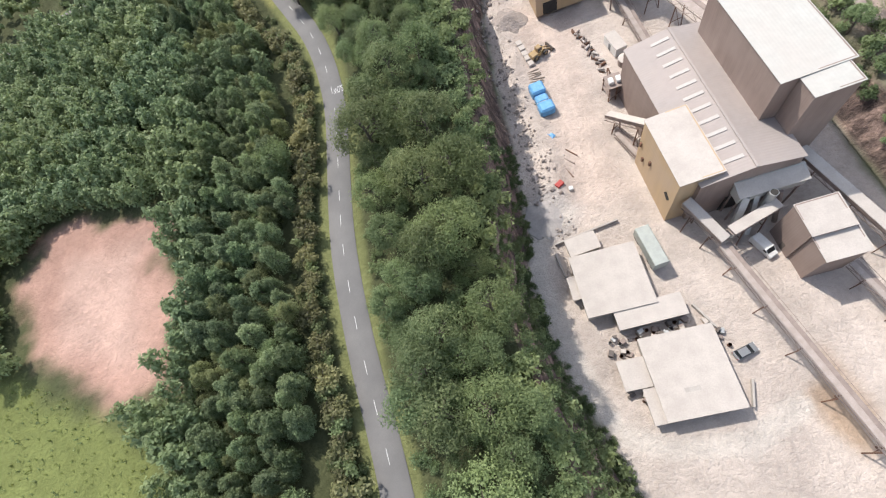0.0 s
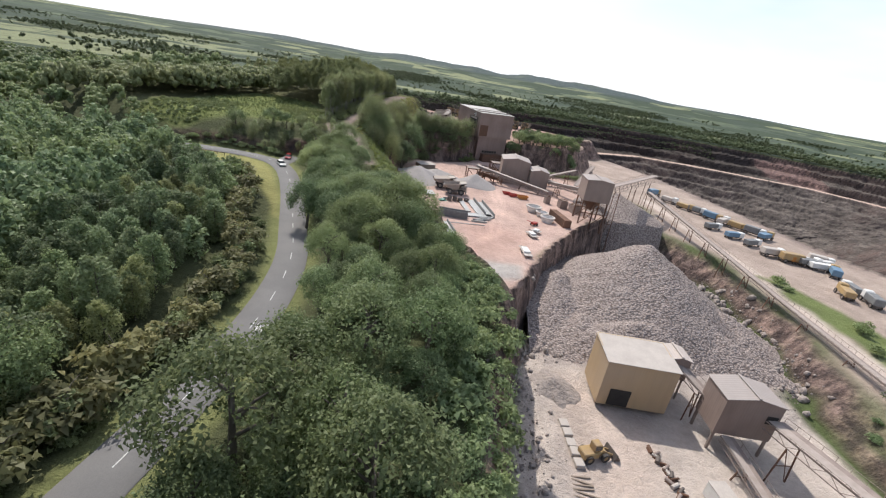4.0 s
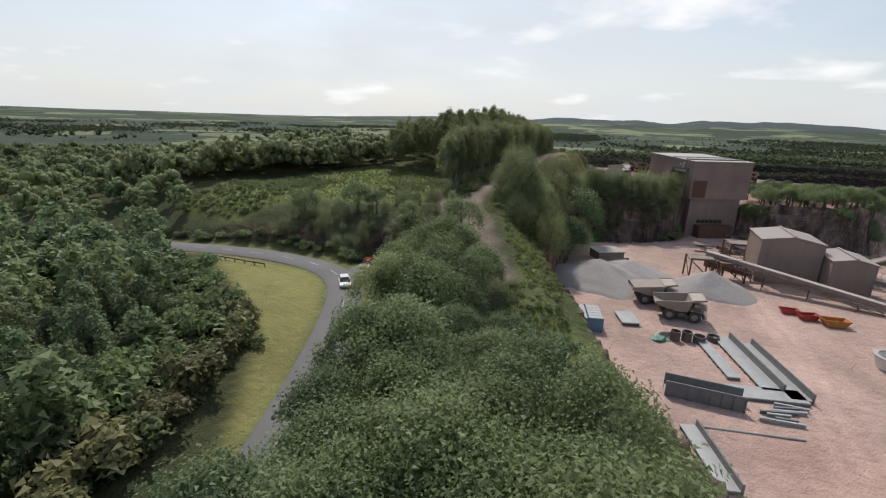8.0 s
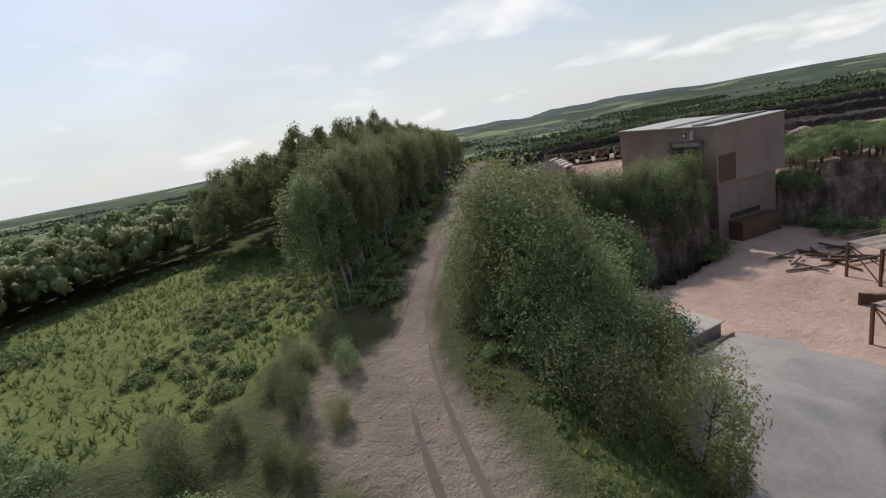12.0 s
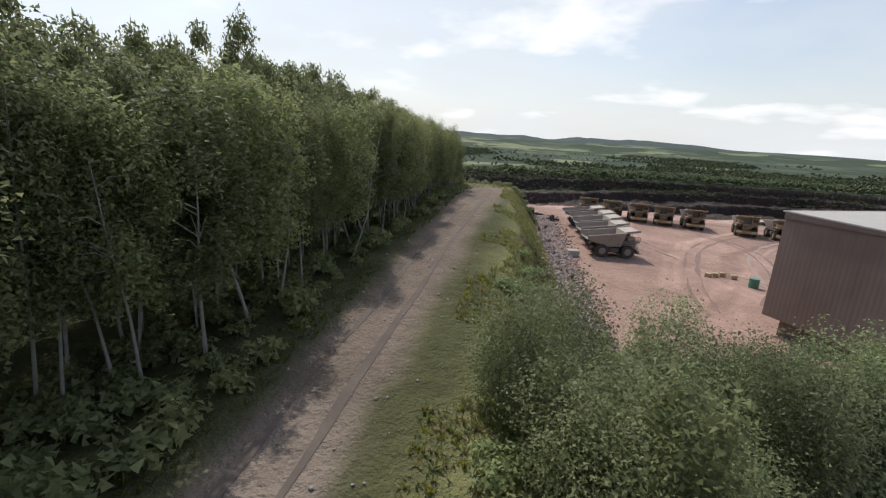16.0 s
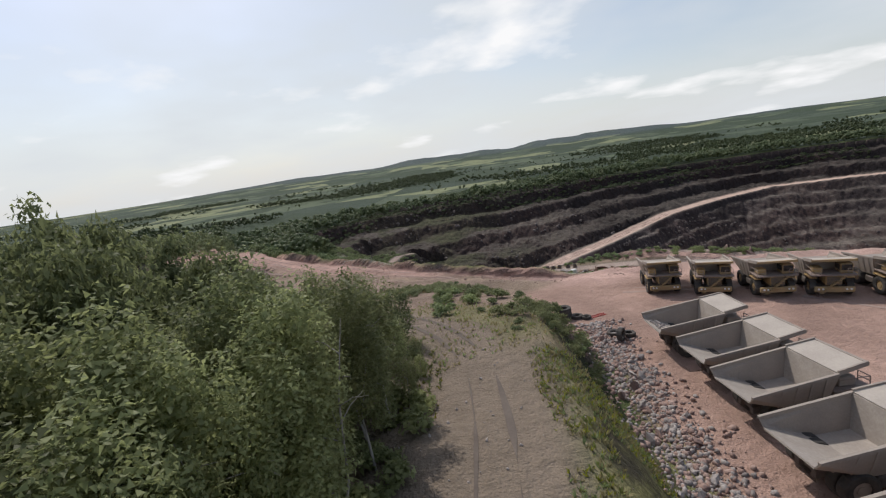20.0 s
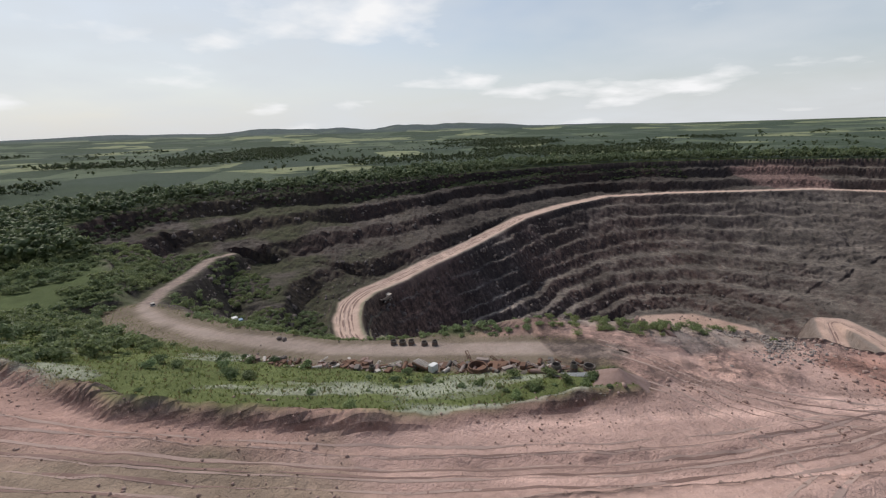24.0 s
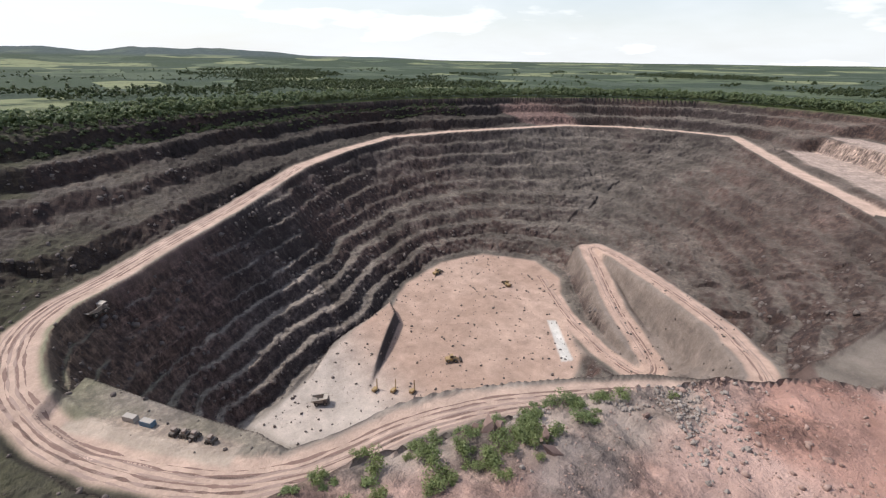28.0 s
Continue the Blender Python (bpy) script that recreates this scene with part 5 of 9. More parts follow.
plant(willows, np.array([(-32.6, 203.0), (-32.4, 206.5)]), rng, 0.55, 0.7)
plant([copy_thing(saplings[0], Matrix())], np.array([(-31.4, 198.2)]), rng, 0.62, 0.66)
CLIFF_FOOT = scatter(rng, [(-30, 242), (-26, 252), (-14, 257), (-2, 264), (2, 272), (-12, 268), (-26, 262), (-33, 255)], 2.6)
CLIFF_FOOT = np.concatenate([CLIFF_FOOT, scatter(rng, [(18, 264), (60, 260), (66, 270), (22, 276)], 3.0)])
pl = scatter(rng, [(22, 272), (50, 268), (62, 290), (56, 322), (30, 318), (20, 296)], 4.6)
plant(oaks, pl, rng, 0.65, 0.95)
plant([copy_thing(o, Matrix()) for o in willows], scatter(rng, [(-40, 205), (-36, 199), (-30, 201), (-30, 214), (-34, 222), (-43, 222), (-45, 212)], 3.3, lambda x, y: clear_of(x, y, 4, 5.4)), rng, 0.95, 1.4)
foot_ = np.array([(-28.6, 222), (-29.4, 227), (-29.6, 233), (-29.2, 239)]) + rng.normal(size=(4, 2)) * 0.5
plant([copy_thing(o, Matrix()) for o in fine_oaks], foot_, rng, 1.0, 1.35)
plant([copy_thing(o, Matrix()) for o in scrubs], scatter(rng, [(76, 10), (90, 10), (93, 112), (80, 114)], 4.2, lambda x, y: fbm(x, y, 16, 2, 271) > -0.2), rng, 0.6, 1.3)
plant([copy_thing(o, Matrix()) for o in oaks[:3]], scatter(rng, [(77, 58), (92, 58), (93, 100), (80, 102)], 7.0), rng, 0.5, 0.8)
# hillside above the junction
pl = scatter(rng, [(-56, 182), (-64, 181), (-88, 182), (-84, 190), (-66, 196), (-58, 212), (-47, 208), (-40, 192), (-46, 176)], 7.5, lambda x, y: clear_of(x, y, 6, 4.8) & (y < 200))
plant(oaks[:3] + oaks[4:], pl, rng, 0.5, 0.85)
pl = scatter(rng, [(-56, 181), (-88, 182), (-84, 190), (-66, 197), (-58, 213), (-50, 212), (-40, 192), (-46, 176)], 3.4, lambda x, y: clear_of(x, y, 6, 4.8))
plant(willows, pl, rng, 0.55, 0.95)
pl = scatter(rng, [(-53, 162), (-48, 174), (-44, 190), (-40, 188), (-36, 176), (-31, 163), (-38, 148), (-47, 154)], 4.4, lambda x, y: clear_of(x, y, 5.6, 4.4))
plant([copy_thing(o, Matrix()) for o in fine_oaks], pl, rng, 0.75, 1.08)
pl = np.stack([np.linspace(-122, -64, 26) + rng.normal(size=26) * 0.7, np.interp(np.linspace(-122, -64, 26), [-122, -95, -82, -70, -64], [171.5, 180, 182, 181.5, 179.5]) + rng.normal(size=26) * 0.5], 1)
plant([copy_thing(o, Matrix()) for o in scrubs], pl, rng, 0.7, 1.1)
# bench bushes by the scrap
pl = np.stack([np.linspace(-40, 7, 24) + rng.normal(size=24) * 1.0, np.interp(np.linspace(-40, 7, 24), [-40, -12, 7], [455.5, 440.5, 434.5]) + rng.normal(size=24) * 1.2], 1)
plant(scrubs, pl, rng, 0.4, 0.95)
pl = scatter(rng, GREEN, 7.0, lambda x, y: (x > -90) & (fbm(x, y, 15, 2, 235) > 0.0))
plant(scrubs, pl, rng, 0.4, 1.1)
BENCH_SCRUB = scatter(rng, [(-84, 462), (-80, 484), (-104, 512), (-124, 545), (-132, 600), (-142, 680), (-210, 700), (-260, 620), (-220, 540), (-150, 488), (-110, 462)], 4.3, lambda x, y: (seg_near(x, y, BENCH_ROAD)[0] > 7) & (fbm(x, y, 22, 3, 237) > -0.3))
pl = scatter(rng, [(-70, 372), (-40, 378), (-60, 404), (-120, 420), (-110, 392)], 6.0, lambda x, y: fbm(x, y, 14, 2, 239) > 0.05)
plant(scrubs, pl, rng, 0.2, 0.6)
pl = scatter(rng, [(-44, 352), (-34, 362), (-40, 374), (-58, 372), (-56, 358)], 3.0)
plant(scrubs, pl, rng, 0.45, 0.95)
pl = scatter(rng, [(24, 466), (60, 474), (95, 470), (95, 480), (50, 492), (20, 480)], 5.5)
plant(scrubs, pl, rng, 0.3, 0.8)


def template(kind, r):
    if kind == "mid":
        me = soft_crown(r, "tmp", 2.6, 0.3, 8.2, M_FAR, 420, 0.5, 1.0)
    elif kind == "feather":
        me = broad_crown(r, "tmp", 2.4, 1.2, 10.6, M_FAR, 24, 100, 0.13, 0.28)
    elif kind == "bushy":
        me = broad_crown(r, "tmp", 3.1, 0.4, 8.4, M_FAR, 15, 30, 0.32, 0.7, True)
    elif kind == "round":
        me = broad_crown(r, "tmp", 4.4, 0.6, 8.6, M_FAR, 4, 14, 0.9, 1.9, True)
    else:
        me = broad_crown(r, "tmp", 4.2, 0.0, 8.6, M_FAR, 3, 7, 1.6, 2.8, True)
    v = np.array([q.co for q in me.vertices])
    f = np.array([tuple(p.vertices) for p in me.polygons])
    bpy.data.meshes.remove(me)
    return v, f


mids = [template("mid", rng) for i in range(5)]
bushy = [template("bushy", rng) for i in range(5)]
feathers = [template("feather", rng) for i in range(4)]
rounds = [template("round", rng) for i in range(5)]
blobs = [template("far", rng) for i in range(6)]
shrubs_ = []
for i in range(4):
    me_ = shrub_crown(rng, "tmp", 2.3, 3.2, M_SCRUB, 230, 0.35, 0.8)
    shrubs_.append((np.array([q.co for q in me_.vertices]), np.array([tuple(p.vertices) for p in me_.polygons])))
    bpy.data.meshes.remove(me_)
fine_ = []
for i in range(4):
    me_ = shrub_crown(rng, "tmp", 2.2, 3.0, M_SCRUB, 520, 0.18, 0.42)
    fine_.append((np.array([q.co for q in me_.vertices]), np.array([tuple(p.vertices) for p in me_.polygons])))
    bpy.data.meshes.remove(me_)
FACE_SCRUB = np.stack([rng.uniform(-5, 1.2, 420), rng.uniform(-40, 70, 420)], 1)
FACE_SCRUB[:, 0] += np.interp(FACE_SCRUB[:, 1], [-40, -12, 8, 20, 34, 46, 66, 90], [9.5, 10, 5, 3, 3, 6, 9, 11])
forest("face_scrub", "low leafy scrub hanging over the yard's rock edge", FACE_SCRUB[FACE_SCRUB[:, 1] < 66], fine_, rng, 0.35, 0.8, [M_LIGHT])
SOIL_SHRUBS = np.concatenate([scatter(rng, [(-68, 392), (-60, 398), (-45, 388), (-37, 379), (-46, 364), (-56, 362), (-64, 374)], 1.9, lambda x, y: fbm(x, y, 9, 3, 257) > -0.1), scatter(rng, [(-47, 355), (-40, 353), (-35, 358), (-37, 364), (-44, 360)], 1.5),
                              scatter(rng, [(-95, 368), (-80, 358), (-60, 354), (-54, 357), (-64, 362), (-86, 371)], 2.4), scatter(rng, [(-190, 440), (-130, 425), (-120, 440), (-150, 458), (-210, 480)], 3.2)])
forest("soil_shrubs", "low grey-green willow shrubs growing on the soil bank", SOIL_SHRUBS, fine_, rng, 0.3, 0.62, [M_WILLOW])
forest("bank_scrub", "dense scrub covering the quarry bank", BANK_SCRUB, shrubs_, rng, 0.7, 1.35, [M_SCRUB])
forest("cliff_scrub", "dark scrub at the foot of the quarry cliff", CLIFF_FOOT, fine_, rng, 0.8, 1.7, [M_SCRUB])
forest("track_scrub", "bushy scrub and brambles along the hill track", TRACK_SCRUB, fine_, rng, 0.35, 0.8, [M_SCRUB])
CLIFF_TOP = scatter(rng, [(-33, 244), (-30, 256), (-14, 261), (-4, 267), (2, 272), (-6, 274), (-30, 266), (-36, 256)], 2.4)
forest("cliff_top_scrub", "green scrub hanging over the edge of the quarry cliff", CLIFF_TOP, fine_, rng, 0.5, 0.95, [M_WILLOW])
SOIL_WEEDS = scatter(rng, [(-36, 350), (-36, 376), (-60, 402), (-130, 430), (-150, 395), (-100, 350), (-54, 346)], 2.3, lambda x, y: (fbm(x, y, 16, 3, 247) > 0.1) & clear_of(x, y, 4, 4.2))
forest("soil_weeds", "bushes and weeds scattered over the old soil bank", SOIL_WEEDS, fine_, rng, 0.12, 0.5, [M_SCRUB])
NOSE = scatter(rng, [(-28, 158), (-36, 186), (-42, 205), (-45, 215), (-40, 222), (-32, 210), (-28, 190), (-22, 164)], 1.7, lambda x, y: clear_of(x, y, 4, 3.4) & (signed(x, y, YARD_UP) > 2.6))
forest("nose_weeds", "lush weeds and brambles on the bank beside the track", NOSE, fine_, rng, 0.2, 0.5, [M_SCRUB])
THICKET = np.concatenate([scatter(rng, THICKET_AREA, 3.6, lambda x, y: ~inside(x, y, MEADOW)), scatter(rng, [(-152, 192), (-118, 192), (-124, 204), (-150, 214), (-150, 262), (-104, 262), (-104, 320), (-112, 334), (-152, 334)], 5.0, lambda x, y: clear_of(x, y, 7) & ~inside(x, y, MEADOW))])
forest("birch_thicket", "birch and willow thicket behind the open hillside", THICKET, bushy, rng, 1.0, 1.35, [M_WILLOW], top=lambda x, y: 34.8 - 3.0 * smooth((-112 - x) / 40))
BANK_UNDER = scatter(rng, bank, 3.5, lambda x, y: clear_of(x, y, 5.2, 4.4))
forest("bank_undergrowth", "leafy undergrowth below the roadside trees", BANK_UNDER, fine_, rng, 0.6, 1.25, [M_OAK])
HEDGE_UNDER = np.concatenate([spots + rng.normal(size=spots.shape) * 0.9, spots + rng.normal(size=spots.shape) * 2.2])
HEDGE_UNDER = HEDGE_UNDER[clear_of(HEDGE_UNDER[:, 0], HEDGE_UNDER[:, 1], 4.9)]
forest("hedge_undergrowth", "brambles and nettles along the foot of the hedge", HEDGE_UNDER, shrubs_, rng, 0.4, 0.8, [M_SCRUB])
BRACKEN = scatter(rng, MEADOW, 1.9, lambda x, y: fbm(x, y, 14, 3, 180) > -0.12)
forest("bracken", "knee-high bracken over the open hillside", BRACKEN, shrubs_, rng, 0.28, 0.5, [M_BRACKEN])
forest("bench_scrub", "dense scrub on the old quarry benches", BENCH_SCRUB, shrubs_, rng, 0.6, 1.6, [M_SCRUB])
west_near = [(-43, -60), (-150, -60), (-170, 60), (-150, 150), (-96, 164), (-62, 140), (-44, 108), (-42, 40)]
pl = scatter(rng, west_near, 4.0, lambda x, y: clear_of(x, y, 11) & (signed(x, y, CLEARING) > 2.5) & ~inside(x, y, FELLED) & ~inside(x, y, [(-42, -30), (-72, -30), (-66, 20), (-66, 70), (-76, 76), (-80, 130), (-76, 146), (-66, 142), (-56, 128), (-46, 112), (-41, 60)]))
forest("plantation_wood", "dense green plantation wood west of the road", np.concatenate([pl, PINE_REST]), mids, rng, 0.8, 1.25, [M_PLANT])
forest("birch_wood", "dense birch wood on the hill beside the track", BIRCH_REST, feathers, rng, 1.0, 1.2, [M_BIRCH], top=canopy)
west_far = [(-96, 182), (-60, 352), (-120, 372), (-180, 420), (-330, 420), (-420, 200), (-400, -60), (-150, -60), (-172, 60), (-150, 152), (-110, 172)]
pl = scatter(rng, west_far, 7.4, lambda x, y: clear_of(x, y, 8) & ~inside(x, y, MEADOW) & ~inside(x, y, wood) & ~inside(x, y, THICKET_AREA) & ~((x > -112) & (y > 325)) & ~((x > -152) & (y > 190) & (y < 335)) & (fbm(x, y, 70, 2, 15) > -0.42))
close_ = (pl[:, 0] > -215) & (pl[:, 1] > 120)
forest("mixed_wood", "mixed broadleaf wood stretching west of the quarry", pl[~close_], rounds, rng, 0.7, 1.3, [M_SCRUB])
forest("mixed_wood", "mixed grey-green broadleaf wood west of the open hillside", pl[close_], bushy, rng, 0.8, 1.5, [M_SCRUB])
ring2 = [(p[0], p[1]) for p in RIM]


def far_keep(x, y):
    d = signed(x, y, ring2)
    return (d > 4) & (d < 85 + 60 * fbm(x, y, 200, 2, 19)) & ~((y < 560) & (x > -150) & (x < 740)) & ~((x < 0) & (y < 640))


pl = scatter(rng, [(-420, 560), (-260, 980), (100, 1180), (480, 1220), (900, 1060), (1040, 700), (800, 420), (480, 330), (500, 480), (0, 600)], 7.0, far_keep)
forest("rim_wood", "belt of broadleaf trees along the far rim of the pit", pl, rounds, rng, 0.9, 2.0, [M_FAR])
pl = scatter(rng, [(-2200, 300), (-1800, 2600), (300, 3000), (2200, 2400), (2000, 500), (900, 420), (900, 1100), (300, 1250), (-420, 1000), (-330, 430), (-420, -200), (-1500, -600)], 12.5,
             lambda x, y: ((fbm(x, y, 260, 3, 23) > 0.27) | (np.abs(fbm(x, y, 330, 2, 29)) < 0.012)) & (np.hypot(x, y - 400) < 2300))
edge_wood = scatter(rng, [(-150, 374), (-330, 420), (-340, 600), (-250, 700), (-190, 600), (-158, 520), (-150, 490), (-190, 470), (-180, 420)], 6.0, lambda x, y: fbm(x, y, 40, 2, 245) > -0.3)
forest("hollow_wood", "young mixed wood in the hollow beyond the soil bank", edge_wood, mids, rng, 0.55, 1.1, [M_WILLOW])
forest("distant_woods", "woods and hedges scattered over the distant plain", pl, blobs, rng, 0.8, 2.0, [M_FAR])


def tufts(name, label, poly, n, mats, lo, hi, r, spread_=0.45, keep=None):
    """Upright blades and stems, uncounted."""
    x0, x1 = min(p[0] for p in poly), max(p[0] for p in poly)
    y0, y1 = min(p[1] for p in poly), max(p[1] for p in poly)
    x, y = r.uniform(x0, x1, n), r.uniform(y0, y1, n)
    m = inside(x, y, poly)
    if keep is not None:
        m &= keep(x, y)
    x, y = x[m], y[m]
    z = ground_many(x, y)
    n = len(x)
    p = np.stack([x, y, z - 0.03], 1)
    per = 5
    p = np.repeat(p, per, 0)
    up = unit(np.stack([r.normal(size=n * per) * spread_, r.normal(size=n * per) * spread_, np.ones(n * per)], 1))
    s = np.repeat(r.uniform(lo, hi, n), per)[:, None] * r.uniform(0.6, 1.1, (n * per, 1))
    sd = unit(np.cross(up, r.normal(size=(n * per, 3))))
    w = s * 0.16
    v = np.stack([p - sd * w * 0.5, p + sd * w * 0.5, p + up * s * 0.6 + sd * w, p + up * s], 1).reshape(-1, 3)
    f = np.arange(n * per * 4).reshape(-1, 4)
    me = mesh_of(name, v, f, mats, False, np.repeat(r.integers(0, len(mats), n), per))
    return tagged(new(name, me), label, "grass", kind="stuff")


def off_track(x, y):
    return (seg_near(x, y, TRACK)[0] > 3.0) & (fbm(x, y, 9, 3, 150) > -0.25)


tufts("bank_grass", "rough grass and weeds on the bank beside the track", [(-45.5, 200), (-45.5, 262), (-44.5, 345), (-36, 352), (-34, 300), (-34, 205)], 22000, [M_GRASS, M_DRY, M_SCRUB, M_DRY, M_GORSE], 0.16, 0.5, rng, 0.5, off_track)
tufts("soil_grass", "thin dry grass and weeds over the old soil bank", [(-170, 352), (-60, 338), (-36, 352), (-38, 378), (-60, 400), (-110, 424), (-165, 420)], 30000, [M_DRY, M_GRASS, M_SCRUB, M_DRY], 0.15, 0.5, rng, 0.5, lambda x, y: fbm(x, y, 13, 4, 255) > -0.12)
tufts("verge_weeds", "yellow-green weeds along the wood edge", [(-52, 215), (-51.5, 345), (-55, 345), (-56, 215)], 2600, [M_GRASS, M_GORSE, M_SCRUB], 0.2, 0.5, rng, 0.5, off_track)
tufts("meadow_grass", "long rough grass and bracken on the open hillside", MEADOW, 5200, [M_GRASS, M_SCRUB, M_LIGHT], 0.4, 0.9, rng, 0.6)
tufts("nose_grass", "grass and weeds on the cliff top by the track", [(-28, 156), (-36, 188), (-42, 205), (-32, 206), (-27, 185), (-20, 160)], 4600, [M_GRASS, M_SCRUB, M_GRASS], 0.3, 0.8, rng, 0.5, lambda x, y: off_track(x, y) & (signed(x, y, YARD_UP) > 2.4))
tufts("bench_grass", "green grass on the slope above the scrap bench", GREEN, 24000, [M_GRASS, M_SCRUB, M_DRY], 0.25, 0.7, rng)
tufts("scrap_weeds", "rough weeds round the scrap and along the bench road", SCRAP, 16000, [M_GRASS, M_SCRUB, M_DRY], 0.2, 0.6, rng, 0.5, lambda x, y: (seg_near(x, y, BENCH_ROAD)[0] > 4.4) & (fbm(x, y, 8, 3, 267) > -0.2))
tufts("bench_daisies", "drifts of white daisies in the bench grass", [(12, 432), (-16, 431), (-66, 436), (-100, 455), (-76, 490), (-41, 468), (-6, 448)], 34000, [M_DAISY], 0.15, 0.35, rng, 1.4, lambda x, y: fbm(x * 0.6, y * 1.6, 13, 3, 160) > 0.17)
tufts("clearing_grass", "thin grass in the felled clearing", FELLED, 4500, [M_GRASS, M_SCRUB], 0.4, 1.0, rng, 0.6)
UNDER = scatter(rng, [(-53.6, 216), (-54.6, 250), (-54, 285), (-52.6, 316), (-52.6, 338), (-62, 345), (-66, 230), (-58, 214)], 2.1)
forest("undergrowth", "dark shrubs and brambles under the birch trees", UNDER, shrubs_, rng, 0.3, 0.75, [M_BIRCH])
PITGREEN = scatter(rng, [(-60, 508), (-130, 590), (-190, 690), (-230, 740), (-150, 760), (-60, 690), (-46, 600), (-40, 520)], 4.6, lambda x, y: (fbm(x, y, 40, 3, 170) > -0.3) & (seg_near(x, y, BENCH_ROAD)[0] > 7))
forest("pit_scrub", "green scrub grown over the old pit benches", PITGREEN, shrubs_, rng, 0.6, 1.5, [M_SCRUB])
CREST = np.stack([np.interp(np.linspace(0, 1, 46), [0, 0.6, 1], [10, 44, 62]) + rng.normal(size=46) * 1.5, np.interp(np.linspace(0, 1, 46), [0, 0.6, 1], [470, 465, 457]) + rng.normal(size=46) * 1.8], 1)
RIM_BUSH = scatter(rng, [(-250, 640), (-250, 900), (20, 940), (260, 1050), (520, 1040), (520, 980), (260, 960), (100, 880), (-60, 830), (-170, 800), (-190, 690)], 5.5, lambda x, y: (signed(x, y, ring2) < -1) & (signed(x, y, ring2) > -24 - 14 * fbm(x, y, 60, 2, 259)))
forest("rim_scrub", "dark scrub spilling over the upper pit faces", RIM_BUSH, shrubs_, rng, 0.8, 1.7, [M_FAR])
CREST = np.concatenate([CREST, np.stack([rng.normal(34, 9, 60), np.zeros(60)], 1)])
CREST[46:, 1] = np.interp(CREST[46:, 0], [10, 44, 62], [463, 459, 453]) + rng.normal(size=60) * 2.0
forest("crest_scrub", "bushes along the crest above the pit", CREST, fine_, rng, 0.3, 0.85, [M_BRACKEN])
BERMGREEN = scatter(rng, [(18, 462), (6, 464), (-6, 466), (-2, 472), (14, 470)], 2.4)
BERMGREEN = np.concatenate([BERMGREEN, scatter(rng, [(-92, 520), (-70, 504), (-41, 483), (-6, 464.5), (0, 469), (-22, 482), (-52, 502), (-84, 528)], 2.2, lambda x, y: seg_near(x, y, BENCH_ROAD)[0] > 6.0)])
BERMGREEN = np.concatenate([BERMGREEN, scatter(rng, [(-90, 527), (-52, 500), (-22, 480), (0, 468), (0, 474), (-20, 488), (-50, 510), (-86, 536)], 2.6)])
forest("berm_scrub", "grass and scrub on the berm along the bench road", BERMGREEN, shrubs_, rng, 0.25, 0.7, [M_SCRUB])

# ---- made things: helpers ----
M_BROWN = ribbed("brown_cladding", (0.235, 0.175, 0.15), (0.185, 0.135, 0.115), 0.5, 2)
M_MAROON = ribbed("dark_brown_cladding", (0.205, 0.142, 0.122), (0.165, 0.115, 0.10), 0.5, 2)
M_OCHRE = ribbed("ochre_cladding", (0.44, 0.315, 0.185), (0.385, 0.28, 0.17), 0.5, 2)
M_ROOF = ribbed("dusty_roof_sheet", (0.31, 0.27, 0.252), (0.28, 0.243, 0.226), 0.6, 1)
M_ROOFY = ribbed("dusty_roof_sheet_crosswise", (0.43, 0.375, 0.34), (0.38, 0.33, 0.30), 0.6, 0)
M_PALE = ribbed("pale_roof_sheet", (0.43, 0.42, 0.39), (0.38, 0.37, 0.345), 0.6, 0)
M_CREAM = surface("dusty_flat_roof", (0.48, 0.43, 0.39), (0.41, 0.365, 0.33), 0.35, 4, 0.9)
M_SKYL = surface("skylight_sheet", (0.44, 0.405, 0.38), (0.40, 0.365, 0.34), 1, 6, 0.5)
M_STEEL = surface("dusty_steel", (0.30, 0.24, 0.21), (0.22, 0.17, 0.15), 0.6, 8, 0.75, 0.1)
M_DARKST = surface("dark_steel", (0.11, 0.095, 0.085), (0.16, 0.13, 0.115), 0.7, 8, 0.7, 0.2)
M_RUST = surface("rusted_steel", (0.21, 0.105, 0.065), (0.14, 0.08, 0.055), 1.2, 9, 0.9, 0, 0.4, 0.02, 0.6)
M_BELT = surface("conveyor_belt_dust", (0.38, 0.32, 0.29), (0.30, 0.25, 0.22), 0.8, 6, 0.95)
M_GALV = surface("galvanised_steel", (0.47, 0.47, 0.46), (0.39, 0.39, 0.38), 0.8, 8, 0.45, 0.35)
M_GDARK = surface("grey_painted_steel", (0.15, 0.155, 0.16), (0.21, 0.21, 0.21), 0.8, 6, 0.6, 0.1)
M_YELL = surface("dusty_yellow_paint", (0.40, 0.265, 0.105), (0.31, 0.22, 0.135), 0.6, 7, 0.6)
M_TAN = surface("stone_dusted_paint", (0.35, 0.295, 0.25), (0.29, 0.245, 0.215), 0.5, 7, 0.8)
M_CANOPY = surface("dust_caked_steel", (0.46, 0.405, 0.355), (0.39, 0.34, 0.30), 0.5, 7, 0.85)
M_BEDIN = surface("worn_bed_steel", (0.36, 0.31, 0.27), (0.44, 0.385, 0.34), 0.6, 5, 0.6, 0.15)
M_TYRE = surface("tyre_rubber", (0.045, 0.042, 0.04), (0.10, 0.085, 0.075), 1.2, 8, 0.9)
M_WHITE = surface("white_paint", (0.72, 0.71, 0.69), (0.62, 0.60, 0.57), 0.7, 8, 0.45)
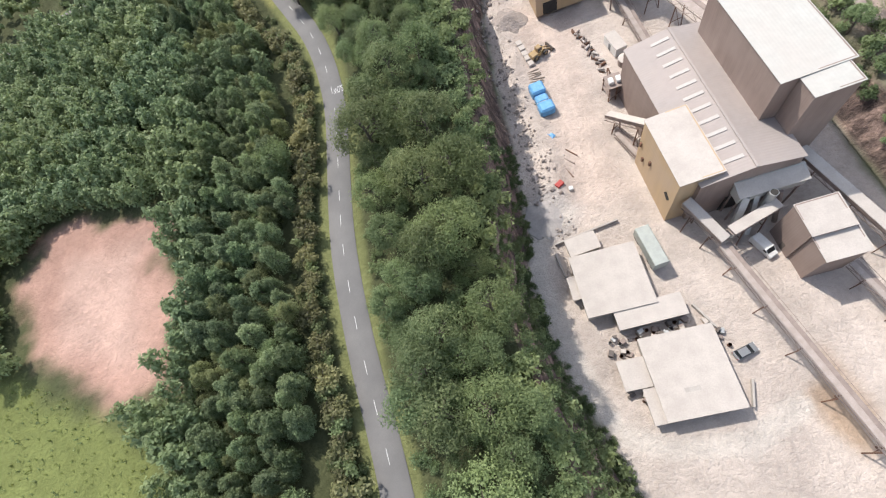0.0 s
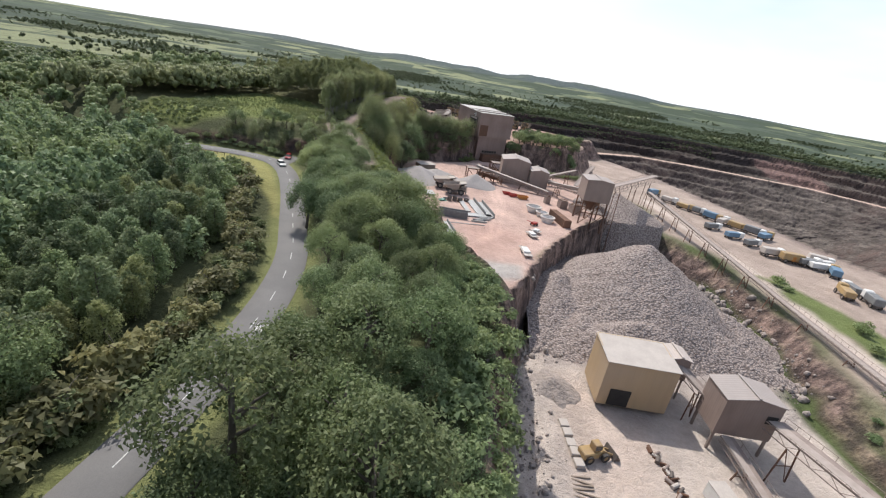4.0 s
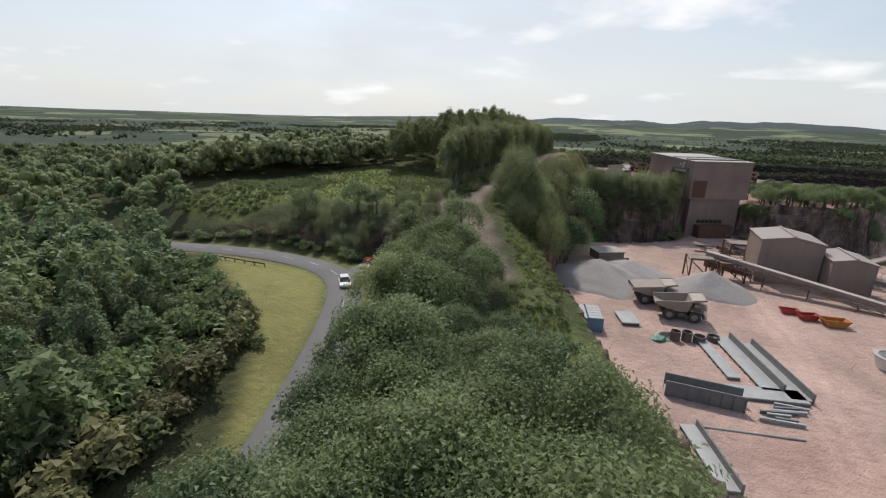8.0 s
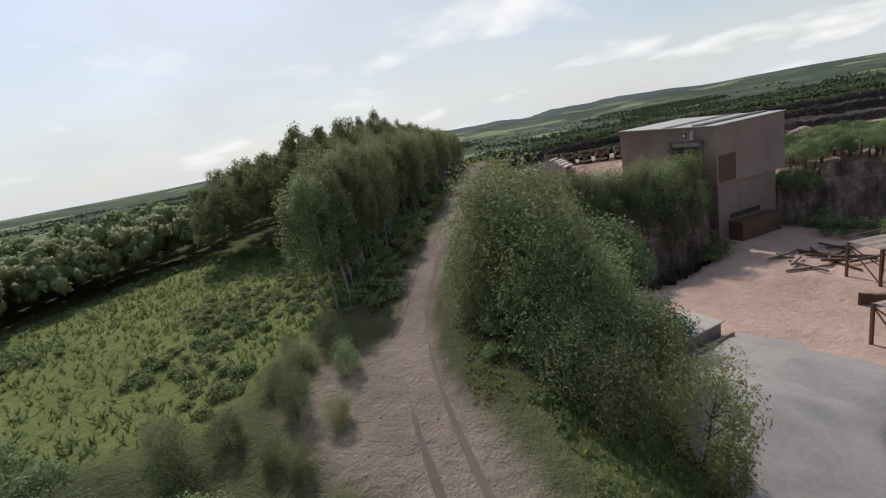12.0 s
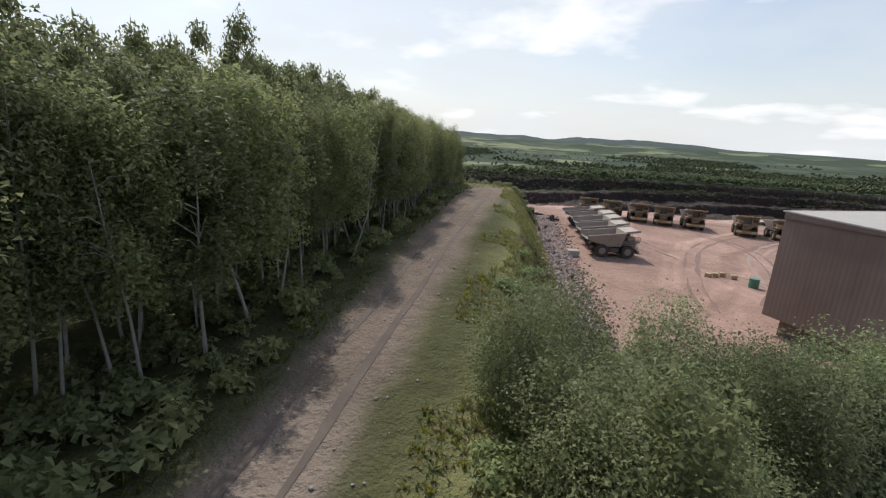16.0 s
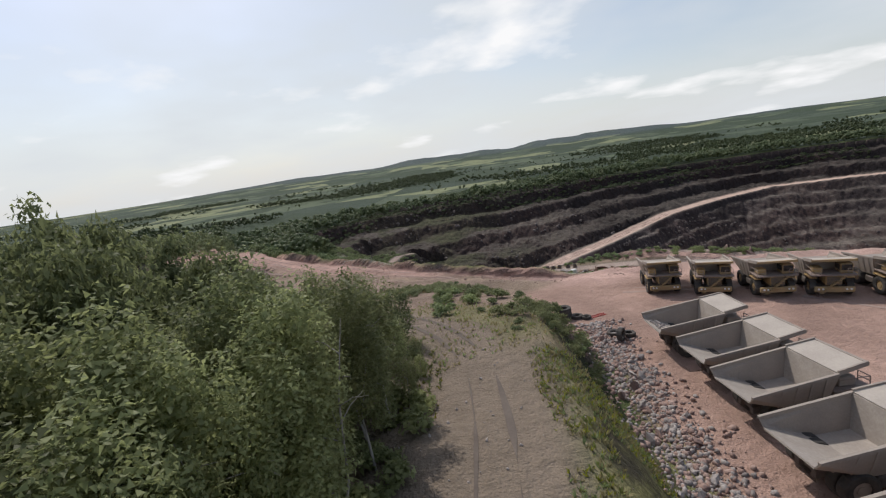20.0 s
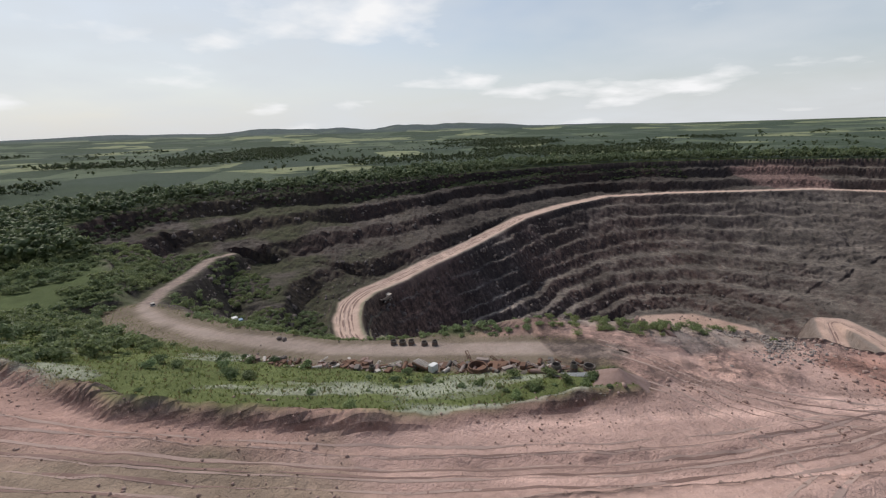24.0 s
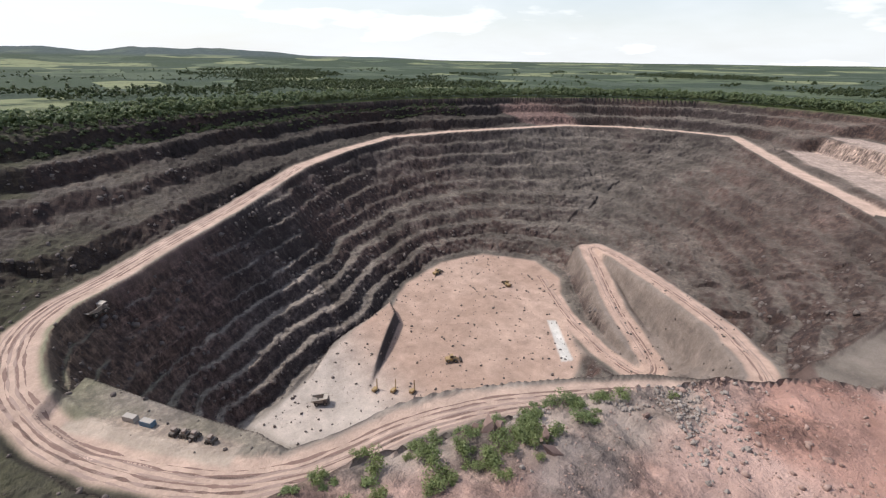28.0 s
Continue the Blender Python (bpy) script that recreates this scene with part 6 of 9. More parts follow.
M_REDP = surface("red_paint", (0.42, 0.045, 0.035), (0.30, 0.05, 0.04), 0.9, 8, 0.5)
M_CARRED = surface("red_car_paint", (0.30, 0.012, 0.015), (0.26, 0.012, 0.014), 0.4, 8, 0.25)
M_ORANGE = surface("orange_paint", (0.50, 0.19, 0.03), (0.38, 0.17, 0.05), 0.9, 8, 0.6)
M_BLUE = surface("blue_container_paint", (0.10, 0.19, 0.29), (0.13, 0.22, 0.31), 0.7, 8, 0.55)
M_TARP = surface("blue_tarpaulin", (0.10, 0.30, 0.56), (0.15, 0.37, 0.62), 1.2, 7, 0.45, 0, 0.5, 0.12)
M_GREENP = surface("green_paint", (0.07, 0.20, 0.15), (0.10, 0.24, 0.18), 0.9, 8, 0.5)
M_TEAL = surface("weathered_green_sheet", (0.40, 0.42, 0.385), (0.33, 0.345, 0.32), 0.8, 8, 0.6)
M_CONC = surface("concrete", (0.42, 0.385, 0.35), (0.35, 0.32, 0.29), 0.6, 7, 0.9)
M_WOOD = surface("weathered_timber", (0.22, 0.17, 0.13), (0.29, 0.235, 0.19), 0.9, 12, 0.85)
M_GREYCAR = surface("grey_car_paint", (0.24, 0.24, 0.245), (0.20, 0.20, 0.205), 0.5, 8, 0.3, 0.2)
# near-black colour for sheets that stand in for the shade inside openings
M_INNER_SHADE = surface("painted_interior_shade", (0.03, 0.027, 0.025), (0.045, 0.04, 0.036), 0.7, 5, 1.0)
M_LAMP, _nt, _b = mat_new("headlamp_glass")
_b.inputs["Base Color"].default_value, _b.inputs["Roughness"].default_value = (0.7, 0.7, 0.68, 1), 0.1
M_GLASS, _nt, _b = mat_new("tinted_glass")
_b.inputs["Base Color"].default_value, _b.inputs["Roughness"].default_value = (0.03, 0.035, 0.04, 1), 0.06
_b.inputs["Transmission Weight"].default_value = 0.35


def part(name, bm, mat, parent, label="", smooth_faces=False):
    """One bmesh as one mesh object under a thing or a part."""
    me = bpy.data.meshes.new(name)
    bmesh.ops.recalc_face_normals(bm, faces=bm.faces)
    bm.to_mesh(me)
    bm.free()
    me.materials.append(mat)
    if smooth_faces:
        me.polygons.foreach_set("use_smooth", np.ones(len(me.polygons), bool))
    return child(name, me, parent, label)


def add_box(bm, x0, x1, y0, y1, z0, z1, m=None, bev=0.0):
    r = bmesh.ops.create_cube(bm, size=1)
    t = Matrix.LocRotScale(((x0 + x1) / 2, (y0 + y1) / 2, (z0 + z1) / 2), None, (x1 - x0, y1 - y0, z1 - z0))
    bmesh.ops.transform(bm, matrix=(m @ t) if m else t, verts=r["verts"])
    if bev:
        es = list({e for v in r["verts"] for e in v.link_edges})
        bmesh.ops.bevel(bm, geom=es, offset=bev, segments=1, affect="EDGES")
    return bm


def box(x0, x1, y0, y1, z0, z1, m=None, bev=0.0):
    return add_box(bmesh.new(), x0, x1, y0, y1, z0, z1, m, bev)


def add_cyl(bm, p0, p1, r0, r1=None, seg=12, caps=True):
    p0, p1 = Vector(p0), Vector(p1)
    d = p1 - p0
    t = Matrix.Translation((p0 + p1) / 2) @ d.to_track_quat("Z", "Y").to_matrix().to_4x4()
    bmesh.ops.create_cone(bm, cap_ends=caps, segments=seg, radius1=r0, radius2=r0 if r1 is None else r1, depth=d.length, matrix=t)
    return bm


def add_bar(bm, p0, p1, w, h=None):
    """A straight bar of rectangular section between two points."""
    p0, p1 = Vector(p0), Vector(p1)
    d = p1 - p0
    t = Matrix.Translation((p0 + p1) / 2) @ d.to_track_quat("Z", "Y").to_matrix().to_4x4() @ Matrix.Diagonal((w, h or w, d.length, 1))
    bmesh.ops.create_cube(bm, size=1, matrix=t)
    return bm


def add_plate(bm, pts, thick):
    """A flat plate with its outline pts, thickened behind them."""
    vs = [bm.verts.new(p) for p in pts]
    n = (Vector(pts[1]) - Vector(pts[0])).cross(Vector(pts[2]) - Vector(pts[0])).normalized() * thick
    ws = [bm.verts.new(Vector(p) - n) for p in pts]
    k = len(pts)
    bm.faces.new(vs)
    bm.faces.new(ws[::-1])
    for i in range(k):
        bm.faces.new((vs[i], ws[i], ws[(i + 1) % k], vs[(i + 1) % k]))
    return bm


def plate(pts, thick):
    return add_plate(bmesh.new(), pts, thick)


def at(t, x, y, z, rz=0.0, s=1.0):
    t.matrix_basis = Matrix.LocRotScale((x, y, z), Euler((0, 0, radians(rz))), (s, s, s))
    return t


def ring_tube(bm, c, r_out, r_in, h, seg=20, top=None):
    """An open-ended pipe standing upright; top: radius factor of its upper end."""
    k = top or 1.0
    loops = []
    for r, z in ((r_out, 0), (r_out * k, h), (r_in * k, h), (r_in, 0)):
        loops.append([bm.verts.new((c[0] + r * math.cos(2 * math.pi * i / seg), c[1] + r * math.sin(2 * math.pi * i / seg), c[2] + z)) for i in range(seg)])
    for a in range(4):
        for i in range(seg):
            j = (i + 1) % seg
            bm.faces.new((loops[a][i], loops[a][j], loops[(a + 1) % 4][j], loops[(a + 1) % 4][i]))
    return bm


def tyre_mesh(r, w, seg=22):
    """A tyre lying along y, with rounded shoulders, tread blocks and an open middle."""
    bm = bmesh.new()
    prof = [(r * 0.52, -w * 0.40), (r * 0.80, -w * 0.5), (r * 0.95, -w * 0.47), (r, -w * 0.36), (r, w * 0.36), (r * 0.95, w * 0.47), (r * 0.80, w * 0.5), (r * 0.52, w * 0.40)]
    loops = []
    for k, (q, y) in enumerate(prof):
        loop = []
        for i in range(seg):
            t = 2 * math.pi * i / seg
            g = q * (0.965 if k in (3, 4) and i % 2 else 1)
            loop.append(bm.verts.new((g * math.cos(t), y, g * math.sin(t))))
        loops.append(loop)
    for a in range(len(prof)):
        for i in range(seg):
            j = (i + 1) % seg
            bm.faces.new((loops[a][i], loops[a][j], loops[(a + 1) % len(prof)][j], loops[(a + 1) % len(prof)][i]))
    return bm


def rim_mesh(r, w):
    bm = bmesh.new()
    add_cyl(bm, (0, -w * 0.3, 0), (0, w * 0.3, 0), r * 0.53, seg=18)
    add_cyl(bm, (0, -w * 0.36, 0), (0, w * 0.36, 0), r * 0.26, r * 0.26, seg=12)
    return bm


def wheel(parent, x, y, r, w, rim_mat, name="wheel"):
    t = part(name, tyre_mesh(r, w), M_TYRE, parent)
    t.location = (x, y, r)
    part("rim", rim_mesh(r, w), rim_mat, t)
    return t


# ---- haul trucks ----
def haul_truck(label, paint, group, cover=False, load=False, name="haul_truck"):
    """A rigid quarry dump truck, its front towards +x."""
    T = thing(name, label, "dump truck", group)
    bm = bmesh.new()
    for s in (-1, 1):
        add_box(bm, -4.2, 4.4, s * 0.75 - 0.2, s * 0.75 + 0.2, 1.35, 1.95)
    for x in (-3.6, -1.6, 0.6, 2.6):
        add_box(bm, x - 0.25, x + 0.25, -0.75, 0.75, 1.4, 1.85)
    part("chassis", bm, M_DARKST, T)
    for x in (-2.35, 2.75):
        part("axle", add_cyl(bmesh.new(), (x, -2.0, 1.3), (x, 2.0, 1.3), 0.35), M_DARKST, T)
    for s in (-1, 1):
        wheel(T, 2.75, s * 2.15, 1.32, 0.85, paint)
        wheel(T, -2.35, s * 2.25, 1.32, 0.8, paint)
        wheel(T, -2.35, s * 1.35, 1.32, 0.8, paint)
    # body: sloping floor, flared sides, headboard and canopy over the cab
    L, F, H = -5.5, 1.3, 5.1
    bed = part("dump_body", plate([(L, -2.3, 3.55), (-1.6, -2.25, 2.3), (-1.6, 2.25, 2.3), (L, 2.3, 3.55)], 0.14), M_BEDIN, T, "open steel body worn by stone")
    part("body_floor", plate([(-1.6, -2.25, 2.3), (F, -2.2, 2.45), (F, 2.2, 2.45), (-1.6, 2.25, 2.3)], 0.14), M_BEDIN, bed)
    for s in (-1, 1):
        pts = [(L, s * 2.3, 3.5), (-1.6, s * 2.25, 2.25), (F, s * 2.2, 2.4), (F + 0.55, s * 2.75, H), (L - 0.1, s * 2.75, 4.15)]
        part("side_plate", plate(pts if s > 0 else pts[::-1], 0.12), M_TAN, bed)
        bm = bmesh.new()
        add_bar(bm, (L - 0.1, s * 2.78, 4.15), (F + 0.55, s * 2.78, H), 0.24, 0.24)
        part("top_rail", bm, M_TAN, bed)
        for k in range(5):
            x = L + 1.2 + k * 1.25
            bm = bmesh.new()
            zt = 4.1 + (x - L) / (F + 0.55 - L) * (H - 4.15)
            zb = max(2.35, 3.45 - (x - L) * 0.31)
            add_bar(bm, (x, s * 2.36, zb), (x + 0.08, s * 2.82, zt), 0.2, 0.16)
            part("side_rib", bm, M_TAN, bed)
    part("headboard", plate([(F, -2.2, 2.4), (F, 2.2, 2.4), (F + 0.55, 2.75, H), (F + 0.55, -2.75, H)], 0.14), M_BEDIN, bed)
    part("canopy", plate([(F + 0.5, -2.75, H), (F + 0.5, 2.75, H), (4.5, 2.55, H + 0.42), (4.5, -2.55, H + 0.42)], 0.16), M_CANOPY, bed, "dust-caked canopy over the cab")
    part("canopy_edge", add_bar(bmesh.new(), (4.5, -2.6, H + 0.46), (4.5, 2.6, H + 0.46), 0.26, 0.3), paint, bed)
    for s in (-1, 1):
        part("canopy_side", add_bar(bmesh.new(), (F + 0.5, s * 2.75, H + 0.12), (4.5, s * 2.58, H + 0.52), 0.16, 0.42), M_TAN, bed)
    if cover:
        bm = plate([(L + 0.2, -2.72, 4.35), (F + 0.4, -2.72, H + 0.08), (F + 0.4, 2.72, H + 0.08), (L + 0.2, 2.72, 4.35)], 0.3)
        part("load", bm, M_TAN, bed, "level heaped load of pale fines")
    if load:
        r = np.random.default_rng(11)
        bm = bmesh.new()
        for i in range(46):
            c = Vector((L + 0.4 + r.uniform(0, 1.7), r.uniform(-2.0, 2.0), 0))
            c.z = 3.62 - (c.x - L) * 0.32
            s = r.uniform(0.12, 0.3)
            bmesh.ops.create_icosphere(bm, subdivisions=1, radius=s, matrix=Matrix.Translation(c) @ Euler(r.uniform(0, 6, 3)).to_matrix().to_4x4() @ Matrix.Diagonal((1, r.uniform(0.5, 1), 0.6, 1)))
        part("stone_load", bm, M_STONE, bed, "scatter of grey broken stone")
    # front end
    part("hood", box(2.0, 4.7, -0.95, 0.95, 1.9, 3.35, bev=0.12), paint, T)
    bm = bmesh.new()
    for k in range(7):
        add_box(bm, 4.7, 4.78, -0.85, 0.85, 2.0 + k * 0.18, 2.1 + k * 0.18)
    part("grille", bm, M_DARKST, T)
    part("deck", box(1.7, 4.85, -2.65, 2.65, 3.35, 3.5), M_STEEL, T)
    part("bumper", box(4.55, 5.05, -2.3, 2.3, 0.95, 1.75, bev=0.1), paint, T)
    cab = part("cab", box(2.2, 4.1, 0.85, 2.35, 3.5, 4.95, bev=0.1), paint, T)
    part("windscreen", box(4.11, 4.15, 0.98, 2.22, 3.95, 4.8), M_GLASS, cab)
    for y0, y1 in ((0.80, 0.845), (2.355, 2.40)):
        part("side_window", box(2.4, 3.9, y0, y1, 4.0, 4.8), M_GLASS, cab)
    part("filter_box", box(2.4, 3.9, -2.2, -1.1, 3.5, 4.35, bev=0.08), paint, T)
    for s in (-1, 1):
        part("fuel_tank" if s > 0 else "oil_tank", box(-0.9, 1.1, s * 1.75 - 0.5, s * 1.75 + 0.5, 0.95, 2.0, bev=0.18), M_DARKST, T)
        for y in (1.35, 1.85):
            part("headlight", add_cyl(bmesh.new(), (5.05, s * y, 1.45), (5.1, s * y, 1.45), 0.15), M_LAMP, T)
        part("mudguard", box(1.6, 3.9, s * 2.2 - 0.45, s * 2.2 + 0.45, 2.75, 2.87), paint, T)
        bm = bmesh.new()
        for a, b in (((4.75, s * 1.5, 3.5), (4.75, s * 1.5, 4.4)), ((4.75, s * 2.6, 3.5), (4.75, s * 2.6, 4.4)), ((4.75, s * 1.5, 4.4), (4.75, s * 2.6, 4.4)), ((4.75, s * 1.5, 3.95), (4.75, s * 2.6, 3.95)), ((4.75, s * 2.6, 4.4), (2.2, s * 2.6, 4.4))):
            add_bar(bm, a, b, 0.06)
        part("handrail", bm, M_STEEL, T)
    bm = bmesh.new()
    for k in range(9):
        t = k / 8
        add_box(bm, 5.02, 5.4, -1.5 + 2.6 * t - 0.25, -1.5 + 2.6 * t + 0.25, 0.9 + 2.45 * t, 0.95 + 2.45 * t)
    add_bar(bm, (5.05, -1.7, 0.85), (5.05, 1.2, 3.45), 0.07)
    add_bar(bm, (5.38, -1.7, 0.85), (5.38, 1.2, 3.45), 0.07)
    part("stairway", bm, paint, T)
    return T


TRUCK_G, YARD_Z = "haul trucks parked in the upper truck yard", 18.2
tt = haul_truck("dusty tan dump truck with an empty open body", M_TAN, TRUCK_G)
for i, (x, y, rz) in enumerate(((-21.6, 331.5, 8), (-21.6, 340.2, 6), (-21.2, 348.4, 7), (-21.3, 355.6, 5))):
    m = Matrix.LocRotScale((x, y, YARD_Z), Euler((0, 0, radians(rz))), None)
    if i == 0:
        tt.matrix_basis = m
    else:
        copy_thing(tt, m)
tl = at(haul_truck("dusty tan dump truck with loose stone in its body", M_TAN, TRUCK_G, load=True), -22.3, 363.6, YARD_Z, 3)
ty = haul_truck("yellow dump truck facing out of the parking row", M_YELL, TRUCK_G)
for i, (x, y) in enumerate(((-17.5, 388), (-10.6, 384.5), (-3.8, 381.5), (3.0, 379), (10.2, 376.5), (22, 371.5), (29.5, 368.5), (37, 365.5))):
    m = Matrix.LocRotScale((x, y, YARD_Z), Euler((0, 0, radians(-90 - 8 * (i % 2) - 10))), None)
    if i == 0:
        ty.matrix_basis = m
    else:
        copy_thing(ty, m)
at(haul_truck("dusty tan dump truck heaped with pale fines in the lower yard", M_TAN, "haul trucks in the lower yard", cover=True), -9.6, 205.6, 8.0, 12, 0.82)
at(haul_truck("dusty tan dump truck with an empty body in the lower yard", M_TAN, "haul trucks in the lower yard"), -5.2, 199.4, 8.0, 4, 0.82)


# ---- cars ----
def car(name, label, paint, L=4.3, W=1.78, H=1.5, van=False):
    T = thing(name, label, "van" if van else "car")
    if van:
        prof = [(-L / 2, 0.35), (-L / 2, H * 0.95), (-L / 2 + 0.2, H), (L / 2 - 1.7, H), (L / 2 - 0.9, H * 0.62), (L / 2 - 0.1, H * 0.5), (L / 2, 0.35)]
    else:
        prof = [(-L / 2, 0.35), (-L / 2 + 0.05, 0.85), (-L / 2 + 0.35, 0.95), (L / 2 - 1.2, 0.95), (L / 2 - 0.15, 0.78), (L / 2, 0.4)]
    bm = bmesh.new()
    a = [bm.verts.new((x, -W / 2, z)) for x, z in prof]
    b = [bm.verts.new((x, W / 2, z)) for x, z in prof]
    bm.faces.new(a)
    bm.faces.new(b[::-1])
    for i in range(len(prof)):
        j = (i + 1) % len(prof)
        bm.faces.new((a[i], b[i], b[j], a[j]))
    bmesh.ops.bevel(bm, geom=list(bm.edges), offset=0.07, segments=2, affect="EDGES")
    body = part("body", bm, paint, T)
    if not van:
        lo, hi = 0.93, H
        base = [(-L / 2 + 0.35, W / 2 - 0.06), (L / 2 - 1.05, W / 2 - 0.06)]
        top = [(-L / 2 + 0.75, W / 2 - 0.24), (L / 2 - 1.95, W / 2 - 0.24)]
        bm = bmesh.new()
        v = [bm.verts.new((x, s * y, z)) for (pts, z) in ((base, lo), (top, hi - 0.05)) for x, y in pts for s in (-1, 1)]
        for f in ((0, 1, 3, 2), (4, 6, 7, 5), (0, 4, 5, 1), (2, 3, 7, 6), (0, 2, 6, 4), (1, 5, 7, 3)):
            bm.faces.new([v[i] for i in f])
        part("glasshouse", bm, M_GLASS, body, "dark tinted glass")
        part("roof", box(top[0][0] - 0.03, top[1][0] + 0.03, -top[0][1] - 0.02, top[0][1] + 0.02, hi - 0.05, hi + 0.02, bev=0.03), paint, body)
    else:
        part("windscreen", plate([(L / 2 - 1.66, -W / 2 + 0.12, H - 0.02), (L / 2 - 0.93, -W / 2 + 0.1, H * 0.65), (L / 2 - 0.93, W / 2 - 0.1, H * 0.65), (L / 2 - 1.66, W / 2 - 0.12, H - 0.02)][::-1], -0.03), M_GLASS, body)
        for s in (-1, 1):
            part("side_window", box(L / 2 - 2.1, L / 2 - 1.35, s * W / 2 - 0.015, s * W / 2 + 0.015, H * 0.6, H * 0.86), M_GLASS, body)
    for x in (-L / 2 + 0.8, L / 2 - 0.85):
        for s in (-1, 1):
            wheel(T, x, s * (W / 2 - 0.1), 0.33, 0.22, M_GALV)
    for s in (-1, 1):
        part("headlight", box(L / 2 - 0.1, L / 2 + 0.01, s * W * 0.36 - 0.16, s * W * 0.36 + 0.16, 0.58, 0.72), M_LAMP, body)
        part("tail_light", box(-L / 2 - 0.01, -L / 2 + 0.05, s * W * 0.4 - 0.1, s * W * 0.4 + 0.1, 0.62, 0.85), M_REDP, body)
    return T


at(car("white_car", "white family car on the road at the junction", M_WHITE), -58.6, 168.6, 15.58, 128 - 180)
at(car("red_car", "red car waiting at the junction by the hedge", M_CARRED), -60.2, 178.2, 15.66, -78)
at(car("panel_van", "white panel van parked beside the brown plant hut", M_WHITE, 5.4, 1.95, 2.2, True), 50.0, 25.4, -5.6, -72)
at(car("grey_estate_car", "dusty grey estate car parked by the low workshop", M_GREYCAR, 4.5, 1.8, 1.5), 37.6, 7.0, -5.6, 12)


# ---- buildings ----
def clad_block(T, x0, x1, y0, y1, z0, z1, wall, roof, rise=0.6, ridge="y", slope=0, over=0.25, skylights=0, lights_mat=None):
    """Four walls with a low gable (slope=0) or a lean-to roof (slope=1 or -1, rising to +x or -x; 2 or -2 along y)."""
    th = 0.25
    part("wall", box(x0, x1, y0, y0 + th, z0, z1), wall, T)
    part("wall", box(x0, x1, y1 - th, y1, z0, z1), wall, T)
    part("wall", box(x0, x0 + th, y0 + th, y1 - th, z0, z1), wall, T)
    part("wall", box(x1 - th, x1, y0 + th, y1 - th, z0, z1), wall, T)
    X0, X1, Y0, Y1 = x0 - over, x1 + over, y0 - over, y1 + over
    if slope == 0 and ridge == "y":
        xm = (x0 + x1) / 2
        r1 = part("roof", plate([(X0, Y0, z1), (xm, Y0, z1 + rise), (xm, Y1, z1 + rise), (X0, Y1, z1)][::-1], -0.14), roof, T)
        part("roof", plate([(xm, Y0, z1 + rise), (X1, Y0, z1), (X1, Y1, z1), (xm, Y1, z1 + rise)][::-1], -0.14), roof, T)
        part("ridge_cap", add_bar(bmesh.new(), (xm, Y0, z1 + rise + 0.16), (xm, Y1, z1 + rise + 0.16), 0.5, 0.1), roof, T)
        for y in (y0, y1):
            part("gable", plate([(x0, y, z1), (x1, y, z1), (xm, y, z1 + rise)], 0.2), wall, T)
        for k in range(skylights):
            y = y0 + (k + 0.8) * (y1 - y0) / (skylights + 0.6)
            a, b = 0.5, 0.9
            p = lambda t: (x0 + (xm - x0) * t, z1 + rise * t + 0.165)
            (xa, za), (xb, zb) = p(a), p(b)
            part("skylight", plate([(xa, y, za), (xb, y, zb), (xb, y + 0.75, zb), (xa, y + 0.75, za)][::-1], -0.05), lights_mat or M_SKYL, r1, "pale translucent roof strip")
    else:
        za = z1 + (rise if slope in (-1, 1) and slope < 0 else 0)
        if abs(slope) == 1 or slope == 0:
            zl, zr = (z1, z1 + rise) if slope >= 0 else (z1 + rise, z1)
            pts = [(X0, Y0, zl), (X1, Y0, zr), (X1, Y1, zr), (X0, Y1, zl)]
            for y in (y0, y1):
                part("wall_head", plate([(x0, y, z1 - 0.01), (x1, y, z1 - 0.01), (x1, y, zr), (x0, y, zl)], 0.2), wall, T)
            (xe, ze) = (x1, zr) if zr > zl else (x0, zl)
            part("wall_head", box(xe - 0.12, xe + 0.12, y0, y1, z1, ze), wall, T)
        else:
            zl, zr = (z1, z1 + rise) if slope > 0 else (z1 + rise, z1)
            pts = [(X0, Y0, zl), (X1, Y0, zl), (X1, Y1, zr), (X0, Y1, zr)]
            for x in (x0, x1):
                part("wall_head", plate([(x, y0, z1 - 0.01), (x, y1, z1 - 0.01), (x, y1, zr), (x, y0, zl)], 0.2), wall, T)
            (ye, ze) = (y1, zr) if zr > zl else (y0, zl)
            part("wall_head", box(x0, x1, ye - 0.12, ye + 0.12, z1, ze), wall, T)
        part("roof", plate(pts[::-1], -0.14), roof, T)


G = -5.6
T = thing("long_shed", "long brown clad plant shed with a dusty grey roof and skylights", "building")
clad_block(T, 39, 57.8, 36.2, 74, G, 8.6, M_BROWN, M_ROOF, 1.9, "y", skylights=11)
part("gutter", box(38.7, 38.95, 36, 74.2, 8.4, 8.6), M_STEEL, T)
# doorway shade as a dark sheet on the closed wall
part("door", box(46, 50, 36.0, 36.25, G, 0), M_INNER_SHADE, T, "near-black sheet painted as the shade inside an open doorway")
T = thing("tall_plant_house", "tall brown clad screening house with a pale roof", "building")
clad_block(T, 53.8, 65.6, 45.8, 71.5, G, 19.6, M_BROWN, M_PALE, 0.7, slope=1)
clad_block(T, 57.0, 64.4, 41.2, 45.75, G, 19.5, M_BROWN, M_PALE, 0.6, slope=1)
T = thing("ochre_hopper_house", "ochre clad hopper house with a cream roof and torn wall sheet", "building")
clad_block(T, 35.2, 43.2, 37.2, 53.6, G, 9.8, M_OCHRE, M_CREAM, 0.7, slope=1)
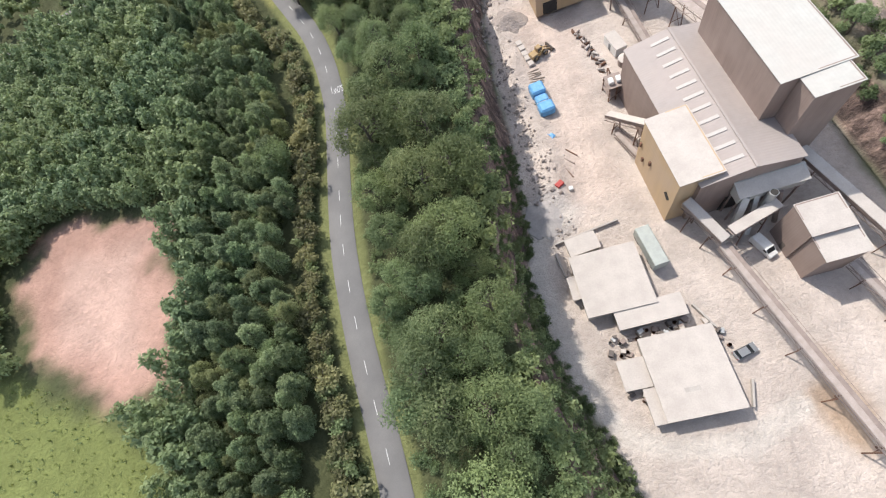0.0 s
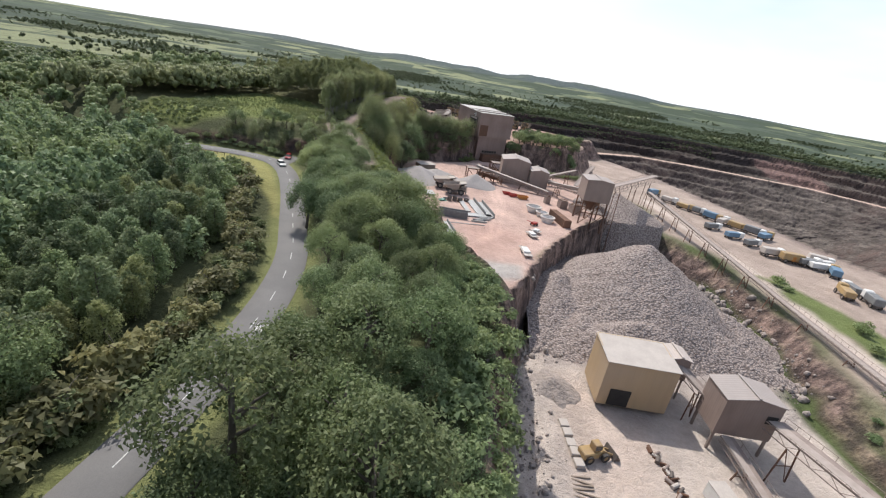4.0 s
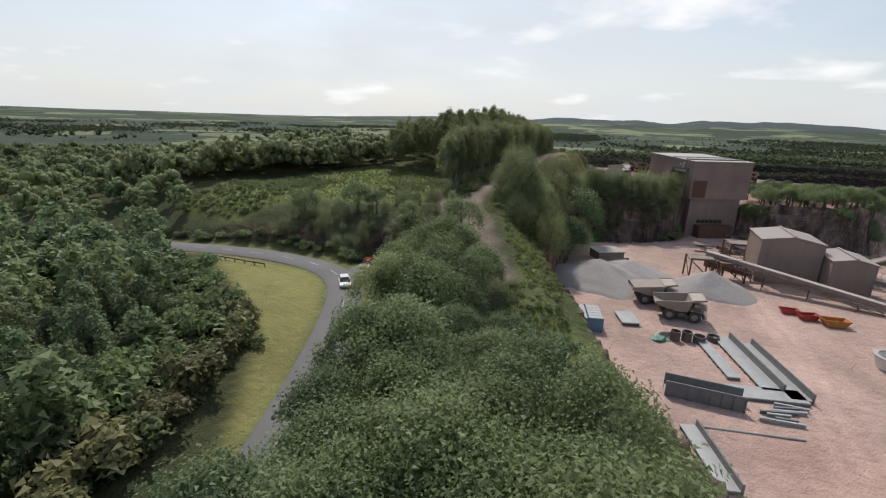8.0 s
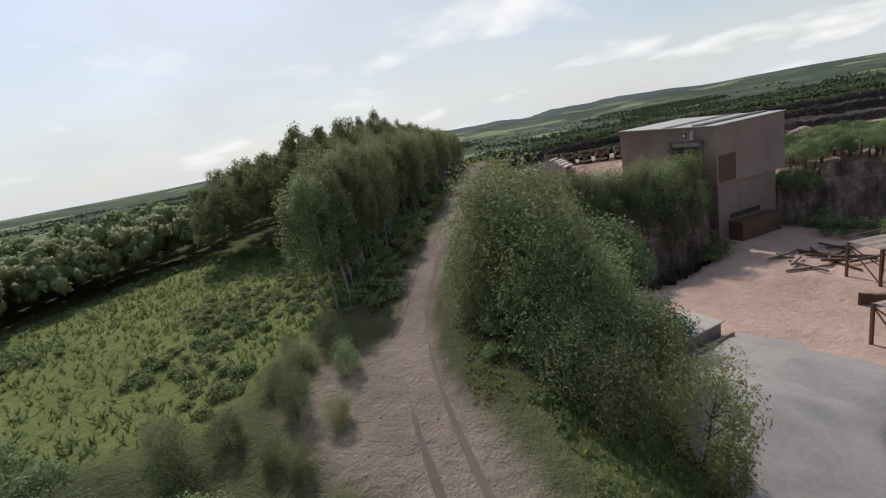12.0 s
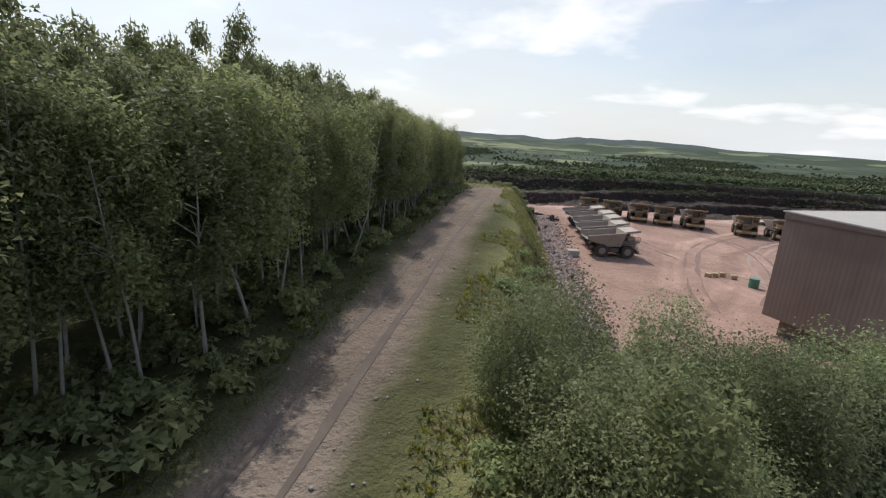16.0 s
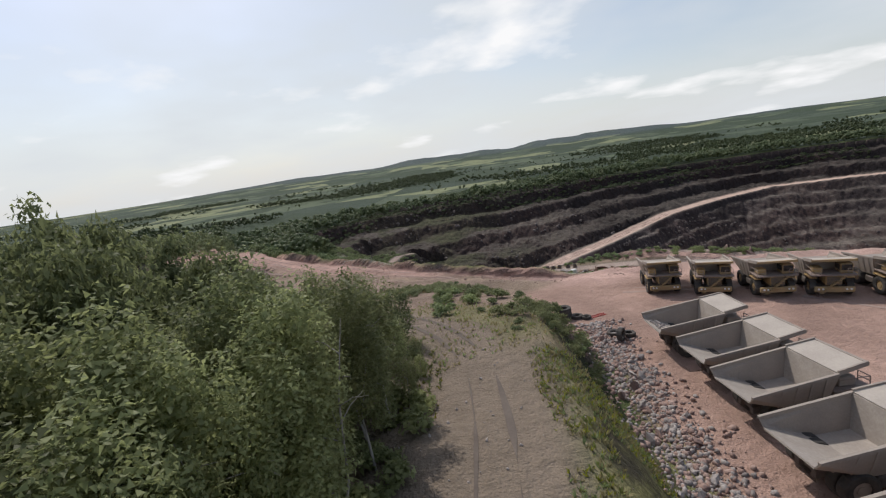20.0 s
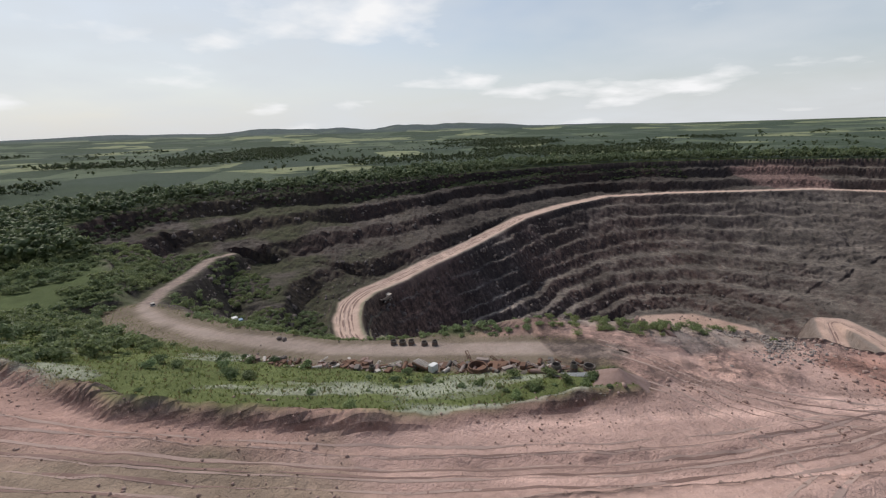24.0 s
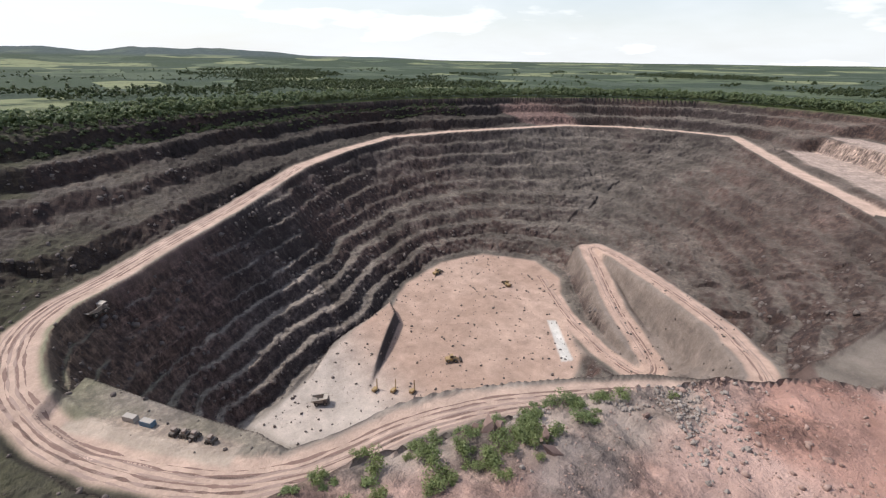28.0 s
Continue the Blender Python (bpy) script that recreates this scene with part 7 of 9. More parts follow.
# no hole is cut: a dark sheet paints the shade of the gap
part("torn_opening", box(35.08, 35.2, 38.6, 40.4, 1.2, 2.4, Matrix.Translation((0, 39.5, 1.8)) @ Matrix.Rotation(0.5, 4, "X") @ Matrix.Translation((0, -39.5, -1.8))), M_INNER_SHADE, T, "near-black sheet painted as the shade in a gap of the torn cladding")
for y, z in ((52.5, 2), (50.5, -1), (47.5, 1.5)):
    part("bracket", box(34.8, 35.2, y, y + 0.5, z, z + 1.2), M_RUST, T)
T = thing("dust_house", "white lean-to over dust extraction ducts and a steel stack", "building")
clad_block(T, 46.0, 58.6, 33.2, 36.0, 2.4, 4.8, M_PALE, M_CREAM, 1.2, slope=2)
for x in (46.5, 50.5, 54.5, 58.2):
    for y in (33.5, 35.7):
        part("leg", box(x - 0.15, x + 0.15, y - 0.15, y + 0.15, G, 2.4), M_STEEL, T)
part("stack", add_cyl(bmesh.new(), (51.5, 32.2, G), (51.5, 32.2, 5.4), 0.8, seg=16), M_GALV, T)
# dark disc painting the shade down the stack
part("stack_mouth", add_cyl(bmesh.new(), (51.5, 32.2, 5.4), (51.5, 32.2, 5.46), 0.68, seg=16), M_INNER_SHADE, T)
part("duct", add_bar(bmesh.new(), (47.5, 33.5, 4.0), (45.2, 29.5, -4.5), 1.2, 1.5), M_GALV, T)
part("duct", add_bar(bmesh.new(), (49.8, 33.5, 3.0), (48.4, 29.0, -4.8), 0.9, 0.9), M_GALV, T)
part("duct", add_cyl(bmesh.new(), (54.0, 33.0, 3.0), (54.5, 30.0, -5.0), 0.5), M_STEEL, T)
T = thing("plant_hut", "brown plant hut with two dusty roofs at different heights", "building")
clad_block(T, 53, 60.4, 22.2, 28.4, G, 5.4, M_BROWN, M_CREAM, 0.5, slope=2)
clad_block(T, 53.4, 60.9, 17.4, 22.15, G, 4.2, M_BROWN, M_CREAM, 0.4, slope=2)
part("door", box(52.95, 53.0, 24, 25, G, -3.5), M_DARKST, T)
T = thing("tunnel_house", "ochre clad reclaim house with a dark low doorway", "building")
clad_block(T, 28.4, 42, 108.4, 117.5, -4.6, 5.2, M_OCHRE, M_CREAM, 0.6, slope=2)
# the doorway's inner shade, a dark sheet before the wall
part("doorway", box(30.4, 34.4, 108.2, 108.39, -4.4, -0.8), M_INNER_SHADE, T, "near-black sheet painted as the shade inside an open doorway")
clad_block(T, 42.3, 46.5, 113.5, 118.5, 0.2, 4.9, M_BROWN, M_ROOFY, 0.6, "y")
for x in (42.6, 46.2):
    part("leg", box(x - 0.15, x + 0.15, 113.7, 114, -4.6, 0.2), M_STEEL, T)
T = thing("transfer_tower", "brown clad conveyor transfer tower on steel legs", "building")
clad_block(T, 47.2, 57.4, 102, 108.5, -1.8, 5.8, M_BROWN, M_ROOF, 1.0, "y")
for x in (47.6, 57):
    for y in (102.3, 108.2):
        part("leg", box(x - 0.2, x + 0.2, y - 0.2, y + 0.2, -5.8, -1.8), M_STEEL, T)
# dark sheet as the shade where the belt enters
part("belt_opening", box(55.0, 56.9, 101.88, 101.99, 2.0, 3.6), M_INNER_SHADE, T)
T = at(thing("crusher_house", "tall brown clad crusher house built against the rock face", "building"), 1.8, 273.2, 0, 27)
clad_block(T, 0, 19.8, 0, 26.5, 20.5, 32.6, M_MAROON, M_PALE, 0.9, slope=2)
part("lower_wall", box(1.2, 18.4, 0.9, 25, 7.6, 20.5), M_MAROON, T)
for k in range(3):
    part("roof_strip", plate([(0.2, 3.2 + k * 7.6, 33.0 + 0.1 * k), (19.4, 3.2 + k * 7.6, 33.0 + 0.1 * k), (19.4, 5.6 + k * 7.6, 33.08 + 0.1 * k), (0.2, 5.6 + k * 7.6, 33.08 + 0.1 * k)][::-1], -0.3), M_DARKST, T, "dark dusty roof strip")
# tipping doorway: its inner shade is a dark sheet on the wall
part("tipping_door", box(-0.1, -0.02, 3.4, 10.6, 23.6, 28.7), M_INNER_SHADE, T, "near-black sheet painted as the shade inside the tipping doorway")
part("shutter", box(-0.16, -0.02, 3.4, 10.6, 28.7, 29.6), M_ROOF, T, "raised pale dusty shutter")
part("kerb_block", box(-0.5, -0.02, 3.2, 10.9, 20.5, 23.6), M_MAROON, T)
for y in (3.1, 10.9):
    part("door_frame", box(-0.45, -0.02, y - 0.3, y + 0.3, 20.5, 29.9), M_DARKST, T)
part("door_lintel", box(-0.45, -0.02, 2.8, 11.2, 29.62, 30.1), M_DARKST, T)
for k in range(4):
    part("frame_step", box(-0.8, -0.46, 10.7, 11.3, 22 + k * 1.9, 22.9 + k * 1.9), M_RUST, T)
part("sign_board", box(-0.12, -0.02, 6.8, 8.0, 30.5, 31.6), M_DARKST, T)
part("sign_panel", box(-0.16, -0.125, 7.15, 7.65, 30.8, 31.35), M_WHITE, T)
part("vent_pipe", add_cyl(bmesh.new(), (-0.5, 5.0, 30.1), (-0.5, 5.0, 31.8), 0.35), M_GALV, T)
part("wall_panel", box(0.6, 5.2, -0.12, -0.02, 21, 26.5), M_RUST, T)
for k in range(6):
    # window shade painted as dark sheets on the solid lower wall
    part("window_opening", box(4.6 + k * 1.5, 5.8 + k * 1.5, 0.78, 0.88, 12.4, 13.5), M_INNER_SHADE, T)
part("base_block", box(4, 15.5, -2.2, 0.88, 7.6, 12), M_RUST, T)
T = thing("screen_building", "brown clad screening building in two steps with a ribbed roof", "building")
clad_block(T, 13.4, 25.5, 231.5, 243.5, 7.8, 18.3, M_BROWN, M_ROOF, 1.2, "y")
clad_block(T, 25.8, 33.5, 227, 237, 7.8, 16.0, M_BROWN, M_ROOF, 0.9, "y")
for x, y, w, d, h in ((1.0, 227.5, 5.0, 4.0, 5.2), (7.5, 229.0, 5.5, 4.5, 4.6), (12.6, 247.0, 6.0, 5.0, 5.6)):
    T = at(thing("steel_trestle", "rusty braced steel trestle with a plank deck by the screening building", "steel frame", "trestles"), x, y, 8.0, 12)
    for sx in (-1, 1):
        for sy in (-1, 1):
            part("post", box(sx * w / 2 - 0.15, sx * w / 2 + 0.15, sy * d / 2 - 0.15, sy * d / 2 + 0.15, 0, h), M_RUST, T)
        part("brace", add_bar(bmesh.new(), (sx * w / 2, -d / 2, 0.3), (sx * w / 2, d / 2, h - 0.4), 0.14), M_RUST, T)
        part("beam", box(-w / 2, w / 2, sx * d / 2 - 0.12, sx * d / 2 + 0.12, h - 0.35, h - 0.02), M_RUST, T)
        part("handrail", add_bar(bmesh.new(), (-w / 2, sx * d / 2, h + 1.0), (w / 2, sx * d / 2, h + 1.0), 0.07), M_STEEL, T)
        part("brace", add_bar(bmesh.new(), (-w / 2, sx * d / 2, h - 0.4), (w / 2, sx * d / 2, 0.3), 0.14), M_RUST, T)
    for k in range(6):
        part("deck_plank", box(-w / 2, w / 2, -d / 2 + k * d / 6 + 0.03, -d / 2 + (k + 1) * d / 6 - 0.03, h, h + 0.08), M_BELT if k % 2 else M_STEEL, T)
for k in range(22):
    T = at(thing("steel_beam", "rusty steel beam lying in a heap by the crusher house", "beam", "loose beams"), 11.5 + 6.5 * math.sin(k * 2.1) * 0.8, 257.5 + 4.0 * math.cos(k * 1.3), 8.0 + 0.16 * (k % 4), k * 53 % 180)
    L = 3.0 + (k * 7 % 5)
    part("web", box(-L / 2, L / 2, -0.04, 0.04, 0.04, 0.32), (M_RUST, M_DARKST, M_STEEL)[k % 3], T)
    for z in (0.0, 0.32):
        part("flange", box(-L / 2, L / 2, -0.16, 0.16, z, z + 0.04), (M_RUST, M_DARKST, M_STEEL)[k % 3], T)
T = at(thing("retaining_wall", "low brown retaining wall beside the fines heap", "wall"), 9.5, 236.5, 8.0, -28)
part("wall_panel", box(-6, 6, -0.2, 0.2, 0, 1.6, bev=0.03), M_RUST, T)
for k in range(5):
    part("post", box(-6 + k * 3 - 0.15, -6 + k * 3 + 0.15, -0.4, -0.2, 0, 1.8), M_DARKST, T)
T = thing("yard_hut", "low hut with a pale flat roof beside the stone fines", "hut")
at(T, -20, 234.8, 8.0, 32)
part("wall", box(-3.6, 3.6, -2.6, 2.6, 0, 2.1), M_WOOD, T)
part("roof", box(-3.9, 3.9, -2.9, 2.9, 2.1, 2.3), M_CREAM, T)
part("fence_rail", box(-4, 4.2, -4.0, -3.9, 0, 1.0), M_WOOD, T)
T = thing("screen_tower", "brown clad screen house raised on a braced steel frame", "building")
clad_block(T, 38.4, 47.4, 187, 196, 16.4, 23.6, M_BROWN, M_ROOF, 0.5, "y")
for x in (38.8, 42.9, 47):
    for y in (187.4, 195.6):
        part("leg", box(x - 0.2, x + 0.2, y - 0.2, y + 0.2, 5.5, 16.4), M_RUST, T)
for y in (187.4, 195.6):
    for x in (38.8, 42.9):
        part("brace", add_bar(bmesh.new(), (x, y, 8), (x + 4.1, y, 12.2), 0.18), M_RUST, T)
        part("brace", add_bar(bmesh.new(), (x + 4.1, y, 12.2), (x, y, 16.4), 0.18), M_RUST, T)
    part("beam", box(38.6, 47.2, y - 0.15, y + 0.15, 12, 12.3), M_RUST, T)
part("hopper", add_cyl(bmesh.new(), (43, 191.5, 16.4), (43, 191.5, 12.6), 3.4, 1.0, seg=4), M_RUST, T)


def low_roof(name, label, x0, x1, y0, y1, top, rz=0.0, mat=None):
    T = thing(name, label, "building")
    at(T, (x0 + x1) / 2, (y0 + y1) / 2, G, rz)
    a, b = (x1 - x0) / 2, (y1 - y0) / 2
    h = top - G
    for wx0, wx1, wy0, wy1 in ((-a, a, -b, -b + 0.2), (-a, a, b - 0.2, b), (-a, -a + 0.2, -b + 0.2, b - 0.2), (a - 0.2, a, -b + 0.2, b - 0.2)):
        part("wall", box(wx0, wx1, wy0, wy1, 0, h - 0.02), M_CONC, T)
    part("roof", box(-a - 0.3, a + 0.3, -b - 0.3, b + 0.3, h, h + 0.16), mat or M_CREAM, T)
    return T


low_roof("workshop", "low workshop with a flat roof white with stone dust", 12.6, 25.9, 20.2, 33.4, -2.2, -2)
low_roof("workshop_annex", "low annex roof thick with pale dust", 17.4, 30.3, 16.4, 20.4, -2.5, -1)
T = low_roof("workshop_hall", "wide low workshop roof white with stone dust", 19.4, 32.8, -1.8, 13.2, -2.2, -2)
part("patch", box(-2.2, 0.6, -3.4, -2.6, 3.57, 3.59), M_CONC, T)
low_roof("pump_shed", "small dusty flat-roofed shed beside the workshop", 13.4, 19.6, 34.6, 38.2, -2.8, 4)
low_roof("lean_to", "narrow dusty lean-to on the workshop side", 11.0, 12.9, 25.0, 29.6, -3.2, -2)
low_roof("side_store", "lower dusty store roof beside the workshop hall", 14.4, 19.0, 5.2, 10.4, -3.3, -2)
low_roof("side_store", "narrow dusty store beside the workshop hall", 17.2, 19.1, -1.6, 4.4, -3.4, -2)
T = thing("covered_trailer", "long trailer under a weathered green sheet cover", "trailer")
at(T, 29.4, 31.4, G, 4)
part("cover", box(-1.5, 1.5, -4.6, 4.6, 1.1, 4.0, bev=0.15), M_TEAL, T)
for y in (-3.5, -2.2, 2.6, 3.6):
    for s in (-1, 1):
        wheel(T, s * 1.1, y, 0.5, 0.35, M_STEEL).rotation_euler = (0, 0, math.pi / 2)
bm = bmesh.new()
for k in range(11):
    add_box(bm, -1.53, 1.53, -4.5 + k * 0.88, -4.38 + k * 0.88, 1.15, 4.04)
part("hoops", bm, M_TEAL, T)
T = thing("perimeter_wall", "low dusty block wall round the workshops", "wall")
for a, b in (((11.2, 38.9), (26.0, 40.4)), ((36.4, 2.0), (34.4, -2.6)), ((34.8, 12.6), (32.6, 18.0)), ((11.0, 30.8), (10.6, 36.6))):
    part("wall_run", add_bar(bmesh.new(), (*a, G + 0.5), (*b, G + 0.5), 0.35, 1.0), M_CONC, T)

# clutter among the workshops, each a thing of its own
r = np.random.default_rng(3)
for i in range(46):
    if i < 24:
        x, y = r.uniform(19, 30.5), r.uniform(13.7, 16.0)
    elif i < 34:
        x, y = r.uniform(14.2, 17.6), r.uniform(11.0, 16)
    elif i < 40:
        x, y = r.uniform(33.6, 35.8), r.uniform(4, 16)
    else:
        x, y = r.uniform(15.0, 18.8), r.uniform(1.8, 4.6)
    w, d, h = r.uniform(0.4, 1.5), r.uniform(0.4, 1.2), r.uniform(0.5, 1.7)
    mats_ = (M_RUST, M_DARKST, M_STEEL, M_WHITE, M_GALV, M_CREAM)
    if i % 3 == 0:
        T = thing("drum", "steel drum among the workshop clutter", "drum", "workshop clutter")
        at(T, x, y, G, r.uniform(0, 360))
        part("shell", add_cyl(bmesh.new(), (0, 0, 0), (0, 0, 0.9), 0.32, seg=14), mats_[i % 6], T)
        bm = bmesh.new()
        for z in (0.02, 0.3, 0.6, 0.88):
            add_cyl(bm, (0, 0, z - 0.02), (0, 0, z + 0.02), 0.34, seg=14)
        part("hoop", bm, mats_[i % 6], T)
    else:
        T = thing("machine_crate", "dusty machine part in a crate by the workshop", "crate", "workshop clutter")
        at(T, x, y, G, r.uniform(0, 90))
        part("case", box(-w / 2, w / 2, -d / 2, d / 2, 0.1, h, bev=0.04), mats_[i % 6], T)
        part("pallet", box(-w / 2 - 0.05, w / 2 + 0.05, -d / 2 - 0.05, d / 2 + 0.05, 0, 0.1), M_WOOD, T)


# ---- conveyors ----
def conveyor(label, p0, p1, width=1.3, hood=False, legs=3, base=None, deep=1.0, mat=None, name="conveyor"):
    """A belt on a lattice frame between two points, on trestles."""
    T = thing(name, label, "conveyor")
    a, b = Vector(p0), Vector(p1)
    d = b - a
    L = d.length
    flat = Vector((d.x, d.y, 0)).normalized()
    side = Vector((-flat.y, flat.x, 0)) * (width / 2)
    up = Vector((0, 0, 1))
    mat = mat or M_STEEL
    n = max(3, int(L / 2.2))
    for s in (-1, 1):
        bm = bmesh.new()
        add_bar(bm, a + side * s, b + side * s, 0.14, 0.16)
        add_bar(bm, a + side * s - up * deep, b + side * s - up * deep, 0.12, 0.14)
        for k in range(n):
            t0, t1 = k / n, (k + 1) / n
            p, q = a + d * t0 + side * s, a + d * t1 + side * s
            add_bar(bm, p if k % 2 else p - up * deep, (q - up * deep) if k % 2 else q, 0.08)
        part("lattice", bm, mat, T)
    part("belt", add_bar(bmesh.new(), a + up * 0.18, b + up * 0.18, width * 0.78 if abs(flat.x) < 2 else width, 0.06) if False else plate([a + side * 0.8 + up * 0.2, a - side * 0.8 + up * 0.2, b - side * 0.8 + up * 0.2, b + side * 0.8 + up * 0.2][::-1], -0.06), M_BELT, T)
    bm = bmesh.new()
    for k in range(n + 1):
        p = a + d * (k / n) + up * 0.1
        add_cyl(bm, p - side * 0.85, p + side * 0.85, 0.07, seg=6)
    part("idlers", bm, M_DARKST, T)
    if hood:
        part("hood", plate([a + side * 1.15 + up * 1.1, a - side * 1.15 + up * 1.1, b - side * 1.15 + up * 1.1, b + side * 1.15 + up * 1.1][::-1], -0.1), M_CREAM, T, "dusty sheet cover")
        for s in (-1, 1):
            part("hood_side", plate([a + side * s * 1.12 + up * 0.3, b + side * s * 1.12 + up * 0.3, b + side * s * 1.12 + up * 1.1, a + side * s * 1.12 + up * 1.1], 0.06), mat, T)
    else:
        for s in (1.5,):
            bm = bmesh.new()
            add_plate(bm, [a + side * 1.1, a + side * 2.0, b + side * 2.0, b + side * 1.1], 0.06)
            part("walkway", bm, mat, T)
            bm = bmesh.new()
            add_bar(bm, a + side * 2.0 + up * 1.0, b + side * 2.0 + up * 1.0, 0.06)
            for k in range(n + 1):
                p = a + d * (k / n) + side * 2.0
                add_bar(bm, p, p + up, 0.05)
            part("handrail", bm, mat, T)
    for k in range(legs):
        t = (k + 0.5) / legs
        p = a + d * t - up * deep
        g = (base if base is not None else ground_z(p.x, p.y)) - 0.1
        if p.z - g < 0.8:
            continue
        bm = bmesh.new()
        for s in (-1, 1):
            add_bar(bm, p + side * s, Vector((p.x, p.y, g)) + side * s * 1.7, 0.2)
        mid = (p.z + g) / 2
        add_bar(bm, Vector((p.x, p.y, mid)) - side * 1.35, Vector((p.x, p.y, mid)) + side * 1.35, 0.12)
        add_bar(bm, p - side, Vector((p.x, p.y, g)) + side * 1.6, 0.1)
        part("trestle", bm, M_RUST, T)
    return T


conveyor("dusty belt conveyor running out past the workshops", (41.2, 26.8, -0.6), (50.5, -26, 0.6), 1.5, False, 6)
conveyor("hooded conveyor leaving the ochre hopper house", (37.6, 36.6, 2.4), (41.6, 27.2, 0.2), 1.9, True, 2)
conveyor("enclosed conveyor gallery to the plant hut", (43.0, 28.4, 0.8), (53.0, 31.0, 1.6), 1.9, True, 2)
conveyor("long enclosed gallery leaving the tall plant house", (62.5, 41.0, 1.0), (72.5, 6.0, -1.5), 2.1, True, 4)
conveyor("open belt conveyor beside the plant hut", (60.0, 17.0, -1.0), (66.0, -4.0, -3.6), 1.3, False, 3)
conveyor("feed conveyor climbing into the ochre hopper house", (33.2, 66.5, -2.6), (38.4, 54.6, 4.5), 1.6, True, 2)
conveyor("short belt conveyor at ground level beside the long shed", (34.0, 62, -4.2), (37.0, 49, -3.4), 1.3, False, 0)
conveyor("conveyor gallery from the transfer tower to the plant house", (56.0, 101.8, 2.8), (60.5, 71.8, 6.5), 2.4, False, 3, deep=1.6)
conveyor("conveyor from the reclaim house down to the transfer tower", (44.4, 113.6, 3.6), (49.5, 105.2, 0.4), 1.6, False, 1)
conveyor("belt dropping from the transfer tower to the long shed", (49.5, 101.8, -2.0), (50.5, 76.5, -4.0), 1.6, False, 2)
conveyor("long overland belt conveyor on steel trestles beside the haul track", (84.5, 246, 12), (89.5, 150, 5.5), 1.5, False, 8)
conveyor("long overland belt conveyor running on beside the haul track", (89.5, 150, 5.5), (86.5, 40, 4.5), 1.5, False, 7)
conveyor("inclined lattice conveyor rising from the screen tower", (47.6, 191, 21.5), (82, 238, 21.0), 1.8, False, 3, deep=2.4)
conveyor("discharge conveyor at the screening building", (2.5, 231.5, 13.6), (16, 231, 9.8), 1.3, False, 2)
conveyor("long belt conveyor passing the screening building", (2.5, 230.0, 13.2), (33, 219, 9.2), 1.5, True, 4)
conveyor("belt conveyor between screening building and screen tower", (33.6, 229, 11.5), (45, 196.2, 17.2), 1.5, True, 2)
conveyor("second belt between screening building and screen tower", (34, 233, 12.5), (52, 205, 12.5), 1.5, False, 2)
conveyor("stacking conveyor behind the screening building", (34, 240, 12), (50, 250, 15.5), 1.4, False, 2)
conveyor("stacking conveyor climbing the pale bank", (48, 236, 11), (58, 252, 18.5), 1.4, False, 2)

# ---- roads ----
def road_strip(name, label, line, half, mat, lift, kind="structure", parent=None):
    pts = [Vector(p) for p in line]
    # round the corners of the line
    for _ in range(3):
        out = [pts[0]]
        for a, b in zip(pts[:-1], pts[1:]):
            out += [a * 0.75 + b * 0.25, a * 0.25 + b * 0.75]
        pts = out + [pts[-1]]
    v, f = [], []
    for i, p in enumerate(pts):
        d = pts[min(i + 1, len(pts) - 1)] - pts[max(i - 1, 0)]
        s = Vector((-d.y, d.x, 0)).normalized()
        for k in (-1, -0.94, 0, 0.94, 1):
            q = p + s * half * k
            z = max(ground_z(q.x, q.y), p.z) + lift - (0.12 if abs(k) == 1 else 0.0) + (0.05 if k == 0 else 0)
            v.append((q.x, q.y, z))
    for i in range(len(pts) - 1):
        for k in range(4):
            a = i * 5 + k
            f.append([a, a + 1, a + 6, a + 5])
    me = mesh_of(name, v, f, [mat], True)
    return tagged(new(name, me), label, "road", kind=kind), pts


road, road_pts = road_strip("road", "narrow grey asphalt lane with worn white centre dashes", ROAD, 2.75, M_ASPH, 0.16)
spur, _p = road_strip("road_spur", "short asphalt side road at the junction", SPUR, 2.6, M_ASPH, 0.13)
acc, nxt = 0.0, 2.0
dash_data = None
for a, b in zip(road_pts[:-1], road_pts[1:]):
    L = (b - a).length
    acc += L
    if acc > nxt:
        nxt = acc + 6.4
        if a.x < -110 or a.y < -40:
            continue
        d = (b - a).normalized()
        if dash_data is None:
            bm = plate([(-1.3, -0.055, 0), (1.3, -0.055, 0), (1.3, 0.055, 0), (-1.3, 0.055, 0)], 0.006)
            dash_data = bpy.data.meshes.new("dash")
            bm.to_mesh(dash_data)
            bm.free()
            dash_data.materials.append(M_LINE)
        o = new("dash", dash_data)
        o.parent = road
        o.matrix_basis = Matrix.LocRotScale((a.x, a.y, max(ground_z(a.x, a.y), a.z) + 0.235), Euler((0, 0, math.atan2(d.y, d.x))), None)
txt = bpy.data.curves.new("slow", "FONT")
txt.body, txt.size, txt.align_x, txt.align_y = "SLOW", 1.0, "CENTER", "CENTER"
slow = new("slow_marking", txt)
slow.data.materials.append(M_LINE)
slow.parent = road
slow.matrix_basis = Matrix.LocRotScale((-27.0, 86.0, 15.74), Euler((0, 0, radians(183))), (0.9, 3.0, 1))
tagged(slow, "worn white SLOW lettering on the asphalt")

T = thing("guard_rail", "low timber guard rail at the edge of the grass", "rail")
for i in range(6):
    x = -88 + i * 2.3
    part("post", box(x - 0.09, x + 0.09, 168.9 + 0.1 * i - 0.09, 168.9 + 0.1 * i + 0.09, 15.2, 16.5), M_WOOD, T)
part("rail", add_bar(bmesh.new(), (-88, 168.9, 16.4), (-76.5, 169.4, 16.35), 0.12, 0.25), M_WOOD, T)


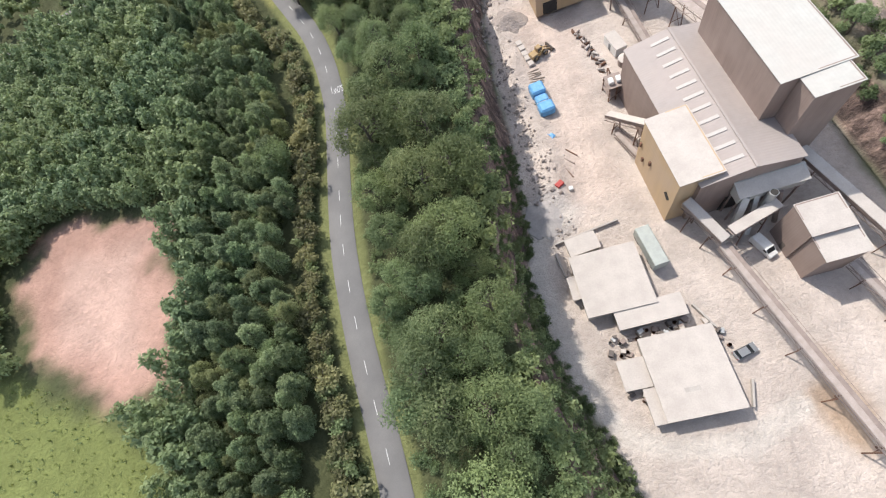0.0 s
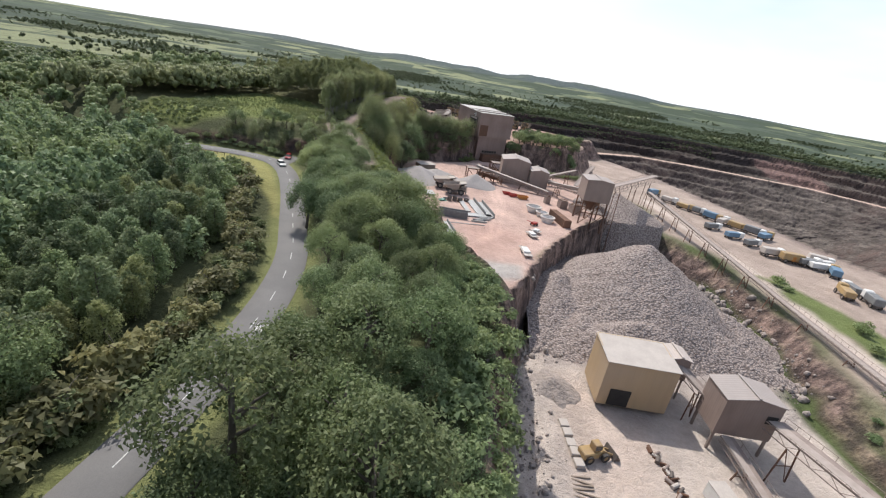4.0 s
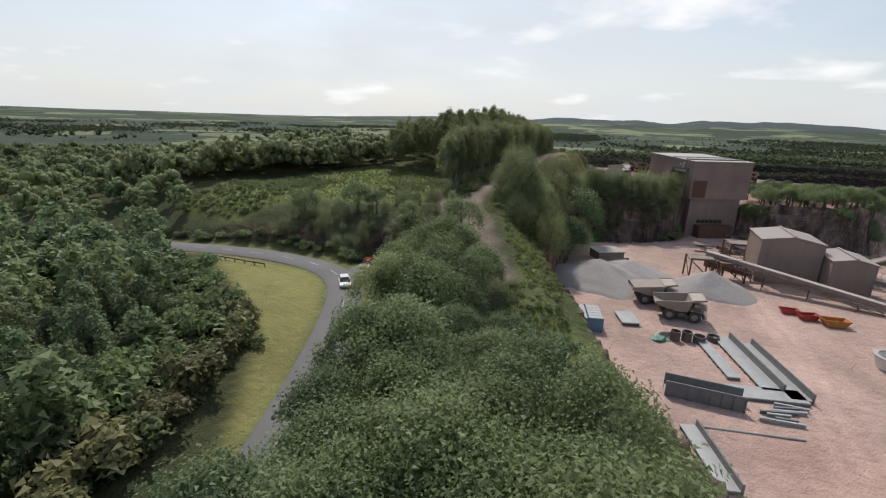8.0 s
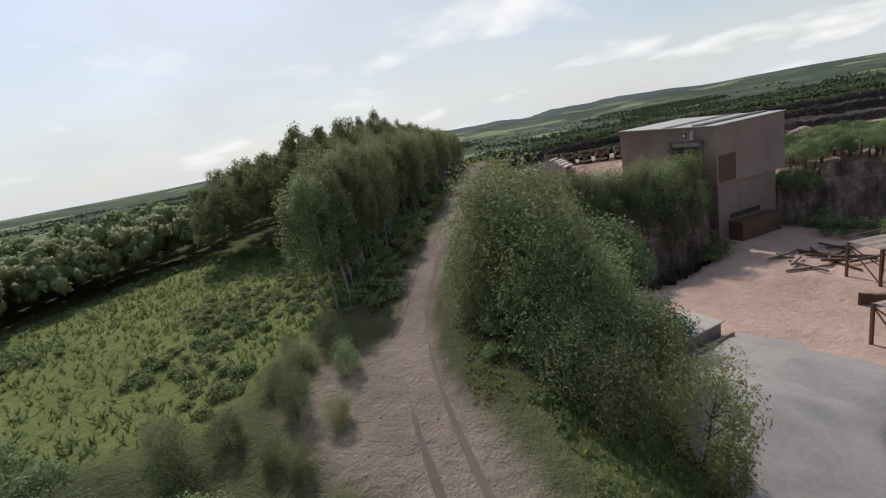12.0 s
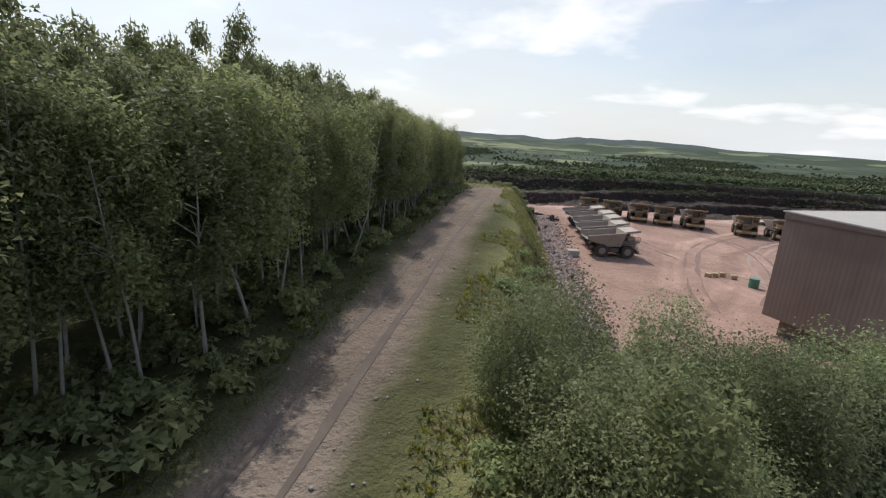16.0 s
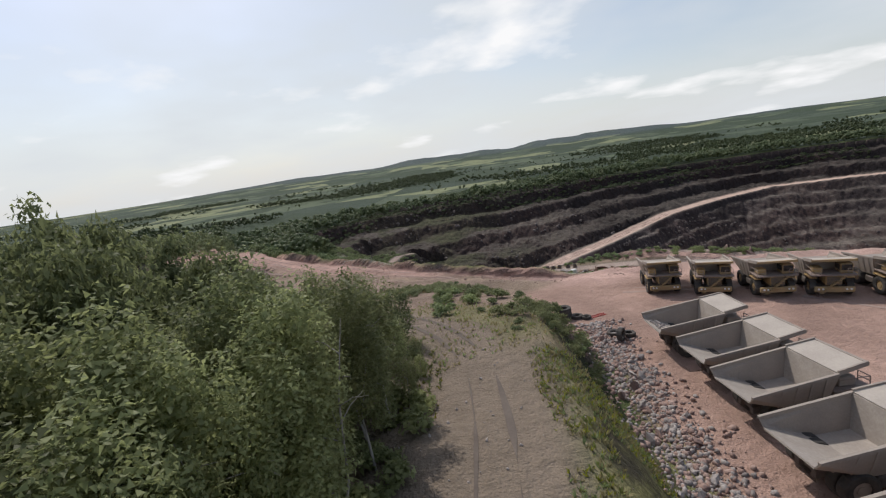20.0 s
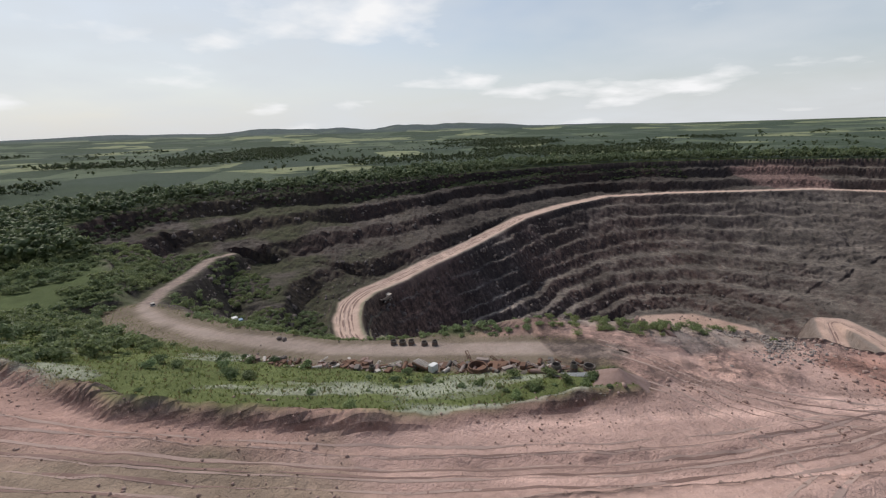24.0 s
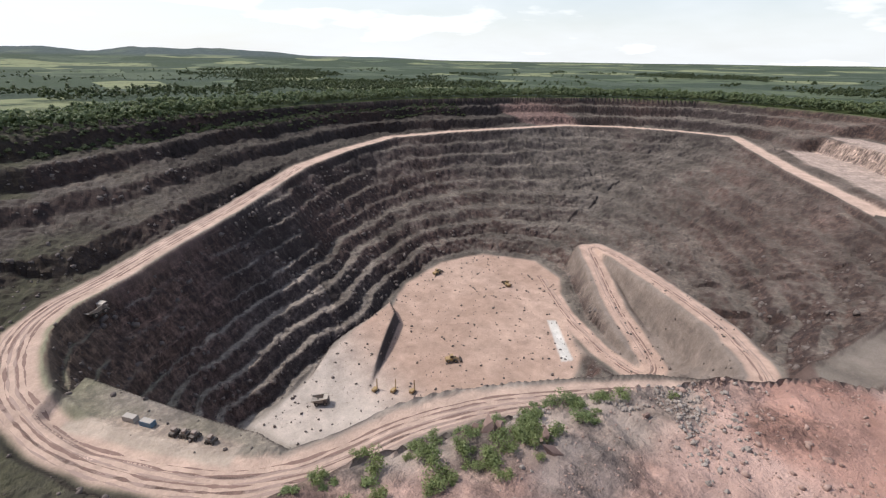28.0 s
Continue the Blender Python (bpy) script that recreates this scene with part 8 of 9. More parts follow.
# ---- stone heaps ----
def heap(name, label, x, y, r0, h, mat, lumps=0.12, seed=1, z=None, ring=44, steps_=16, sharp=1.0, squash=1.0):
    """A cone of tipped stone with a blunt top, running out unevenly at its foot."""
    v, f = [], []
    for j in range(steps_ + 1):
        t = j / steps_
        for i in range(ring):
            an = 2 * math.pi * i / ring
            rr_ = r0 * t * (1 + lumps * float(fbm(np.array([math.cos(an) * 2 + seed * 7.0]), np.array([math.sin(an) * 2.0]), 1.1, 2, seed)[0]) * (0.4 + t))
            px, py = x + math.cos(an) * rr_, y + math.sin(an) * rr_ * squash
            zz = h * (1 - t**sharp) + 0.35 * float(fbm(np.array([px]), np.array([py]), 3.0, 3, seed)[0])
            base = (z if z is not None else ground_z(px, py)) - 0.3
            v.append((px, py, (z if z is not None else ground_z(x, y)) + zz if t < 0.97 else min(base, ground_z(px, py) - 0.3)))
    for j in range(steps_):
        for i in range(ring):
            k = (i + 1) % ring
            f.append([j * ring + i, j * ring + k, (j + 1) * ring + k, (j + 1) * ring + i])
    me = mesh_of(name, v, f, [mat], True)
    return tagged(new(name, me), label, "stone heap")


def tip_height(x, y):
    """Tipped stone: the great cone, the ridge run out before it and lesser mounds against the rock bank."""
    wx, wy = x + 1.6 * fbm(x, y, 9, 3, 201), y + 1.6 * fbm(x, y, 9, 3, 203)
    z = np.full(x.shape, -9.0)
    for cx, cy, h, slope, flat, rot in ((50, 153.6, 19.6, 0.63, 1.0, 0.0), (44, 131.5, 7.2, 0.62, 0.42, 0.15), (31, 134, 5.0, 0.5, 0.6, 1.0), (62, 137, 6.4, 0.62, 0.5, -0.6), (72, 146, 6.5, 0.6, 0.6, -0.9), (26, 149, 9.0, 0.62, 0.5, 1.3)):
        dx, dy = wx - cx, wy - cy
        u, v = dx * math.cos(rot) + dy * math.sin(rot), -dx * math.sin(rot) + dy * math.cos(rot)
        d = np.sqrt((u * flat) ** 2 + v**2 + 0.5)
        z = np.maximum(z, -4.4 + h - slope * d)
    return z + 0.32 * fbm(x, y, 1.5, 3, 205)


hx, hy = np.meshgrid(np.arange(17, 86, 0.5), np.arange(114, 190, 0.5))
hz = tip_height(hx, hy)
hg = ground_many(hx, hy)
hz = np.where(hz > hg - 0.6, hz, hg - 0.8)
n0, n1 = hx.shape
qi = np.arange(n0 * n1).reshape(n0, n1)
hf = np.stack([qi[:-1, :-1], qi[:-1, 1:], qi[1:, 1:], qi[1:, :-1]], -1).reshape(-1, 4)
show = (hz > hg - 0.7).ravel()[hf].any(1)
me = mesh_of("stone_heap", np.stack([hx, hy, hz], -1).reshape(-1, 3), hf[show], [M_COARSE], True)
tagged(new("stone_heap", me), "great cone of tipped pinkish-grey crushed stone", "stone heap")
heap("stone_heap", "heap of grey stone below the screen tower", 60, 215, 19, 8, M_COARSE, 0.15, 8, 7.0)
heap("fines_heap", "grey heap of stone fines tipped against the cliff", -21, 216, 12, 4.6, M_FINES, 0.25, 3, 8.0)
heap("fines_heap", "long grey drift of stone fines in the yard", -14, 223, 11, 2.8, M_FINES, 0.25, 5, 8.0)
heap("fines_heap", "grey cone of stone fines under the conveyor head", 2.5, 219, 8.5, 4.4, M_FINES, 0.15, 7, 8.0)
heap("fines_heap", "pale grey apron of fines beside the loop road", 11, 46, 5.5, 1.3, M_FINES, 0.2, 9, G)
heap("stone_heap", "dark earth mound closing the end of the scrap bench", 9.5, 436.5, 6.3, 3.8, M_REDROCK, 0.2, 10, 4.8)
heap("stone_heap", "heap of broken stone beside the reclaim house", 20, 112, 6, 2.6, M_GRAVEL, 0.3, 12, G)


# ---- boulders ----
def stone_meshes(r, n, mat):
    out = []
    for i in range(n):
        v = ICO1_V * (1 + 0.34 * np.clip(r.normal(size=(len(ICO1_V), 1)), -1.6, 1.6)) * (1, r.uniform(0.5, 0.95), r.uniform(0.3, 0.7))
        out.append(mesh_of("stone", v, ICO1_F, [mat]))
    return out


r = np.random.default_rng(5)
grey_stones, red_stones = stone_meshes(r, 6, M_STONE), stone_meshes(r, 5, M_REDROCK)


def stones(parent, places, meshes, r, lo, hi):
    for x, y in places:
        o = new("stone", meshes[r.integers(len(meshes))])
        o.parent = parent
        s = lo + (hi - lo) * r.random() ** 2.2
        o.matrix_basis = Matrix.LocRotScale((x, y, ground_z(x, y) + s * 0.25), Euler(r.uniform(0, 6.28, 3)), (s, s * r.uniform(0.7, 1), s))


T = thing("rock_berm", "long bank of broken white and grey rock edging the truck yard", "rock bank")
pts = np.stack([r.normal(-32.4, 1.3, 295), r.uniform(284, 374, 295)], 1)
stones(T, pts[:190], grey_stones, r, 0.24, 0.85)
stones(T, pts[190:], red_stones, r, 0.24, 0.8)


def rubble(name, label, places, r, lo, hi, mat, power=3, zfun=None):
    places = np.asarray(places)
    n = len(places)
    z = np.array([zfun(x, y) for x, y in places]) if zfun else ground_many(places[:, 0], places[:, 1])
    s = lo + (hi - lo) * r.random(n) ** power
    a = unit(r.normal(size=(n, 3)))
    b = unit(np.cross(a, r.normal(size=(n, 3))))
    rot = np.stack([a, b, np.cross(a, b)], 2)
    v = ICO1_V[None] * (1 + 0.25 * r.normal(size=(n, len(ICO1_V), 1))) * np.array((1, 0.8, 0.7)) * s[:, None, None]
    v = np.einsum("nij,nkj->nki", rot, v) + np.stack([places[:, 0], places[:, 1], z + s * 0.2], 1)[:, None]
    f = (np.array(ICO1_F)[None] + (np.arange(n) * len(ICO1_V))[:, None, None]).reshape(-1, 3)
    me = mesh_of(name, v.reshape(-1, 3), f, [mat])
    return tagged(new(name, me), label, "rubble", kind="stuff")


rubble("berm_rubble", "small broken rock strewn along the yard bank", np.stack([r.normal(-32.4, 1.5, 3000), r.uniform(283, 375, 3000)], 1), r, 0.1, 0.4, M_STONE, 2)
rubble("berm_spoil", "red-brown broken rock and spoil in the yard bank", np.stack([r.normal(-32.2, 1.9, 3600), r.uniform(283, 375, 3600)], 1), r, 0.08, 0.4, M_CLOD, 2)
rubble("cliff_rubble", "broken rock strewn below the wooded quarry face", np.stack([r.normal(13.5, 2.2, 700), r.uniform(38, 122, 700)], 1), r, 0.1, 0.7, M_GRAVEL)
pts = np.stack([r.uniform(5, 110, 5200), r.normal(452, 16, 5200)], 1)
pts = pts[fbm(pts[:, 0], pts[:, 1], 14, 3, 140) > 0.12]
rubble("crest_rubble", "red broken rock strewn on the crest above the pit", pts, r, 0.06, 0.6, M_CLOD, 6)
pts = np.stack([r.normal(54, 9, 2600), r.normal(453, 5.5, 2600)], 1)
pts = pts[(fbm(pts[:, 0], pts[:, 1], 9, 3, 217) > -0.05) & (pts[:, 1] > 438)]
rubble("crest_stones", "grey broken rock spilled over the crest", pts, r, 0.07, 0.55, M_GRAVEL, 3)
bank_line = np.array([(19, 119), (20, 128), (26, 141), (34, 158), (45, 175), (62, 187), (80, 182), (84, 160), (82, 140), (76, 122)], float)
bl = np.concatenate([[0], np.cumsum(np.hypot(*np.diff(bank_line, axis=0).T))])
bu = r.uniform(0, bl[-1], 1500)
pts = np.stack([np.interp(bu, bl, bank_line[:, 0]), np.interp(bu, bl, bank_line[:, 1])], 1) + r.normal(size=(1500, 2)) * 2.6
rubble("basin_blocks", "tumbled rock blocks on the bank round the stone tip", pts, r, 0.2, 1.3, M_GRAVEL, 4)
T = thing("rock_outcrop", "broken red rock outcrops along the crest above the pit", "rock")
pts = np.stack([r.uniform(14, 112, 900), r.uniform(436, 472, 900)], 1)
pts = pts[(fbm(pts[:, 0], pts[:, 1], 11, 3, 215) > 0.2) & (np.abs(signed(pts[:, 0], pts[:, 1], [p[:2] for p in RIM])) < 11)]
stones(T, pts[:160], red_stones, r, 0.3, 1.5)
pts = np.stack([r.uniform(-100, 70, 3000), r.normal(416, 12, 3000)], 1)
pts = pts[fbm(pts[:, 0], pts[:, 1], 10, 3, 141) > 0.18]
rubble("bench_rubble", "loose red rock on the bank below the truck yard", pts, r, 0.06, 0.36, M_CLOD, 4)
pts = np.stack([r.uniform(-110, 110, 16000), r.uniform(398, 462, 16000)], 1)
pts = pts[(fbm(pts[:, 0], pts[:, 1], 9, 3, 269) > 0.0) & ~inside(pts[:, 0], pts[:, 1], GREEN) & (seg_near(pts[:, 0], pts[:, 1], RED_ROAD)[0] > 3.0) & ~inside(pts[:, 0], pts[:, 1], SCRAP)]
rubble("soil_clods", "clods of red soil turned up beside the haul road", pts, r, 0.05, 0.26, M_CLOD, 3)
pts = np.stack([r.uniform(-250, 420, 15000), r.uniform(430, 900, 15000)], 1)
gi, gj = np.clip(np.searchsorted(gx, pts[:, 0]) - 1, 0, len(gx) - 1), np.clip(np.searchsorted(gy, pts[:, 1]) - 1, 0, len(gy) - 1)
keep_ = inside(pts[:, 0], pts[:, 1], [p[:2] for p in RIM]) & (FACE[gj, gi] > 0.5) & (seg_near(pts[:, 0], pts[:, 1], RING, True)[0] > 11) & (fbm(pts[:, 0], pts[:, 1], 30, 3, 241) > -0.2)
rubble("pit_crags", "jutting blocks and ledges on the quarried pit walls", pts[keep_], r, 0.5, 2.6, M_PITROCK, 3, lambda x, y: ground_z(x, y) - 0.5)
rubble("pit_rubble", "fallen blocks scattered on the pit benches", np.array([q for q in np.stack([r.uniform(-60, 330, 2600), r.uniform(480, 760, 2600)], 1) if seg_near(np.array([q[0]]), np.array([q[1]]), RING, True)[0][0] > 9.5]), r, 0.3, 1.3, M_PITROCK)
rubble("ridge_rubble", "loose stone along the hill track", np.stack([r.normal(-48.5, 3.2, 500), r.uniform(196, 348, 500)], 1), r, 0.04, 0.16, M_STONE)
pts = np.stack([r.uniform(22, 80, 5200), r.uniform(118, 178, 5200)], 1)
tz = tip_height(pts[:, 0], pts[:, 1])
lie = {(float(x), float(y)): float(z) for (x, y), z in zip(pts, tz)}
rubble("heap_stones", "coarse stone lying on the great cone", [k for k in lie if lie[k] > ground_z(*k)], r, 0.10, 0.3, M_COARSE, 3, lambda x, y: lie[(float(x), float(y))] - 0.1)

def ruts(name, label, lines, r, mat, half=0.2):
    """Wheel ruts pressed into soft ground: pairs of narrow bands that fade in and out."""
    vs, fs, off = [], [], 0
    for line in lines:
        p = [np.array(q[:2], float) for q in line]
        for _ in range(3):
            out = [p[0]]
            for a, b in zip(p[:-1], p[1:]):
                out += [a * 0.75 + b * 0.25, a * 0.25 + b * 0.75]
            p = out + [p[-1]]
        seg = np.array(p)
        L = np.concatenate([[0], np.cumsum(np.hypot(*np.diff(seg, axis=0).T))])
        u = np.arange(0, L[-1], 0.7)
        c = np.stack([np.interp(u, L, seg[:, 0]), np.interp(u, L, seg[:, 1])], 1)
        d = np.gradient(c, axis=0)
        nrm = np.stack([-d[:, 1], d[:, 0]], 1) / np.hypot(d[:, 0], d[:, 1])[:, None]
        c = c + nrm * (0.5 * fbm(c[:, 0], c[:, 1], 12, 2, 261))[:, None]
        for side in (-1.1, 1.1):
            m = c + nrm * side
            w = (half * np.clip(0.7 + 1.6 * fbm(m[:, 0] + side * 9, m[:, 1], 7, 3, int(r.integers(900))), 0, 1.3))[:, None]
            e = [m - nrm * w, m + nrm * w]
            v = np.stack([np.concatenate([q, (ground_many(q[:, 0], q[:, 1]) + 0.035)[:, None]], 1) for q in e], 1).reshape(-1, 3)
            i = np.arange(len(u) - 1) * 2 + off
            vs.append(v)
            fs.append(np.stack([i, i + 1, i + 3, i + 2], 1))
            off += len(v)
    me = mesh_of(name, np.concatenate(vs), np.concatenate(fs), [mat])
    return tagged(new(name, me), label, "wheel ruts", kind="stuff")


def shifted(line, k):
    return [(p[0] + k * 0.35, p[1] + k) for p in line]


red_lines = [shifted(RED_ROAD, k) for k in (-5.5, -3.2, -1.0, 0.6, 2.4, 4.4)]
turn = [(16, 450), (24, 438), (30, 428), (46, 420), (74, 418), (104, 420)]
red_lines += [shifted(turn, k) for k in (-3, 0, 2.5, 5)] + [[(-30, 412), (0, 404), (30, 404), (64, 412)], [(10, 440), (22, 428), (24, 416), (16, 404), (0, 398)]]
ruts("wheel_ruts", "dark wheel ruts in the red soil", red_lines[::2], r, M_RUT)
ruts("dry_ruts", "pale dried wheel ruts in the red soil", red_lines[1::2], r, M_RUTP)
yard_lines = [[(46, 384), (20, 370), (2, 350), (-8, 326), (-14, 302)], [(52, 374), (26, 362), (10, 342), (2, 318), (-2, 298)], [(60, 356), (38, 352), (20, 338), (12, 316), (14, 296)], [(-24, 388), (0, 384), (26, 380), (56, 368)], [(-18, 372), (-10, 340), (4, 312), (22, 296)],
              [(50, 344), (30, 334), (20, 318), (24, 300)], [(6, 372), (14, 350), (8, 326), (-4, 306)], [(-2, 376), (10, 360), (30, 350), (56, 348)]]
ruts("yard_ruts", "dark tyre marks swinging across the truck yard", yard_lines[::2], r, M_RUT, 0.35)
ruts("yard_dry_ruts", "pale tyre marks swinging across the truck yard", yard_lines[1::2], r, M_RUTP, 0.4)


def beside(line, k):
    """The same line k metres to its left."""
    p = np.array([q[:2] for q in line], float)
    d = np.gradient(p, axis=0)
    return (p + k * np.stack([-d[:, 1], d[:, 0]], 1) / np.hypot(d[:, 0], d[:, 1])[:, None]).tolist()


near_ring = RING[4:22]
ruts("haul_road_ruts", "dark wheel ruts worn into the pit haul road", [beside(near_ring, k) for k in (-3.6, 2.2)] + [beside(RAMP, 1.0)], r, M_RUT, 0.6)
ruts("haul_road_dust", "pale dust thrown up between the haul road wheel lines", [beside(near_ring, k) for k in (-5.8, -0.6)] + [beside(RAMP, -2.4)], r, M_RUTP, 0.5)
track_lines = [shifted(TRACK, 0)]
# flat bands whose dark colour takes in the ruts' own shadow
ruts("track_ruts", "wheel ruts worn along the hill track, their shadow painted in", track_lines, r, M_TRACKRUT_SHADE, 0.2)

# ---- lower yard ----
T = at(thing("sheeted_loader", "machine wrapped in a bright blue tarpaulin with a white load beside", "covered machine"), 20.8, 79.2, G, 4)
bm = bmesh.new()
for y0, y1, z1, w in ((1.2, 5.2, 3.0, 1.9), (-1.6, 1.3, 2.3, 1.7), (-5.0, -1.5, 2.7, 2.0)):
    add_box(bm, -w, w, y0, y1, 0, z1, bev=0.5)
part("tarpaulin", bm, M_TARP, T)
part("rope", add_bar(bmesh.new(), (-1.95, -1.5, 2.3), (1.95, -1.4, 2.32), 0.06), M_WHITE, T)
T = at(thing("rolled_sheet", "crumpled blue sheet beside pipe lengths", "tarpaulin"), 19.6, 68.0, G, 20)
bm = bmesh.new()
bmesh.ops.create_icosphere(bm, subdivisions=2, radius=1.2, matrix=Matrix.Diagonal((0.8, 1.3, 0.7, 1)))
for v in bm.verts:
    v.co += Vector(r.normal(size=3)) * 0.16
    v.co.z = max(v.co.z, 0) + 0.0
part("sheet", bm, M_TARP, T)
for i in range(9):
    T = at(thing("pipe_length", "dusty steel pipe lying in the yard", "pipe", "pipes in the yard"), r.uniform(19, 23), r.uniform(56, 66), G, r.uniform(60, 140))
    bm = bmesh.new()
    L = r.uniform(1.6, 4.0)
    add_cyl(bm, (-L / 2, 0, 0.16), (L / 2, 0, 0.16), 0.15, seg=10)
    part("tube", bm, (M_STEEL, M_GALV, M_RUST)[i % 3], T)
    bm = bmesh.new()
    for s in (-1, 1):
        add_cyl(bm, (s * L / 2 - 0.05, 0, 0.17), (s * L / 2 + 0.05, 0, 0.17), 0.2, seg=10)
    part("flange", bm, M_RUST, T)
T = at(thing("compressor", "small red towed compressor in the yard", "compressor"), 17.0, 53.4, G, 30)
part("canopy", box(-1.0, 1.0, -0.7, 0.7, 0.45, 1.5, bev=0.12), M_REDP, T)
part("drawbar", add_bar(bmesh.new(), (1.0, 0, 0.5), (2.2, 0, 0.4), 0.1), M_DARKST, T)
for s in (-1, 1):
    wheel(T, 0, s * 0.75, 0.35, 0.2, M_STEEL)
T = at(thing("water_tank", "small white tank on the dusty yard", "tank"), 19.2, 51.6, G, 0)
part("shell", box(-0.5, 0.5, -0.5, 0.5, 0.1, 1.1, bev=0.12), M_WHITE, T)
part("frame", box(-0.55, 0.55, -0.55, 0.55, 0, 0.1), M_DARKST, T)
for i in range(7):
    T = at(thing("timber_beam", "weathered timber beam stacked by the tarpaulin", "timber", "timber stack"), 21.5 + r.uniform(-0.6, 0.6), 86.0 + i * 0.75, G, r.uniform(-12, 12))
    part("beam", box(-2.2, 2.2, -0.14, 0.14, 0, 0.28, bev=0.03), M_WOOD, T)
for i in range(5):
    T = at(thing("stone_block", "pale cut block in the row beside the rock bank", "block", "block row"), 21.0 + 0.25 * i, 101.5 - i * 2.1, G, r.uniform(-15, 15))
    part("block", box(-0.8, 0.8, -0.9, 0.9, 0, r.uniform(0.7, 1.2), bev=0.08), M_CREAM, T)


def loader(label, paint, name="wheel_loader"):
    T = thing(name, label, "loader")
    part("rear_frame", box(-3.2, -0.2, -1.1, 1.1, 0.7, 1.9, bev=0.15), paint, T)
    part("front_frame", box(-0.1, 1.5, -0.6, 0.6, 0.7, 1.5, bev=0.1), paint, T)
    cab = part("cab", box(-1.3, 0.1, -0.75, 0.75, 1.9, 3.3, bev=0.1), paint, T)
    part("glazing", box(-1.2, 0.13, -0.78, 0.78, 2.2, 3.1), M_GLASS, cab)
    for x in (-2.1, 1.0):
        for s in (-1, 1):
            wheel(T, x, s * 1.15, 0.8, 0.6, paint)
    for s in (-1, 1):
        part("lift_arm", add_bar(bmesh.new(), (0.6, s * 0.5, 1.7), (2.9, s * 0.6, 0.6), 0.2, 0.35), paint, T)
    bm = bmesh.new()
    add_plate(bm, [(2.8, -1.5, 0.2), (4.0, -1.5, 0.15), (4.0, 1.5, 0.15), (2.8, 1.5, 0.2)], 0.08)
    add_plate(bm, [(2.8, -1.5, 0.2), (2.8, 1.5, 0.2), (3.1, 1.5, 1.4), (3.1, -1.5, 1.4)], 0.08)
    for s in (-1.5, 1.5):
        add_plate(bm, [(2.8, s, 0.2), (4.0, s, 0.15), (3.1, s, 1.4)], 0.06)
    part("bucket", bm, M_DARKST, T)
    return T


at(loader("small dusty yellow wheel loader in the quarry yard", M_YELL), 25.4, 95.5, G, 20)
T = at(thing("site_cabin", "pale steel site cabin beside the conveyor line", "cabin"), 43.6, 88.6, G, 8)
part("shell", box(-1.5, 1.5, -3.2, 3.2, 0.2, 2.8, bev=0.05), M_WHITE, T)
part("door", box(-1.55, -1.49, -0.5, 0.5, 0.25, 2.3), M_GDARK, T)
part("roof", box(-1.55, 1.55, -3.25, 3.25, 2.8, 2.9), M_CREAM, T)
T = at(thing("round_tank", "dusty round steel tank with a domed lid", "tank"), 44.0, 82.6, G)
part("shell", add_cyl(bmesh.new(), (0, 0, 0), (0, 0, 2.0), 1.7, seg=24), M_STEEL, T)
part("lid", add_cyl(bmesh.new(), (0, 0, 2.0), (0, 0, 2.5), 1.8, 0.6, seg=24), M_CREAM, T)
part("neck", add_cyl(bmesh.new(), (0, 0, 2.4), (0, 0, 2.8), 0.55, seg=16), M_DARKST, T)
T = thing("drive_station", "rusty conveyor drive frame with motors and walkways", "machine")
at(T, 37.8, 74.6, G)
for x in (-1.8, 0, 1.8):
    for y in (-2, 2):
        part("post", box(x - 0.12, x + 0.12, y - 0.12, y + 0.12, 0, 4.6), M_RUST, T)
for z in (1.8, 3.4, 4.6):
    part("platform", box(-2.0, 2.0, -2.2, 2.2, z, z + 0.1), M_STEEL, T)
for x in (-1, 0.9):
    part("motor", box(x - 0.6, x + 0.6, -1.2, 0.6, 4.7, 5.7, bev=0.15), M_WHITE, T)
for s in (-1, 1):
    part("brace", add_bar(bmesh.new(), (-1.8, s * 2, 0), (1.8, s * 2, 3.4), 0.12), M_RUST, T)
for i in range(26):
    t = i / 25
    T = at(thing("roller_frame", "rusty roller and scrap steel in the row beside the sheds", "scrap", "row of rollers"), 36.6 + 2.4 * t + r.uniform(-0.8, 0.8), 99 - 18 * t, G, r.uniform(0, 180))
    part("roller", add_cyl(bmesh.new(), (-0.8, 0, 0.35), (0.8, 0, 0.35), r.uniform(0.2, 0.38), seg=10), (M_RUST, M_STEEL, M_CREAM, M_DARKST)[i % 4], T)
    part("cradle", box(-0.6, 0.6, -0.4, 0.4, 0, 0.18), M_RUST, T)

# ---- upper yard ----
U = 8.0


